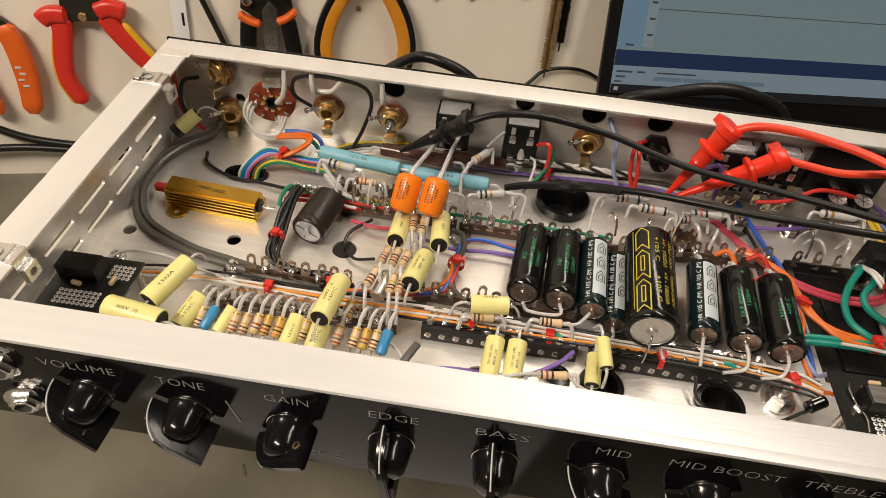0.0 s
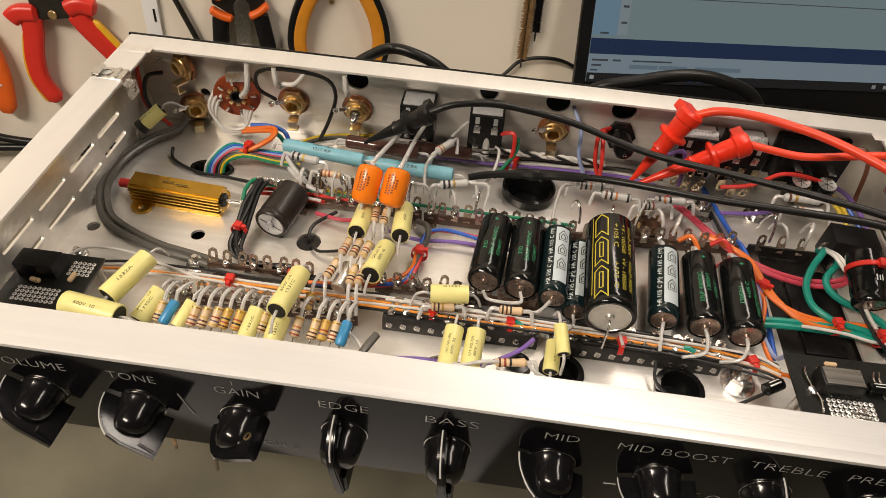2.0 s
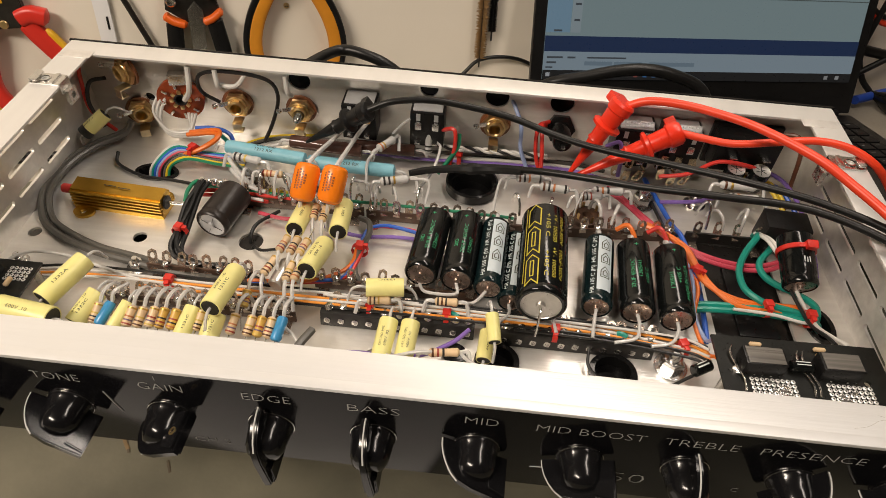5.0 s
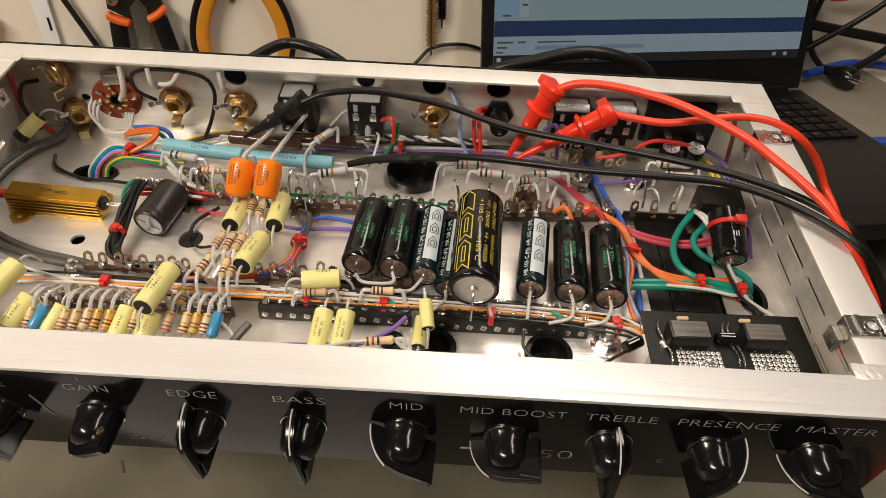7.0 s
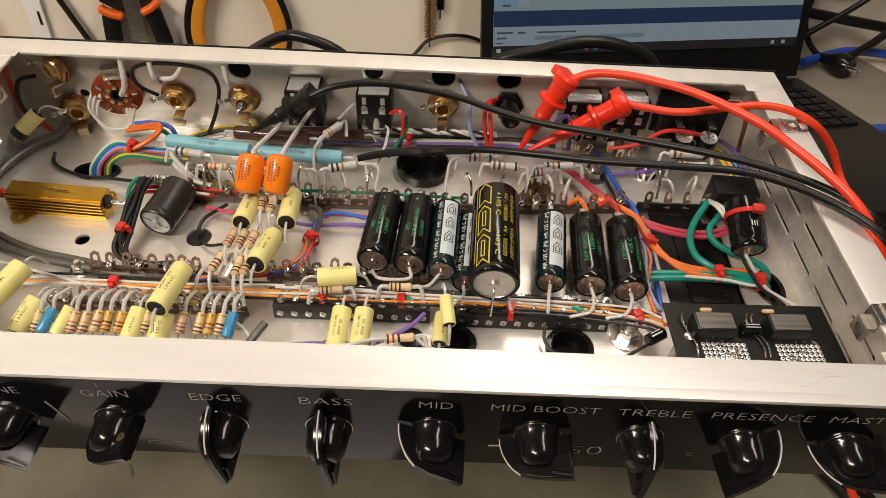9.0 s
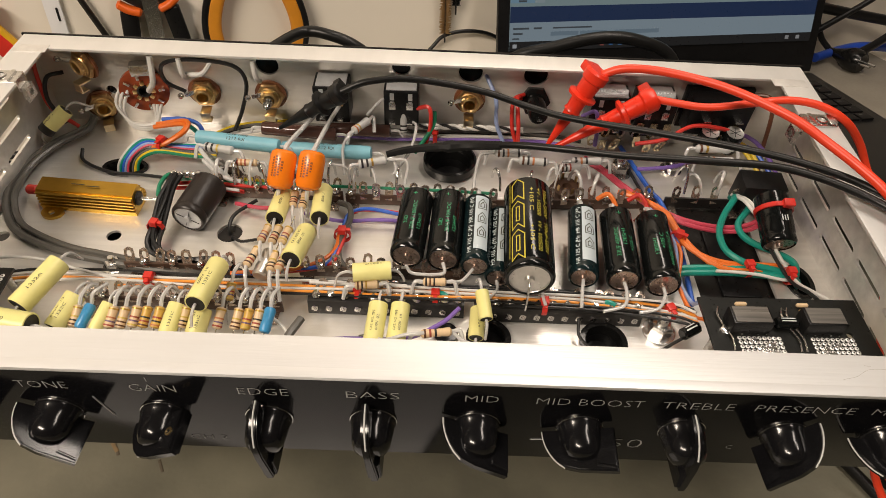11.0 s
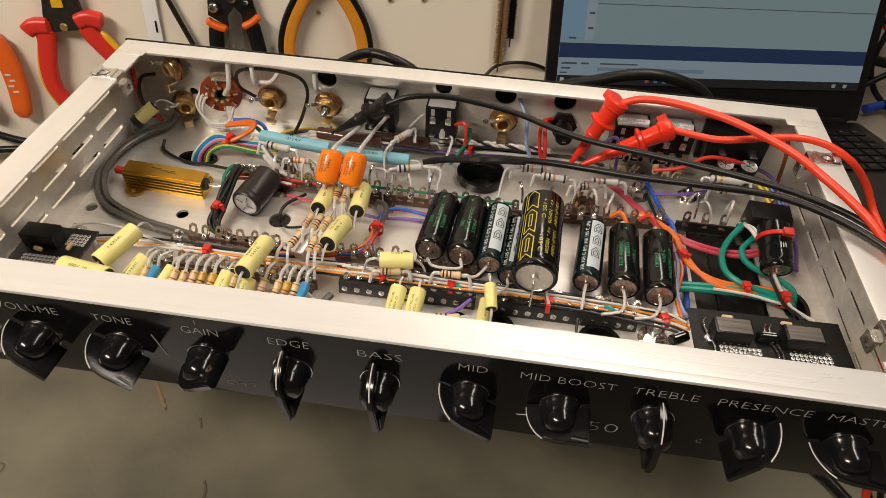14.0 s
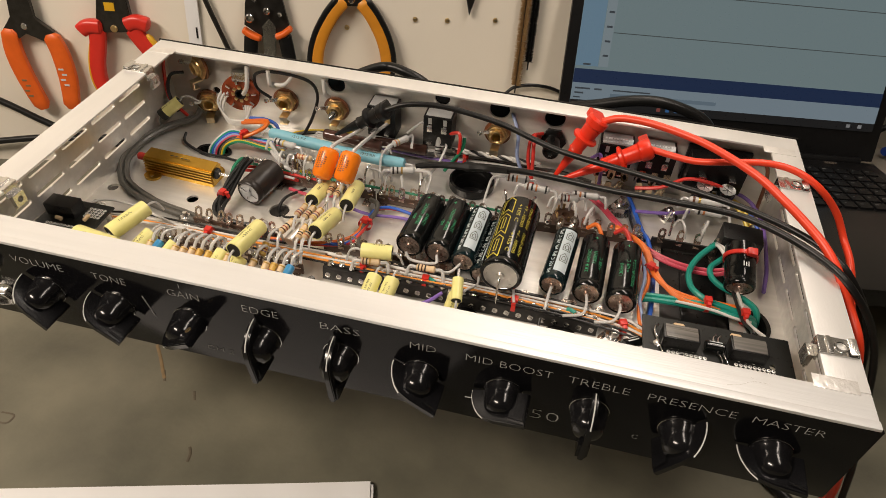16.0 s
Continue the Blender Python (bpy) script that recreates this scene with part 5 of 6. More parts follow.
wire("heater_wire", [(0.2730, 0.1900, 0.144), (0.2684, 0.1801, 0.148), (0.2570, 0.1659, 0.148), (0.2564, 0.1562, 0.147), (0.2630, 0.1485, 0.146), (0.2759, 0.1422, 0.145), (0.2875, 0.1359, 0.142), (0.2918, 0.1322, 0.134), (0.2920, 0.130, 0.124)], 0.0023, WIRE["teal"], "thick green insulated wire", "wire", "green leads")
for k in range(2):
    t = 0.0042 * k
    wire("heater_wire", [(0.2035, 0.120 + t, 0.142), (0.2101, 0.1215 + t, 0.144), (0.2289, 0.1215 + t, 0.1455), (0.2519, 0.1215 + t, 0.1455), (0.2753, 0.1195 + t, 0.1445), (0.2875, 0.1225 + t, 0.138), (0.2905, 0.125 + t, 0.124)], 0.0021, WIRE["teal"], "thick green insulated wire", "wire", "green leads")
    wire("heater_wire", [(0.160, 0.236 - t, 0.143), (0.1717, 0.2222 - t, 0.144), (0.184, 0.2033 - t, 0.145), (0.2041, 0.1815 - t, 0.1445), (0.2238, 0.1693 - t, 0.1445), (0.248, 0.1644 - t, 0.1445), (0.268, 0.167 - t, 0.147), (0.279, 0.176, 0.152)], 0.0017, WIRE["pink"], "dark pink insulated wire", "wire", "pink leads")
wire("hookup_wire", [(0.2285, 0.1200, 0.1490), (0.2420, 0.1190, 0.1495), (0.2560, 0.1180, 0.1490), (0.2700, 0.1160, 0.1475), (0.2830, 0.1195, 0.1430)], 0.0011, WIRE["white"], "thin white wire laid along the green leads")
wire("hookup_wire", [(0.196, 0.176, 0.149), (0.204, 0.162, 0.149), (0.2065, 0.140, 0.149), (0.2035, 0.115, 0.147), (0.207, 0.095, 0.147), (0.2075, 0.088, 0.158)], 0.0013, WIRE["paleblue"], "pale blue and white insulated wire")
wire("hookup_wire", [(0.198, 0.172, 0.148), (0.2065, 0.150, 0.148), (0.2095, 0.135, 0.148), (0.203, 0.110, 0.146), (0.205, 0.085, 0.148), (0.206, 0.074, 0.158)], 0.0013, WIRE["orange"], "thin orange insulated wire")
wire("hookup_wire", [(0.192, 0.256, 0.139), (0.1972, 0.240, 0.138), (0.2064, 0.206, 0.138), (0.2117, 0.1935, 0.138), (0.2155, 0.160, 0.137), (0.2150, 0.134, 0.137), (0.2120, 0.100, 0.138)], 0.0018, WIRE["blue"], "thin blue insulated wire")
wire("hookup_wire", [(0.193, 0.238, 0.137), (0.200, 0.205, 0.137), (0.208, 0.176, 0.137)], 0.0012, WIRE["black"], "thin black hookup wire on the floor")
for k in range(2):
    t = 0.0035 * k
    wire("twisted_lead", [(0.270 + t, 0.140, 0.150), (0.273 + t, 0.128, 0.148), (0.2745 + t, 0.112, 0.150), (0.2745 + t, 0.096, 0.160), (0.272 + t * 2, 0.084, 0.168)], 0.0012, WIRE["white" if k else "black"], "thin %s lead tied to its neighbour" % ("white" if k else "black"), "wire", "tied leads")
    wire("hookup_wire", [(0.259 + t, 0.192, 0.150), (0.262 + t, 0.180, 0.156), (0.268 + t, 0.170, 0.153)], 0.0013, WIRE["white"], "short white hookup wire", "wire", "short white wires")
    wire("hookup_wire", [(0.160 + 0.022 * k, 0.182, 0.150), (0.167 + 0.022 * k, 0.181, 0.156), (0.172 + 0.022 * k, 0.172, 0.150), (0.165 + 0.02 * k, 0.165, 0.146)], 0.0017, WIRE["orange" if not k else "red"], "short %s wire looping off a tag" % ("orange" if not k else "red"))
bundle([("red", [(0.195, 0.236, 0.158), (0.215, 0.234, 0.164), (0.236, 0.240, 0.173), (0.262, 0.243, 0.170), (0.271, 0.243, 0.163)]), ("yellow", [(0.262, 0.252, 0.150), (0.28, 0.245, 0.150), (0.292, 0.230, 0.142), (0.296, 0.215, 0.137)]), ("yellow", [(0.262, 0.255, 0.152), (0.283, 0.247, 0.152), (0.295, 0.232, 0.144)]),
        ("purple", [(0.258, 0.258, 0.156), (0.285, 0.252, 0.156), (0.301, 0.235, 0.148), (0.303, 0.19, 0.140), (0.299, 0.16, 0.137)]), ("brown", [(0.285, 0.268, 0.184), (0.294, 0.262, 0.186), (0.299, 0.255, 0.175), (0.297, 0.245, 0.150), (0.294, 0.230, 0.138)]), ("blue", [(0.26, 0.254, 0.15), (0.288, 0.247, 0.15), (0.302, 0.225, 0.142)]),
        ("purple", [(0.155, 0.252, 0.170), (0.160, 0.240, 0.182), (0.164, 0.236, 0.170), (0.165, 0.236, 0.155)]), ("purple", [(0.20, 0.228, 0.140), (0.225, 0.230, 0.142), (0.245, 0.238, 0.142)]), ("paleblue", [(0.080, 0.272, 0.191), (0.088, 0.258, 0.176), (0.090, 0.255, 0.158), (0.098, 0.250, 0.142)]),
        ("red", [(0.108, 0.262, 0.176), (0.104, 0.250, 0.182), (0.107, 0.240, 0.165), (0.108, 0.238, 0.142)]), ("red", [(0.110, 0.262, 0.180), (0.101, 0.252, 0.180), (0.102, 0.242, 0.163), (0.110, 0.236, 0.142)]), ("red", [(0.030, 0.250, 0.172), (0.039, 0.246, 0.176), (0.040, 0.243, 0.163), (0.037, 0.240, 0.146)]),
        ("green", [(0.029, 0.236, 0.141), (0.036, 0.239, 0.152), (0.042, 0.245, 0.162), (0.043, 0.250, 0.170)]), ("red", [(-0.245, 0.272, 0.198), (-0.250, 0.262, 0.194), (-0.252, 0.257, 0.176), (-0.247, 0.252, 0.158), (-0.232, 0.250, 0.142)]), ("black", [(-0.236, 0.266, 0.180), (-0.246, 0.258, 0.180), (-0.246, 0.248, 0.166), (-0.236, 0.243, 0.150)])], 0.0016, "panel wires")
for x in (-0.137, -0.084):
    wire("hookup_wire", [(x - 0.004, 0.262, 0.182), (x - 0.004, 0.254, 0.190), (x - 0.005, 0.256, 0.202)], 0.0019, WIRE["white"], "thick white insulated wire", "wire", "white jack wires")
wire("hookup_wire", [(-0.141, 0.258, 0.188), (-0.128, 0.256, 0.190), (-0.119, 0.258, 0.200)], 0.0018, WIRE["white"], "thick white insulated wire", "wire", "white jack wires")
wire("hookup_wire", [(-0.146, 0.262, 0.170), (-0.158, 0.260, 0.180), (-0.155, 0.257, 0.196), (-0.135, 0.257, 0.201), (-0.105, 0.258, 0.197), (-0.098, 0.260, 0.182), (-0.104, 0.258, 0.160), (-0.112, 0.252, 0.143)], 0.0015, WIRE["black"], "thin black insulated wire between jacks")
wire("hookup_wire", [(-0.172, 0.258, 0.172), (-0.164, 0.253, 0.184), (-0.162, 0.256, 0.203)], 0.0021, WIRE["white"], "thick white insulated wire rising from the socket")
for k in range(3):
    wire("socket_wire", [(-0.195 + 0.003 * k, 0.262, 0.172), (-0.199 + 0.002 * k, 0.255, 0.160 - 0.003 * k), (-0.188, 0.250, 0.147 - 0.002 * k), (-0.172, 0.252, 0.147 - 0.0015 * k), (-0.166 - 0.003 * k, 0.258, 0.160)], 0.0012, WIRE["white"], "white wire looped below the socket", "wire", "socket loops")
wire("hookup_wire", [(-0.108, 0.209, 0.146), (-0.116, 0.205, 0.155), (-0.121, 0.203, 0.163), (-0.112, 0.196, 0.156), (-0.100, 0.191, 0.148)], 0.0016, CLEAR, "white sleeved lead of a resistor")
wire("hookup_wire", [(-0.106, 0.206, 0.146), (-0.116, 0.202, 0.153), (-0.118, 0.197, 0.158), (-0.106, 0.191, 0.150), (-0.092, 0.188, 0.148)], 0.0016, CLEAR, "white sleeved lead of a resistor")
for pts in ([(-0.0065, 0.236, 0.174), (0.002, 0.246, 0.179), (0.010, 0.257, 0.178)], [(-0.0155, 0.221, 0.169), (-0.021, 0.210, 0.166), (-0.020, 0.197, 0.150)], [(0.012, 0.199, 0.164), (0.025, 0.199, 0.163), (0.024, 0.190, 0.150)], [(0.026, 0.250, 0.160), (0.030, 0.232, 0.168), (0.026, 0.214, 0.160), (0.015, 0.200, 0.150)],
            [(0.086, 0.209, 0.166), (0.077, 0.206, 0.166), (0.074, 0.198, 0.156), (0.073, 0.190, 0.148)], [(-0.030, 0.196, 0.160), (-0.018, 0.194, 0.160), (-0.014, 0.188, 0.150)], [(-0.068, 0.198, 0.160), (-0.055, 0.196, 0.161), (-0.048, 0.190, 0.150)],
            [(-0.120, 0.189, 0.147), (-0.105, 0.183, 0.146), (-0.092, 0.181, 0.146)], [(0.029, 0.108, 0.157), (0.034, 0.106, 0.152), (0.052, 0.105, 0.154), (0.052, 0.112, 0.156)], [(0.055, 0.102, 0.150), (0.064, 0.103, 0.150), (0.071, 0.109, 0.155)], [(0.086, 0.105, 0.149), (0.086, 0.098, 0.148), (0.078, 0.088, 0.149)],
            [(0.139, 0.103, 0.156), (0.138, 0.097, 0.154), (0.137, 0.086, 0.149)], [(0.164, 0.102, 0.156), (0.165, 0.095, 0.154), (0.163, 0.088, 0.150), (0.150, 0.084, 0.149)], [(0.188, 0.099, 0.156), (0.188, 0.093, 0.154), (0.184, 0.087, 0.150), (0.172, 0.084, 0.149)], [(0.113, 0.106, 0.157), (0.113, 0.096, 0.152), (0.115, 0.086, 0.150)],
            [(0.011, 0.060, 0.150), (0.020, 0.052, 0.158), (0.032, 0.056, 0.158), (0.042, 0.059, 0.156)], [(0.058, 0.062, 0.154), (0.066, 0.058, 0.150), (0.085, 0.054, 0.146), (0.10, 0.05, 0.142)], [(-0.10, 0.054, 0.150), (-0.08, 0.049, 0.151), (-0.06, 0.05, 0.149), (-0.045, 0.055, 0.146)],
            [(-0.178, 0.056, 0.152), (-0.165, 0.049, 0.151), (-0.145, 0.047, 0.149), (-0.125, 0.048, 0.147)]):
    wire("component_lead", pts, 0.0011, CLEAR, "milky sleeved component lead", "lead", "sleeved leads")
random.seed(11)
for x in (-0.108, -0.096, -0.085, -0.074, -0.062, -0.030, -0.012, 0.004, 0.018, 0.092, 0.112, 0.130, 0.150, 0.158, 0.226, 0.238, 0.250):
    y0 = 0.186 if x < 0.08 else (0.190 if x < 0.2 else 0.195)
    h = random.uniform(0.010, 0.020)
    dx = random.uniform(-0.010, 0.010)
    wire("component_lead", [(x, y0, 0.147), (x + dx * 0.2, y0 + 0.003, 0.147 + h * 0.7), (x + dx * 0.7, y0 + 0.009, 0.147 + h), (x + dx, y0 + 0.016, 0.146 + h * 0.5), (x + dx * 1.1, y0 + 0.019, 0.143)], random.choice((0.0010, 0.0012, 0.0006)), random.choice((CLEAR, CLEAR, SOLDER)), "milky sleeved component lead", "lead", "sleeved leads")
for xa, ya in ((0.034, 0.172), (0.0555, 0.172), (0.0755, 0.170), (0.1455, 0.163), (0.1675, 0.161), (0.1915, 0.159)):
    wire("component_lead", [(xa, ya, 0.156), (xa + 0.0005, ya + 0.008, 0.156), (xa + 0.0005, ya + 0.013, 0.152)], 0.0015, CLEAR, "milky sleeved component lead", "lead", "sleeved leads")
wire("component_lead", [(0.1025, 0.0885, 0.1705), (0.1023, 0.0845, 0.168), (0.1022, 0.0825, 0.155), (0.102, 0.082, 0.150)], 0.0007, SOLDER, "bare tinned lead of the large capacitor", "lead")
wire("hookup_wire", [(-0.035, 0.062, 0.137), (-0.005, 0.066, 0.137), (0.03, 0.066, 0.139), (0.052, 0.076, 0.142), (0.063, 0.085, 0.146)], 0.0014, WIRE["purple"], "purple insulated wire under the terminal strip")
wire("hookup_wire", [(0.135, 0.080, 0.146), (0.136, 0.070, 0.140), (0.150, 0.062, 0.137), (0.175, 0.061, 0.138), (0.192, 0.066, 0.147), (0.198, 0.069, 0.150)], 0.0010, WIRE["black"], "thin black hookup wire near the front")
wire("hookup_wire", [(-0.050, 0.075, 0.145), (-0.040, 0.066, 0.146), (-0.035, 0.058, 0.146), (-0.030, 0.050, 0.143)], 0.0010, WIRE["white"], "thin white insulated hookup wire")
wire("insulated_link", [(-0.030, 0.070, 0.150), (-0.034, 0.060, 0.151), (-0.037, 0.053, 0.150)], 0.0026, WIRE["grey"], "grey heat-shrink sleeve on a lead")
for x, y, z in ((0.0525, 0.088, 0.147), (0.1555, 0.085, 0.148)):
    wire("hookup_wire", [(x - 0.003, y + 0.007, z - 0.0005), (x, y + 0.0066, z), (x + 0.003, y + 0.005, z - 0.0005)], 0.0018, WIRE["teal"], "short green sleeve end on a lug")

# ---- red cable ties ----
for x, y, z, a in ((-0.1295, 0.1005, 0.1465, 0), (-0.092, 0.109, 0.1485, 10), (0.0, 0.0955, 0.1475, 0), (0.048, 0.0945, 0.1475, 0), (0.115, 0.0905, 0.1485, 0), (0.192, 0.0885, 0.149, 20), (-0.1385, 0.143, 0.150, 80), (-0.158, 0.2245, 0.1535, -20), (-0.0155, 0.145, 0.1475, 90), (0.044, 0.258, 0.1455, 0), (0.2105, 0.149, 0.1525, 60), (0.2509, 0.1245, 0.1520, 5), (0.2765, 0.1195, 0.1520, 0)):
    zt = thing("cable_tie", CH @ pose(x, y, z, 0, 0, a), "red nylon cable tie round a wire bundle", "cable tie", "red cable ties")
    part("head", abox(0, 0, 0, 0.0052, 0.0050, 0.0042, 0.0006), ZIP, zt)
    part("band", alathe([(0.0052, -0.0016), (0.0058, -0.0016), (0.0058, 0.0016), (0.0052, 0.0016)], 16, pose(0, 0, -0.0048, 0, 90, 0)), ZIP, zt)
    part("tail", abox(0.0, -0.0034, 0.0008, 0.0026, 0.0045, 0.0009, 0.0002), ZIP, zt)


# ---- test probes ----
def probe(tip, top, material, scale, label):
    m, L = along(tip, top)
    p = thing("test_probe", CH @ m, label, "test probe", "test probes")
    s = scale
    part("nose", alathe([(0, 0), (0.0012 * s, 0.0), (0.0030 * s, L * 0.30), (0.0042 * s, L * 0.48), (0.0040 * s, L * 0.5)], 16), material, p)
    part("body", alathe([(0.0040 * s, L * 0.48), (0.0052 * s, L * 0.50), (0.0046 * s, L * 0.53), (0.0050 * s, L * 0.66), (0.0086 * s, L * 0.68), (0.0088 * s, L * 0.71), (0.0056 * s, L * 0.73), (0.0062 * s, L * 0.88), (0.0060 * s, L * 0.9)], 18), material, p)
    bm = alathe([(0.0060 * s, L * 0.88), (0.0072 * s, L * 0.90), (0.0074 * s, L * 0.99), (0.0060 * s, L * 1.02), (0, L * 1.02)], 18)
    box(bm, 0.004 * s, 0, L * 0.965, 0.013 * s, 0.0105 * s, L * 0.10, 0.0012)
    part("plunger_head", bm, material, p)
    return p


probe((0.126, 0.2215, 0.165), (0.1525, 0.2295, 0.222), REDP, 1.2, "red plastic mini-grabber test clip")
probe((0.131, 0.2205, 0.164), (0.197, 0.2335, 0.2005), REDP, 1.2, "red plastic mini-grabber test clip")
probe((-0.0690, 0.226, 0.167), (-0.0215, 0.2235, 0.2015), RUBBER, 1.05, "black plastic mini-grabber test clip")


def drop(pts, tail):
    """Lead in chassis coordinates, then its fall to the bench in world coordinates."""
    return [CH @ Vector(p) for p in pts] + [Vector(p) for p in tail]


ID = Matrix()
wire("test_lead", drop([(0.155, 0.2295, 0.220), (0.167, 0.2275, 0.2265), (0.185, 0.223, 0.2295), (0.207, 0.214, 0.2310), (0.232, 0.199, 0.2320), (0.2600, 0.1735, 0.2315), (0.2781, 0.1565, 0.2264), (0.2905, 0.1395, 0.2235), (0.3015, 0.1230, 0.2195), (0.3115, 0.1085, 0.2105), (0.3215, 0.094, 0.196), (0.330, 0.0765, 0.180)], [(0.343, 0.042, 0.150), (0.362, 0.044, 0.09), (0.374, 0.044, 0.03), (0.40, 0.00, 0.005), (0.48, -0.10, 0.004)]), 0.0029, REDC, "thick red silicone test lead running over the rim", "test lead", "red test leads", ID, 10)
wire("test_lead", drop([(0.198, 0.2335, 0.200), (0.212, 0.229, 0.2005), (0.232, 0.222, 0.203), (0.257, 0.217, 0.211), (0.280, 0.2165, 0.2150), (0.300, 0.2115, 0.2150), (0.3175, 0.2045, 0.2085), (0.337, 0.2050, 0.1900), (0.349, 0.1990, 0.1720), (0.355, 0.175, 0.1600)], [(0.366, 0.120, 0.150), (0.372, 0.095, 0.10), (0.380, 0.065, 0.03), (0.42, 0.02, 0.005), (0.50, -0.06, 0.004)]), 0.0027, REDC, "thick red silicone test lead running over the rim", "test lead", "red test leads", ID, 10)
wire("test_lead", drop([(-0.0215, 0.2235, 0.2020), (-0.004, 0.227, 0.2085), (0.022, 0.231, 0.2095), (0.05, 0.231, 0.207), (0.079, 0.227, 0.204), (0.108, 0.218, 0.200), (0.137, 0.208, 0.199), (0.187, 0.190, 0.204), (0.232, 0.169, 0.211), (0.266, 0.152, 0.2145), (0.298, 0.132, 0.2145), (0.318, 0.110, 0.210)], [(0.348, 0.075, 0.19), (0.366, 0.064, 0.10), (0.385, 0.052, 0.02), (0.43, 0.0, 0.005), (0.5, -0.12, 0.004)]), 0.0024, RUBBER, "black rubber test lead running over the rim", "test lead", "black test leads", ID, 10)
wire("test_lead", drop([(0.010, 0.206, 0.163), (0.025, 0.210, 0.165), (0.050, 0.2115, 0.167), (0.073, 0.210, 0.171), (0.101, 0.196, 0.184), (0.135, 0.182, 0.193), (0.167, 0.171, 0.199), (0.212, 0.158, 0.208), (0.257, 0.146, 0.214), (0.295, 0.122, 0.2145), (0.319, 0.098, 0.208)], [(0.352, 0.066, 0.185), (0.372, 0.056, 0.10), (0.392, 0.046, 0.02), (0.44, -0.02, 0.005), (0.52, -0.14, 0.004)]), 0.0024, RUBBER, "black rubber test lead running over the rim", "test lead", "black test leads", ID, 10)
wire("lead_strain_relief", [(0.012, 0.2066, 0.1634), (0.030, 0.2105, 0.1655), (0.050, 0.2118, 0.1672), (0.070, 0.2108, 0.1705), (0.090, 0.2020, 0.1785)], lambda t: 0.0025 + 0.0018 * t if t < 0.52 else (0.0046 if t < 0.60 else 0.0041 - 0.0022 * (t - 0.6)), RUBBER, "ribbed black strain relief on a test lead", "strain relief")

# ---- panel jacks on the front ----
for z in (0.1860, 0.1545):
    j = thing("front_jack", CH @ pose(-0.2215, -0.0026, z, 90, 0, 15), "chrome input jack nut on the front panel", "jack", "front jacks")
    part("washer", alathe([(0.0105, 0.0001), (0.0105, 0.0012), (0.0095, 0.0016), (0.006, 0.0016)], 24), STEEL, j)
    part("nut", alathe([(0.0082, 0.0016), (0.0082, 0.0040), (0.0074, 0.0048), (0.0058, 0.0048), (0.0056, 0.0065), (0.0046, 0.0066), (0.0044, 0.0005), (0, 0.0005)], 6), STEEL, j)
for words, h, w, x, z in (("CLEAN", 0.0033, 0.014, -0.216, 0.1712), ("GAIN", 0.0033, 0.011, -0.214, 0.1665), ("CH 2", 0.0045, 0.019, -0.0655, 0.1455), ("2", 0.0045, None, -0.238, 0.155), ("50", 0.0095, 0.017, 0.147, 0.1535), ("C", 0.004, None, 0.2005, 0.1530), ("O", 0.004, None, -0.158, 0.152), ("1", 0.004, None, -0.0815, 0.2012)):
    t = text_mesh(words, h, w, -0.022)
    bmesh.ops.transform(t, matrix=PM @ Matrix.Translation((x, z, 0)), verts=t.verts)
    part("lettering", t, PRINT, panel)
for x0, z0, x1, z1 in ((-0.111, 0.184, -0.1065, 0.166), (0.098, 0.1545, 0.104, 0.1550)):
    part("engraved_line", atube([(x0, -0.0026, z0), (x1, -0.0026, z1)], 0.0003, 4, smooth=False), PRINT, panel)

# ---- laptop on its stand ----
stand = thing("laptop_stand", pose(0.48, 0.50, 0, 0, 0, 12), "pale box shelf under the laptop", "stand")
part("box", abox(0.10, 0.075, 0.040, 1.05, 0.30, 0.080, 0.003), WALLP, stand)
part("grey_board", abox(0.085, 0.03, 0.0822, 0.42, 0.38, 0.0036, 0.001), mat("grey_beige_board", (0.30, 0.27, 0.22), 0.5, 0, 0.1, 30, 0.1, 300), stand, "grey-beige board lying on the shelf")
LAP = pose(0.118, 0.528, 0.086, 0, 0, 12)
laptop = thing("laptop", LAP, "open black laptop showing a measurement program", "laptop")
LW = 0.447
part("base", abox(LW / 2, -0.157, 0.010, LW, 0.310, 0.020, 0.003), BLACK, laptop)
SCRM = pose(0, 0, 0.018, -14, 0, 0)
part("lid", abox(LW / 2, 0.005, 0.155, LW, 0.009, 0.305, 0.003, SCRM), BLACK, laptop)
part("hinge", alathe(rod(0.006, 0.02, LW - 0.02), 16, pose(0, 0, 0.020, 0, 90, 0)), BLACK, laptop)


def panel_glow(name, colour, strength, rough=0.3):
    m = mat(name, colour, rough)
    b = m.node_tree.nodes["Principled BSDF"]
    b.inputs["Base Color"].default_value = (0.01, 0.01, 0.01, 1)
    m.node_tree.links.remove(b.inputs["Base Color"].links[0])
    b.inputs["Emission Color"].default_value, b.inputs["Emission Strength"].default_value = (*colour, 1), strength * 0.55
    return m


GREY_S = panel_glow("screen_grey", (0.185, 0.245, 0.255), 1.45)
screen = part("screen", abox(0.0145 + 0.209, -0.0002, 0.0435 + 0.119, 0.418, 0.0012, 0.238, 0, SCRM), GREY_S, laptop, "lit screen with a grey plot area")
SM = SCRM @ Matrix.Translation((0.0145, 0, 0.0435))


def lit(name, x0, x1, z0, z1, m, y=-0.0012):
    part(name, abox((x0 + x1) / 2, y, (z0 + z1) / 2, x1 - x0, 0.0006, z1 - z0, 0, SM), m, screen)


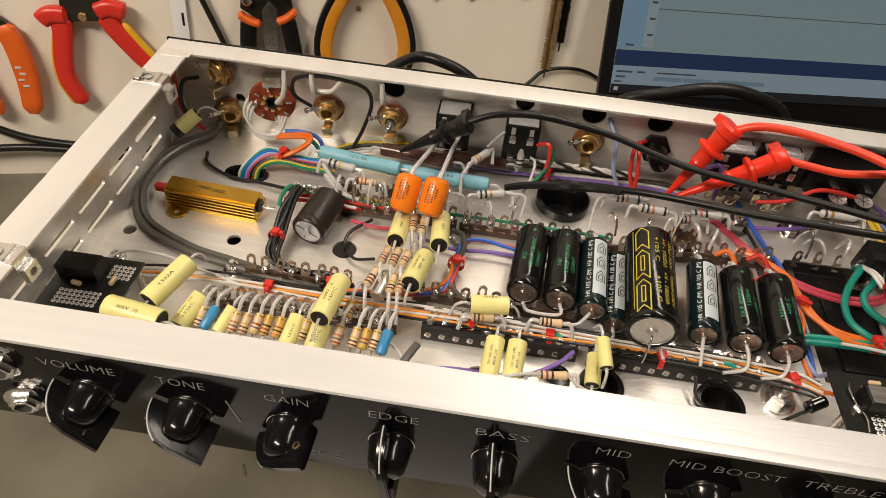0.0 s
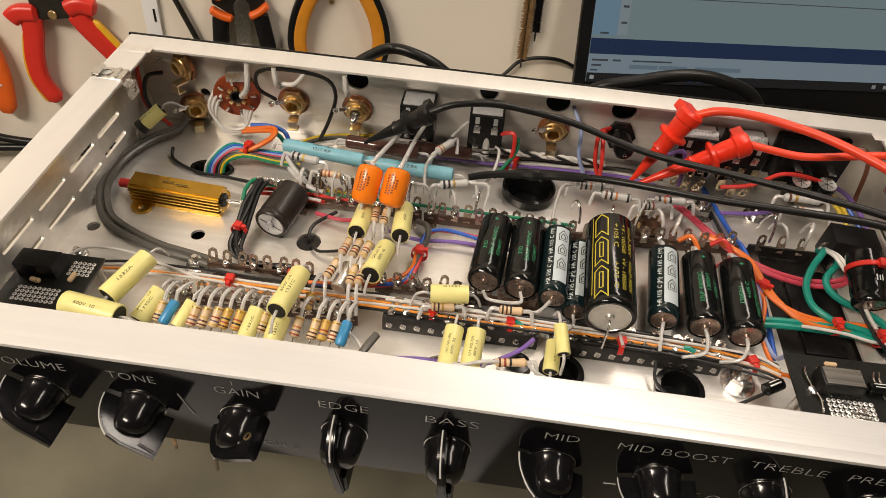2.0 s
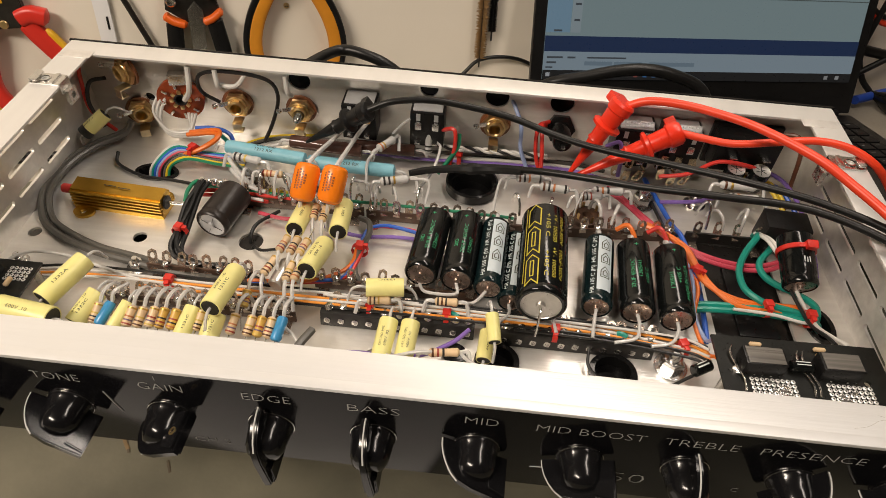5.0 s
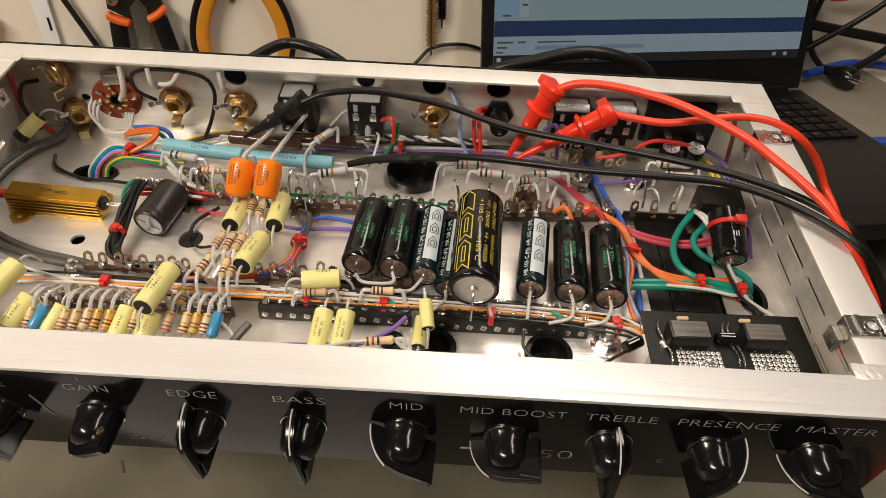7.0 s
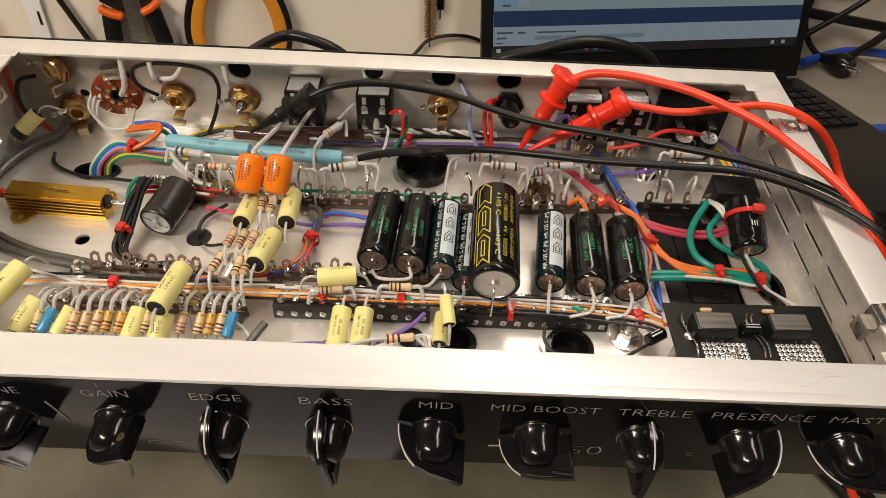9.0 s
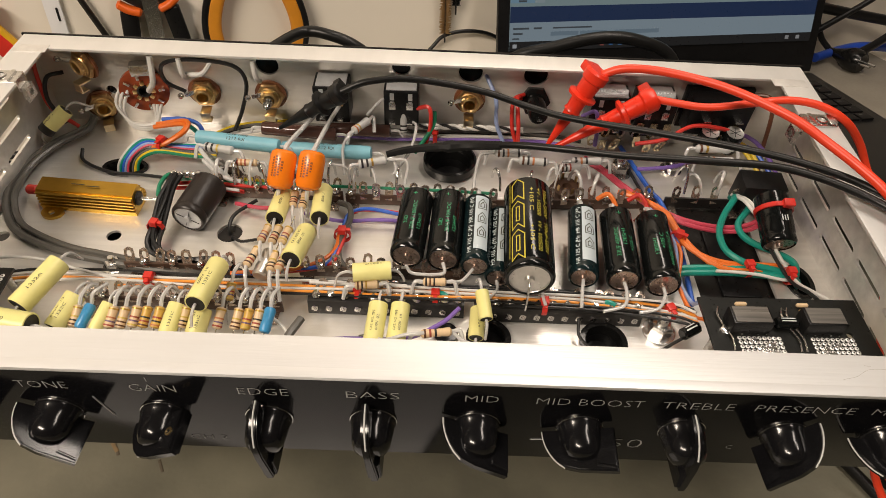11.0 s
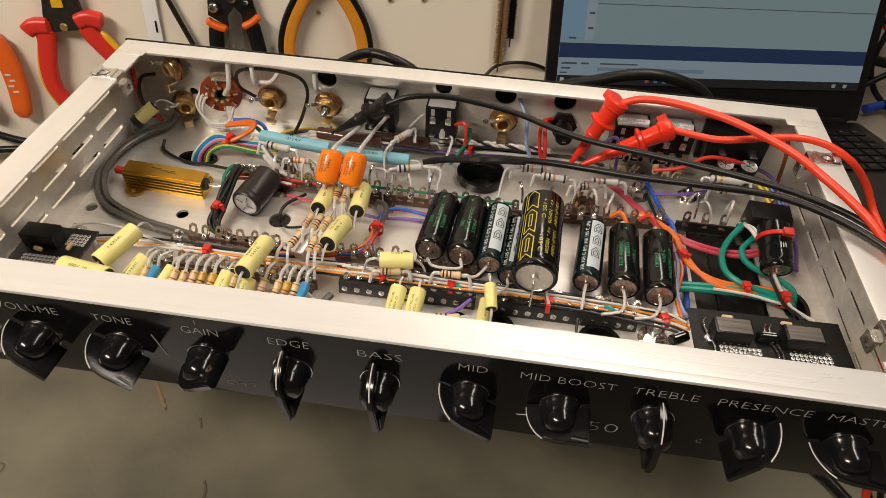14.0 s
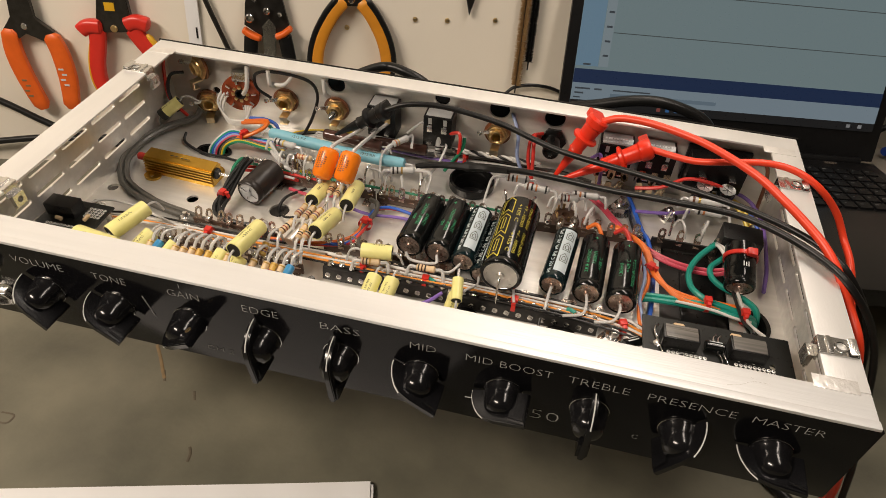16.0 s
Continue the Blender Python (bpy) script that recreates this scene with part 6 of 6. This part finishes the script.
LIGHT_S = panel_glow("screen_light_strip", (0.30, 0.38, 0.44), 1.0)
lit("taskbar", 0, 0.418, 0, 0.011, panel_glow("screen_taskbar", (0.012, 0.013, 0.015), 1.0))
lit("lower_strip", 0, 0.418, 0.011, 0.033, LIGHT_S)
lit("blue_bar", 0, 0.418, 0.033, 0.051, panel_glow("screen_blue", (0.012, 0.035, 0.105), 1.0))
lit("side_list", 0, 0.030, 0.055, 0.236, panel_glow("screen_list", (0.22, 0.36, 0.48), 1.0))
lit("scale_strip", 0.031, 0.043, 0.055, 0.236, panel_glow("screen_scale", (0.33, 0.40, 0.43), 1.0))
INKS = panel_glow("screen_ink", (0.07, 0.085, 0.10), 1.0)
GRID = panel_glow("screen_grid_line", (0.10, 0.12, 0.12), 1.0)
for z in (0.098, 0.150, 0.200):
    lit("grid_line", 0.044, 0.418, z, z + 0.0011, GRID)
for k in range(9):
    lit("scale_mark", 0.034, 0.041, 0.068 + 0.018 * k, 0.0705 + 0.018 * k, INKS, -0.0017)
for x0, x1, z0, z1 in ((0.004, 0.024, 0.025, 0.0272), (0.004, 0.016, 0.019, 0.0212), (0.030, 0.040, 0.025, 0.0272), (0.055, 0.105, 0.0252, 0.027), (0.003, 0.012, 0.0135, 0.0152), (0.010, 0.02, 0.056, 0.0582), (0.004, 0.02, 0.145, 0.147), (0.004, 0.024, 0.141, 0.143)):
    lit("small_print", x0, x1, z0, z1, INKS, -0.0017)
BTN = panel_glow("screen_button", (0.19, 0.26, 0.32), 1.0)
for x0, x1 in ((0.052, 0.088), (0.090, 0.126), (0.136, 0.196)):
    lit("button", x0, x1, 0.017, 0.0218, BTN, -0.0017)
for x, c in ((0.004, (0.6, 0.62, 0.65)), (0.118, (0.4, 0.1, 0.08)), (0.130, (0.05, 0.2, 0.5)), (0.142, (0.1, 0.25, 0.5)), (0.160, (0.03, 0.04, 0.05)), (0.178, (0.35, 0.16, 0.12)), (0.38, (0.4, 0.4, 0.4)), (0.396, (0.45, 0.45, 0.45))):
    lit("icon", x, x + 0.005, 0.0035, 0.008, panel_glow("icon_glow", c, 0.8), -0.0017)
KEYINK = mat("grey_key_print", (0.22, 0.22, 0.22), 0.6)
KEYM = mat("key_plastic", (0.007, 0.007, 0.0075), 0.45, 0, 0.2, 200, 0.1, 700, spec=0.22)
key = part("key", abox(0, 0, 0, 0.0165, 0.0155, 0.003, 0.0012), KEYM, None)
KEYMESH = key.data
bpy.data.objects.remove(key)
for r in range(6):
    for q in range(21):
        if (r, q) in ((5, 5), (5, 6), (5, 7)):
            continue
        o = new("key", KEYMESH)
        o.parent, o.matrix_local = laptop, pose(0.026 + 0.0197 * q, -0.040 - 0.019 * r, 0.0212)
        if q > 12:
            part("key_mark", abox(-0.003, 0.002 - 0.001 * (q % 2), 0.0015, 0.0022 + 0.0016 * ((q * 7 + r) % 3), 0.0008, 0.0002), KEYINK, o)
part("touchpad", abox(0.19, -0.215, 0.0203, 0.105, 0.065, 0.0008, 0.0003), KEYM, laptop)
part("badge", abox(0.38, -0.013, 0.0208, 0.016, 0.006, 0.001, 0.0003), LUG, laptop, "small dull metal badge")
part("printing", abox(LW - 0.030, -0.235, 0.0203, 0.040, 0.008, 0.0003), WHITEINK, laptop)

# ---- leads, plugs behind ----
def world_wire(name, pts, r, material, label, category="cable", seg=10):
    return wire(name, pts, r, material, label, category, "", ID, seg)


world_wire("mains_cable", [(0.10, 0.46, 0.003), (0.085, 0.43, 0.10), (0.115, 0.42, 0.178), (0.165, 0.42, 0.199), (0.212, 0.42, 0.2105), (0.25, 0.42, 0.208), (0.285, 0.42, 0.192), (0.300, 0.40, 0.15), (0.29, 0.33, 0.12)], 0.0062, RUBBER, "thick black mains cable arching behind the chassis")
world_wire("speaker_cable", [(-0.125, 0.31, 0.205), (-0.112, 0.36, 0.207), (-0.090, 0.40, 0.2095), (-0.064, 0.40, 0.208), (-0.032, 0.40, 0.194), (0.01, 0.41, 0.15), (0.03, 0.42, 0.05), (0.04, 0.43, 0.004)], 0.0055, RUBBER, "thick black cable bending up behind the chassis")


def wall_pts(pts):
    return [WALL @ Vector((u, y, z)) for u, y, z in pts]


world_wire("power_cord", wall_pts([(-0.34, -0.008, 0.16), (-0.25, -0.010, 0.125), (-0.17, -0.010, 0.092), (-0.101, -0.012, 0.057), (-0.03, -0.015, 0.045), (0.06, -0.02, 0.040), (0.12, -0.03, 0.01)]), 0.0045, RUBBER, "black cord hanging along the wall")
world_wire("power_cord", wall_pts([(-0.36, -0.012, 0.010), (-0.27, -0.014, 0.022), (-0.188, -0.014, 0.034), (-0.11, -0.014, 0.043), (-0.03, -0.016, 0.038), (0.06, -0.022, 0.02), (0.12, -0.03, 0.006)]), 0.0045, RUBBER, "black cord hanging along the wall")
world_wire("thin_cord", wall_pts([(0.490, -0.008, 0.110), (0.512, -0.008, 0.132), (0.528, -0.008, 0.146), (0.558, -0.008, 0.150), (0.592, -0.008, 0.143), (0.63, -0.008, 0.120)]), 0.0024, RUBBER, "thin black cord bowed against the wall")
plug = thing("mains_plug", pose(0.650, 0.690, 0.084, 0, 0, 118), "black moulded plug lying on the board", "plug")
part("body", alathe([(0, -0.016), (0.013, -0.016), (0.0165, -0.010), (0.0165, 0.004), (0.011, 0.016), (0.0062, 0.030), (0.0045, 0.042), (0, 0.042)], 18, pose(0, 0, 0.0165, 0, 90, 0)), BLACKS, plug)
for s in (-1, 1):
    part("pin", alathe(rod(0.002, -0.032, -0.015), 10, pose(0, s * 0.006, 0.0165, 0, 90, 0)), STEEL, plug)
world_wire("plug_cord", [(0.632, 0.726, 0.101), (0.615, 0.735, 0.12), (0.60, 0.738, 0.16), (0.61, 0.742, 0.24)], 0.0042, RUBBER, "black cord of the plug")
usb = thing("usb_plug", pose(0.600, 0.497, 0.0845, 0, 0, 12), "blue cable plug with metal shell", "plug")
USBB = mat("blue_plug_plastic", (0.02, 0.07, 0.42), 0.35)
part("shell", abox(-0.008, 0, 0.004, 0.018, 0.012, 0.0065, 0.0008), mat("light_blue_shell", (0.10, 0.30, 0.55), 0.3), usb)
part("grip", abox(0.018, 0.0, 0.005, 0.036, 0.017, 0.010, 0.002), USBB, usb)
world_wire("usb_cable", [(0.634, 0.504, 0.0895), (0.70, 0.52, 0.087), (0.80, 0.53, 0.087), (0.90, 0.50, 0.087)], 0.0032, USBB, "blue cable on the shelf")
world_wire("blue_cable", [(0.60, 0.70, 0.097), (0.66, 0.735, 0.100), (0.70, 0.745, 0.102), (0.76, 0.745, 0.098), (0.90, 0.70, 0.09)], 0.0065, USBB, "blue cable behind the plug")
for pts, r, m, lb in (([(0.56, 0.735, 0.165), (0.65, 0.745, 0.150), (0.74, 0.745, 0.138), (0.84, 0.74, 0.125), (0.95, 0.70, 0.10)], 0.0075, RUBBER, "thick black cable along the wall"),
                      ([(0.56, 0.72, 0.10), (0.62, 0.735, 0.135), (0.68, 0.745, 0.175), (0.73, 0.75, 0.225), (0.78, 0.76, 0.29)], 0.0045, RUBBER, "black cable crossing upward"),
                      ([(0.64, 0.70, 0.092), (0.70, 0.72, 0.120), (0.76, 0.745, 0.16), (0.84, 0.76, 0.215)], 0.006, RUBBER, "thick black cable crossing upward"),
                      ([(0.57, 0.745, 0.26), (0.592, 0.745, 0.215), (0.62, 0.745, 0.195), (0.66, 0.745, 0.205), (0.70, 0.75, 0.245), (0.72, 0.75, 0.29)], 0.0042, REDC, "red lead hanging in a loop"),
                      ([(0.55, 0.74, 0.26), (0.585, 0.742, 0.220), (0.63, 0.742, 0.203), (0.70, 0.745, 0.225), (0.80, 0.76, 0.205), (0.9, 0.76, 0.21)], 0.0035, RUBBER, "black lead hanging in a loop")):
    world_wire("hanging_cable", pts, r, m, lb)
world_wire("floor_lead", [(0.30, 0.20, 0.004), (0.345, 0.115, 0.005), (0.372, 0.078, 0.005), (0.395, 0.02, 0.005), (0.43, -0.08, 0.005)], 0.0045, RUBBER, "black lead lying on the bench")

# ---- paper on the bench ----
paper = thing("paper_stack", pose(-0.079, -0.139, 0.0, 0, 0, 17.5), "stack of white paper sheets lying on the bench", "paper")
for k in range(5):
    part("sheet", abox(0.001 * (k % 2) - 0.0005 * k, 0.0008 * (k % 3), 0.0006 + 0.0011 * k, 0.297, 0.21, 0.0010, 0.0, pose(0, 0, 0, 0, 0, 0.5 * (k % 3) - 0.5)), PAPER, paper)

# ---- bench stains ----
STAIN = mat("dark_rubbed_stain", (0.13, 0.105, 0.075), 0.45, 0, 0.3, 200, 0.2, 300)
RUST = mat("brown_stain", (0.25, 0.17, 0.085), 0.45, 0, 0.2, 150, 0.1, 300)
for pts, r, m in (([(-0.222, 0.101), (-0.208, 0.085), (-0.196, 0.070), (-0.190, 0.063)], 0.0016, RUST), ([(-0.156, 0.057), (-0.153, 0.052), (-0.150, 0.047)], 0.0011, STAIN), ([(-0.296, -0.012), (-0.284, -0.012), (-0.283, -0.020), (-0.290, -0.022)], 0.0009, STAIN),
                  ([(-0.127, 0.0), (-0.123, -0.006), (-0.121, -0.014)], 0.0012, STAIN), ([(-0.196, 0.072), (-0.188, 0.060)], 0.0012, STAIN), ([(-0.30, -0.03), (-0.292, -0.033)], 0.0012, STAIN)):
    bm = atube([(x, y, 0) for x, y in pts], r, 8)
    for v in bm.verts:
        v.co.z = 0.0003 + v.co.z * 0.08
    tagged(part("stain", bm, m, bench), "dark smear on the bench")

# ---- tools on the wall ----
STEELD = mat("dark_tool_steel", (0.085, 0.08, 0.075), 0.32, 0.9, 0.3, 120, 0.2, 400)
ORP = mat("orange_grip", (0.76, 0.125, 0.010), 0.42, 0, 0.12, 60, 0.1, 300)
ORY = mat("amber_grip", (0.68, 0.27, 0.02), 0.42, 0, 0.12, 60, 0.1, 300)
REDG = mat("red_grip", (0.66, 0.03, 0.018), 0.36, 0, 0.1, 60, 0.1, 300)
YELG = mat("yellow_grip", (0.75, 0.42, 0.015), 0.4, 0, 0.1, 60, 0.1, 300)


def flat_tube(pts, width, depth, y):
    """A grip: sweep along (u, z) points, wider than deep, rounded; width may vary along it."""
    bm = bmesh.new()
    P = spline([(u, 0, z) for u, z in pts], 6)
    rings = []
    n = len(P) - 1
    for i, p in enumerate(P):
        d = (P[min(i + 1, n)] - P[max(i - 1, 0)]).normalized()
        side = Vector((d.z, 0, -d.x))
        w = width(i / n) if callable(width) else width
        e = 1.0 if 0 < i < n else 0.55
        rings.append([bm.verts.new(p + side * (w / 2 * e * math.copysign(abs(math.cos(a)) ** 0.6, math.cos(a))) + Vector((0, y + depth / 2 * e * math.copysign(abs(math.sin(a)) ** 0.6, math.sin(a)), 0))) for a in (2 * math.pi * k / 14 for k in range(14))])
    for A, B in zip(rings, rings[1:]):
        for k in range(14):
            j = (k + 1) % 14
            bm.faces.new((A[k], A[j], B[j], B[k]))
    bm.faces.new(rings[0][::-1])
    bm.faces.new(rings[-1])
    return bm


def head(outline, y0, y1, m=None):
    return aprism(outline, y0, y1, Matrix(((1, 0, 0, 0), (0, 0, -1, 0), (0, 1, 0, 0), (0, 0, 0, 1))), 0.001)


def wall_tool(name, label, category):
    return thing(name, WALL, label, category, "tools on the wall")


a = wall_tool("crimping_pliers", "pliers with orange plastic grips hung on the wall", "pliers")
part("grip", flat_tube([(-0.131, 0.190), (-0.132, 0.160), (-0.126, 0.125), (-0.114, 0.084)], lambda t: 0.019 + 0.004 * math.sin(3 * t), 0.012, -0.012), ORP, a)
part("grip", flat_tube([(-0.083, 0.186), (-0.076, 0.160), (-0.074, 0.125), (-0.078, 0.086)], lambda t: 0.019 + 0.004 * math.sin(3 * t), 0.012, -0.012), ORP, a)
part("head", head([(-0.140, 0.186), (-0.124, 0.176), (-0.111, 0.186), (-0.092, 0.176), (-0.078, 0.188), (-0.098, 0.205), (-0.100, 0.260), (-0.122, 0.260), (-0.124, 0.205)], 0.006, 0.014), STEELD, a)
part("rivet", alathe(rod(0.004, 0.013, 0.016), 14, pose(-0.111, 0, 0.194, 90, 0, 0)), STEEL, a)
for g, x, z in ((0, -0.077, 0.142), (1, -0.126, 0.125)):
    for k in range(4):
        part("printing", abox(x + (0.002 if k % 2 else -0.001), -0.0184, z - 0.007 * k, 0.006, 0.0006, 0.0022), WHITEINK if g == 0 else RUST, a)
b = wall_tool("combination_pliers", "pliers with red and yellow insulated grips hung on the wall", "pliers")
part("grip", flat_tube([(-0.024, 0.196), (-0.026, 0.178), (-0.032, 0.150), (-0.032, 0.125), (-0.021, 0.100)], lambda t: 0.021 - 0.004 * t, 0.013, -0.013), REDG, b)
part("grip_edge", flat_tube([(-0.033, 0.180), (-0.040, 0.150), (-0.040, 0.125), (-0.030, 0.099)], 0.007, 0.010, -0.012), YELG, b)
part("grip", flat_tube([(0.020, 0.200), (0.028, 0.185), (0.045, 0.160), (0.060, 0.140), (0.078, 0.110)], lambda t: 0.021 - 0.004 * t, 0.013, -0.013), REDG, b)
part("grip_edge", flat_tube([(0.036, 0.192), (0.052, 0.168), (0.068, 0.146), (0.085, 0.115)], 0.007, 0.010, -0.012), YELG, b)
part("guard", flat_tube([(-0.044, 0.192), (-0.034, 0.199), (-0.016, 0.199)], 0.018, 0.016, -0.014), REDG, b)
part("guard", flat_tube([(0.012, 0.203), (0.026, 0.208), (0.042, 0.204)], 0.018, 0.016, -0.014), REDG, b)
part("head", head([(-0.016, 0.192), (0.012, 0.194), (0.020, 0.212), (0.016, 0.262), (0.002, 0.274), (-0.012, 0.262), (-0.022, 0.210)], 0.006, 0.015), STEELD, b)
part("rivet", alathe(rod(0.0045, 0.014, 0.0175), 14, pose(-0.002, 0, 0.198, 90, 0, 0)), mat_brass, b)
part("label", abox(-0.003, -0.0155, 0.225, 0.012, 0.0006, 0.010, 0, pose(0, 0, 0)), YELG, b, "small yellow label")
r1 = wall_tool("plastic_ruler", "white plastic strip with a dark slot", "ruler")
part("strip", abox(0.094, -0.004, 0.215, 0.016, 0.003, 0.14, 0.0006, pose(0, 0, 0, 0, 0, 0)), PAPER, r1)
part("slot", abox(0.0975, -0.0058, 0.196, 0.0022, 0.0006, 0.014), BLACK, r1)
r2 = wall_tool("screwdriver", "long thin dark steel screwdriver shaft", "screwdriver")
part("shaft", atube(spline([(0.103, -0.008, 0.268), (0.119, -0.008, 0.222), (0.150, -0.008, 0.140)], 2), 0.0032, 10, smooth=False), STEELD, r2)
s = wall_tool("wire_stripper", "black wire stripper with orange accents hung on the wall", "wire stripper")
part("plate", head([(0.160, 0.212), (0.182, 0.198), (0.206, 0.204), (0.217, 0.214), (0.211, 0.240), (0.205, 0.268), (0.172, 0.268), (0.163, 0.240)], 0.006, 0.013), STEELD, s)
part("blade", head([(0.183, 0.168), (0.198, 0.168), (0.200, 0.212), (0.192, 0.222), (0.183, 0.212)], 0.012, 0.0155), STEEL, s)
part("grip", flat_tube([(0.168, 0.200), (0.166, 0.180), (0.164, 0.150), (0.166, 0.120)], 0.018, 0.013, -0.013), BLACK, s)
part("grip", flat_tube([(0.210, 0.204), (0.214, 0.180), (0.218, 0.150), (0.220, 0.120)], 0.018, 0.013, -0.013), BLACK, s)
part("accent", flat_tube([(0.158, 0.207), (0.168, 0.200), (0.181, 0.196)], 0.008, 0.016, -0.014), ORP, s)
part("accent", flat_tube([(0.199, 0.199), (0.210, 0.204), (0.220, 0.212)], 0.008, 0.016, -0.014), ORP, s)
for u, z, rr in ((0.168, 0.222, 0.0055), (0.190, 0.232, 0.0045), (0.206, 0.228, 0.003), (0.176, 0.245, 0.003)):
    part("stud", alathe([(rr, 0.012), (rr, 0.019), (rr * 0.7, 0.0205), (0, 0.020)], 14, pose(u, 0, z, 90, 0, 0)), STEEL, s)
d = wall_tool("long_nose_pliers", "pliers with amber and black curved grips hung on the wall", "pliers")
for sg in (-1, 1):
    x = lambda v: 0.2985 + sg * v
    part("grip", flat_tube([(x(0.010), 0.250), (x(0.026), 0.230), (x(0.041), 0.200), (x(0.047), 0.170), (x(0.042), 0.140), (x(0.036), 0.12)], 0.017, 0.012, -0.012), ORY, d)
    part("grip_edge", flat_tube([(x(0.018), 0.254), (x(0.035), 0.232), (x(0.050), 0.202), (x(0.056), 0.170), (x(0.050), 0.140), (x(0.044), 0.12)], 0.008, 0.013, -0.012), BLACK, d)
part("head", head([(0.283, 0.244), (0.312, 0.244), (0.310, 0.268), (0.302, 0.31), (0.294, 0.31), (0.286, 0.268)], 0.006, 0.015), STEELD, d)
part("rivet", alathe(rod(0.0045, 0.014, 0.017), 14, pose(0.297, 0, 0.252, 90, 0, 0)), STEEL, d)
for u, z in ((0.291, 0.213), (0.381, 0.229), (0.424, 0.230), (0.489, 0.234)):
    w = wall_tool("wall_screw", "small brass screw in the wall", "screw")
    part("screw_head", alathe([(0.0034, 0.0005), (0.0030, 0.0022), (0.001, 0.0028), (0, 0.002)], 12, pose(u, 0, z, 90, 0, 0)), mat_brass, w)
    part("slot", abox(u, -0.0029, z, 0.0042, 0.0004, 0.0007), DARKINK, w)
p = wall_tool("pointed_tool", "dark pointed blade hanging on the wall", "tool")
part("blade", head([(0.446, 0.262), (0.452, 0.240), (0.458, 0.262), (0.459, 0.31), (0.445, 0.31)], 0.005, 0.009), STEELD, p)
BRIST = mat("tan_bristle", (0.36, 0.22, 0.09), 0.8, 0, 0.3, 300)
for nm, u, z0, z1, rr, mm, lb in (("bottle_brush", 0.528, 0.150, 0.300, 0.0075, BRIST, "tan twisted-wire cleaning brush hanging on the wall"), ("dark_brush", 0.541, 0.184, 0.310, 0.0055, BLACK, "thin black bristle brush hanging on the wall")):
    br = wall_tool(nm, lb, "brush")
    part("stem", atube([(u, -0.010, z0 - 0.012), (u - 0.003, -0.010, z1)], 0.0011, 8, smooth=False), STEELD, br)
    bm = bmesh.new()
    rg = random.Random(8)
    for k in range(1500):
        z = z0 + (z1 - z0) * k / 1500
        an = k * 2.4 + rg.uniform(-0.3, 0.3)
        r = rr * rg.uniform(0.7, 1.1)
        c0 = Vector((u - 0.003 * (z - z0) / (z1 - z0), -0.010, z))
        dv = Vector((math.cos(an), math.sin(an), rg.uniform(-0.15, 0.15))) * r
        sd = Vector((0, 0, 0.0006))
        va = [bm.verts.new(c0 - sd), bm.verts.new(c0 + sd), bm.verts.new(c0 + dv + sd * 0.5), bm.verts.new(c0 + dv - sd * 0.5)]
        bm.faces.new(va)
    tagged(part("bristles", bm, mm, br), kind="stuff")
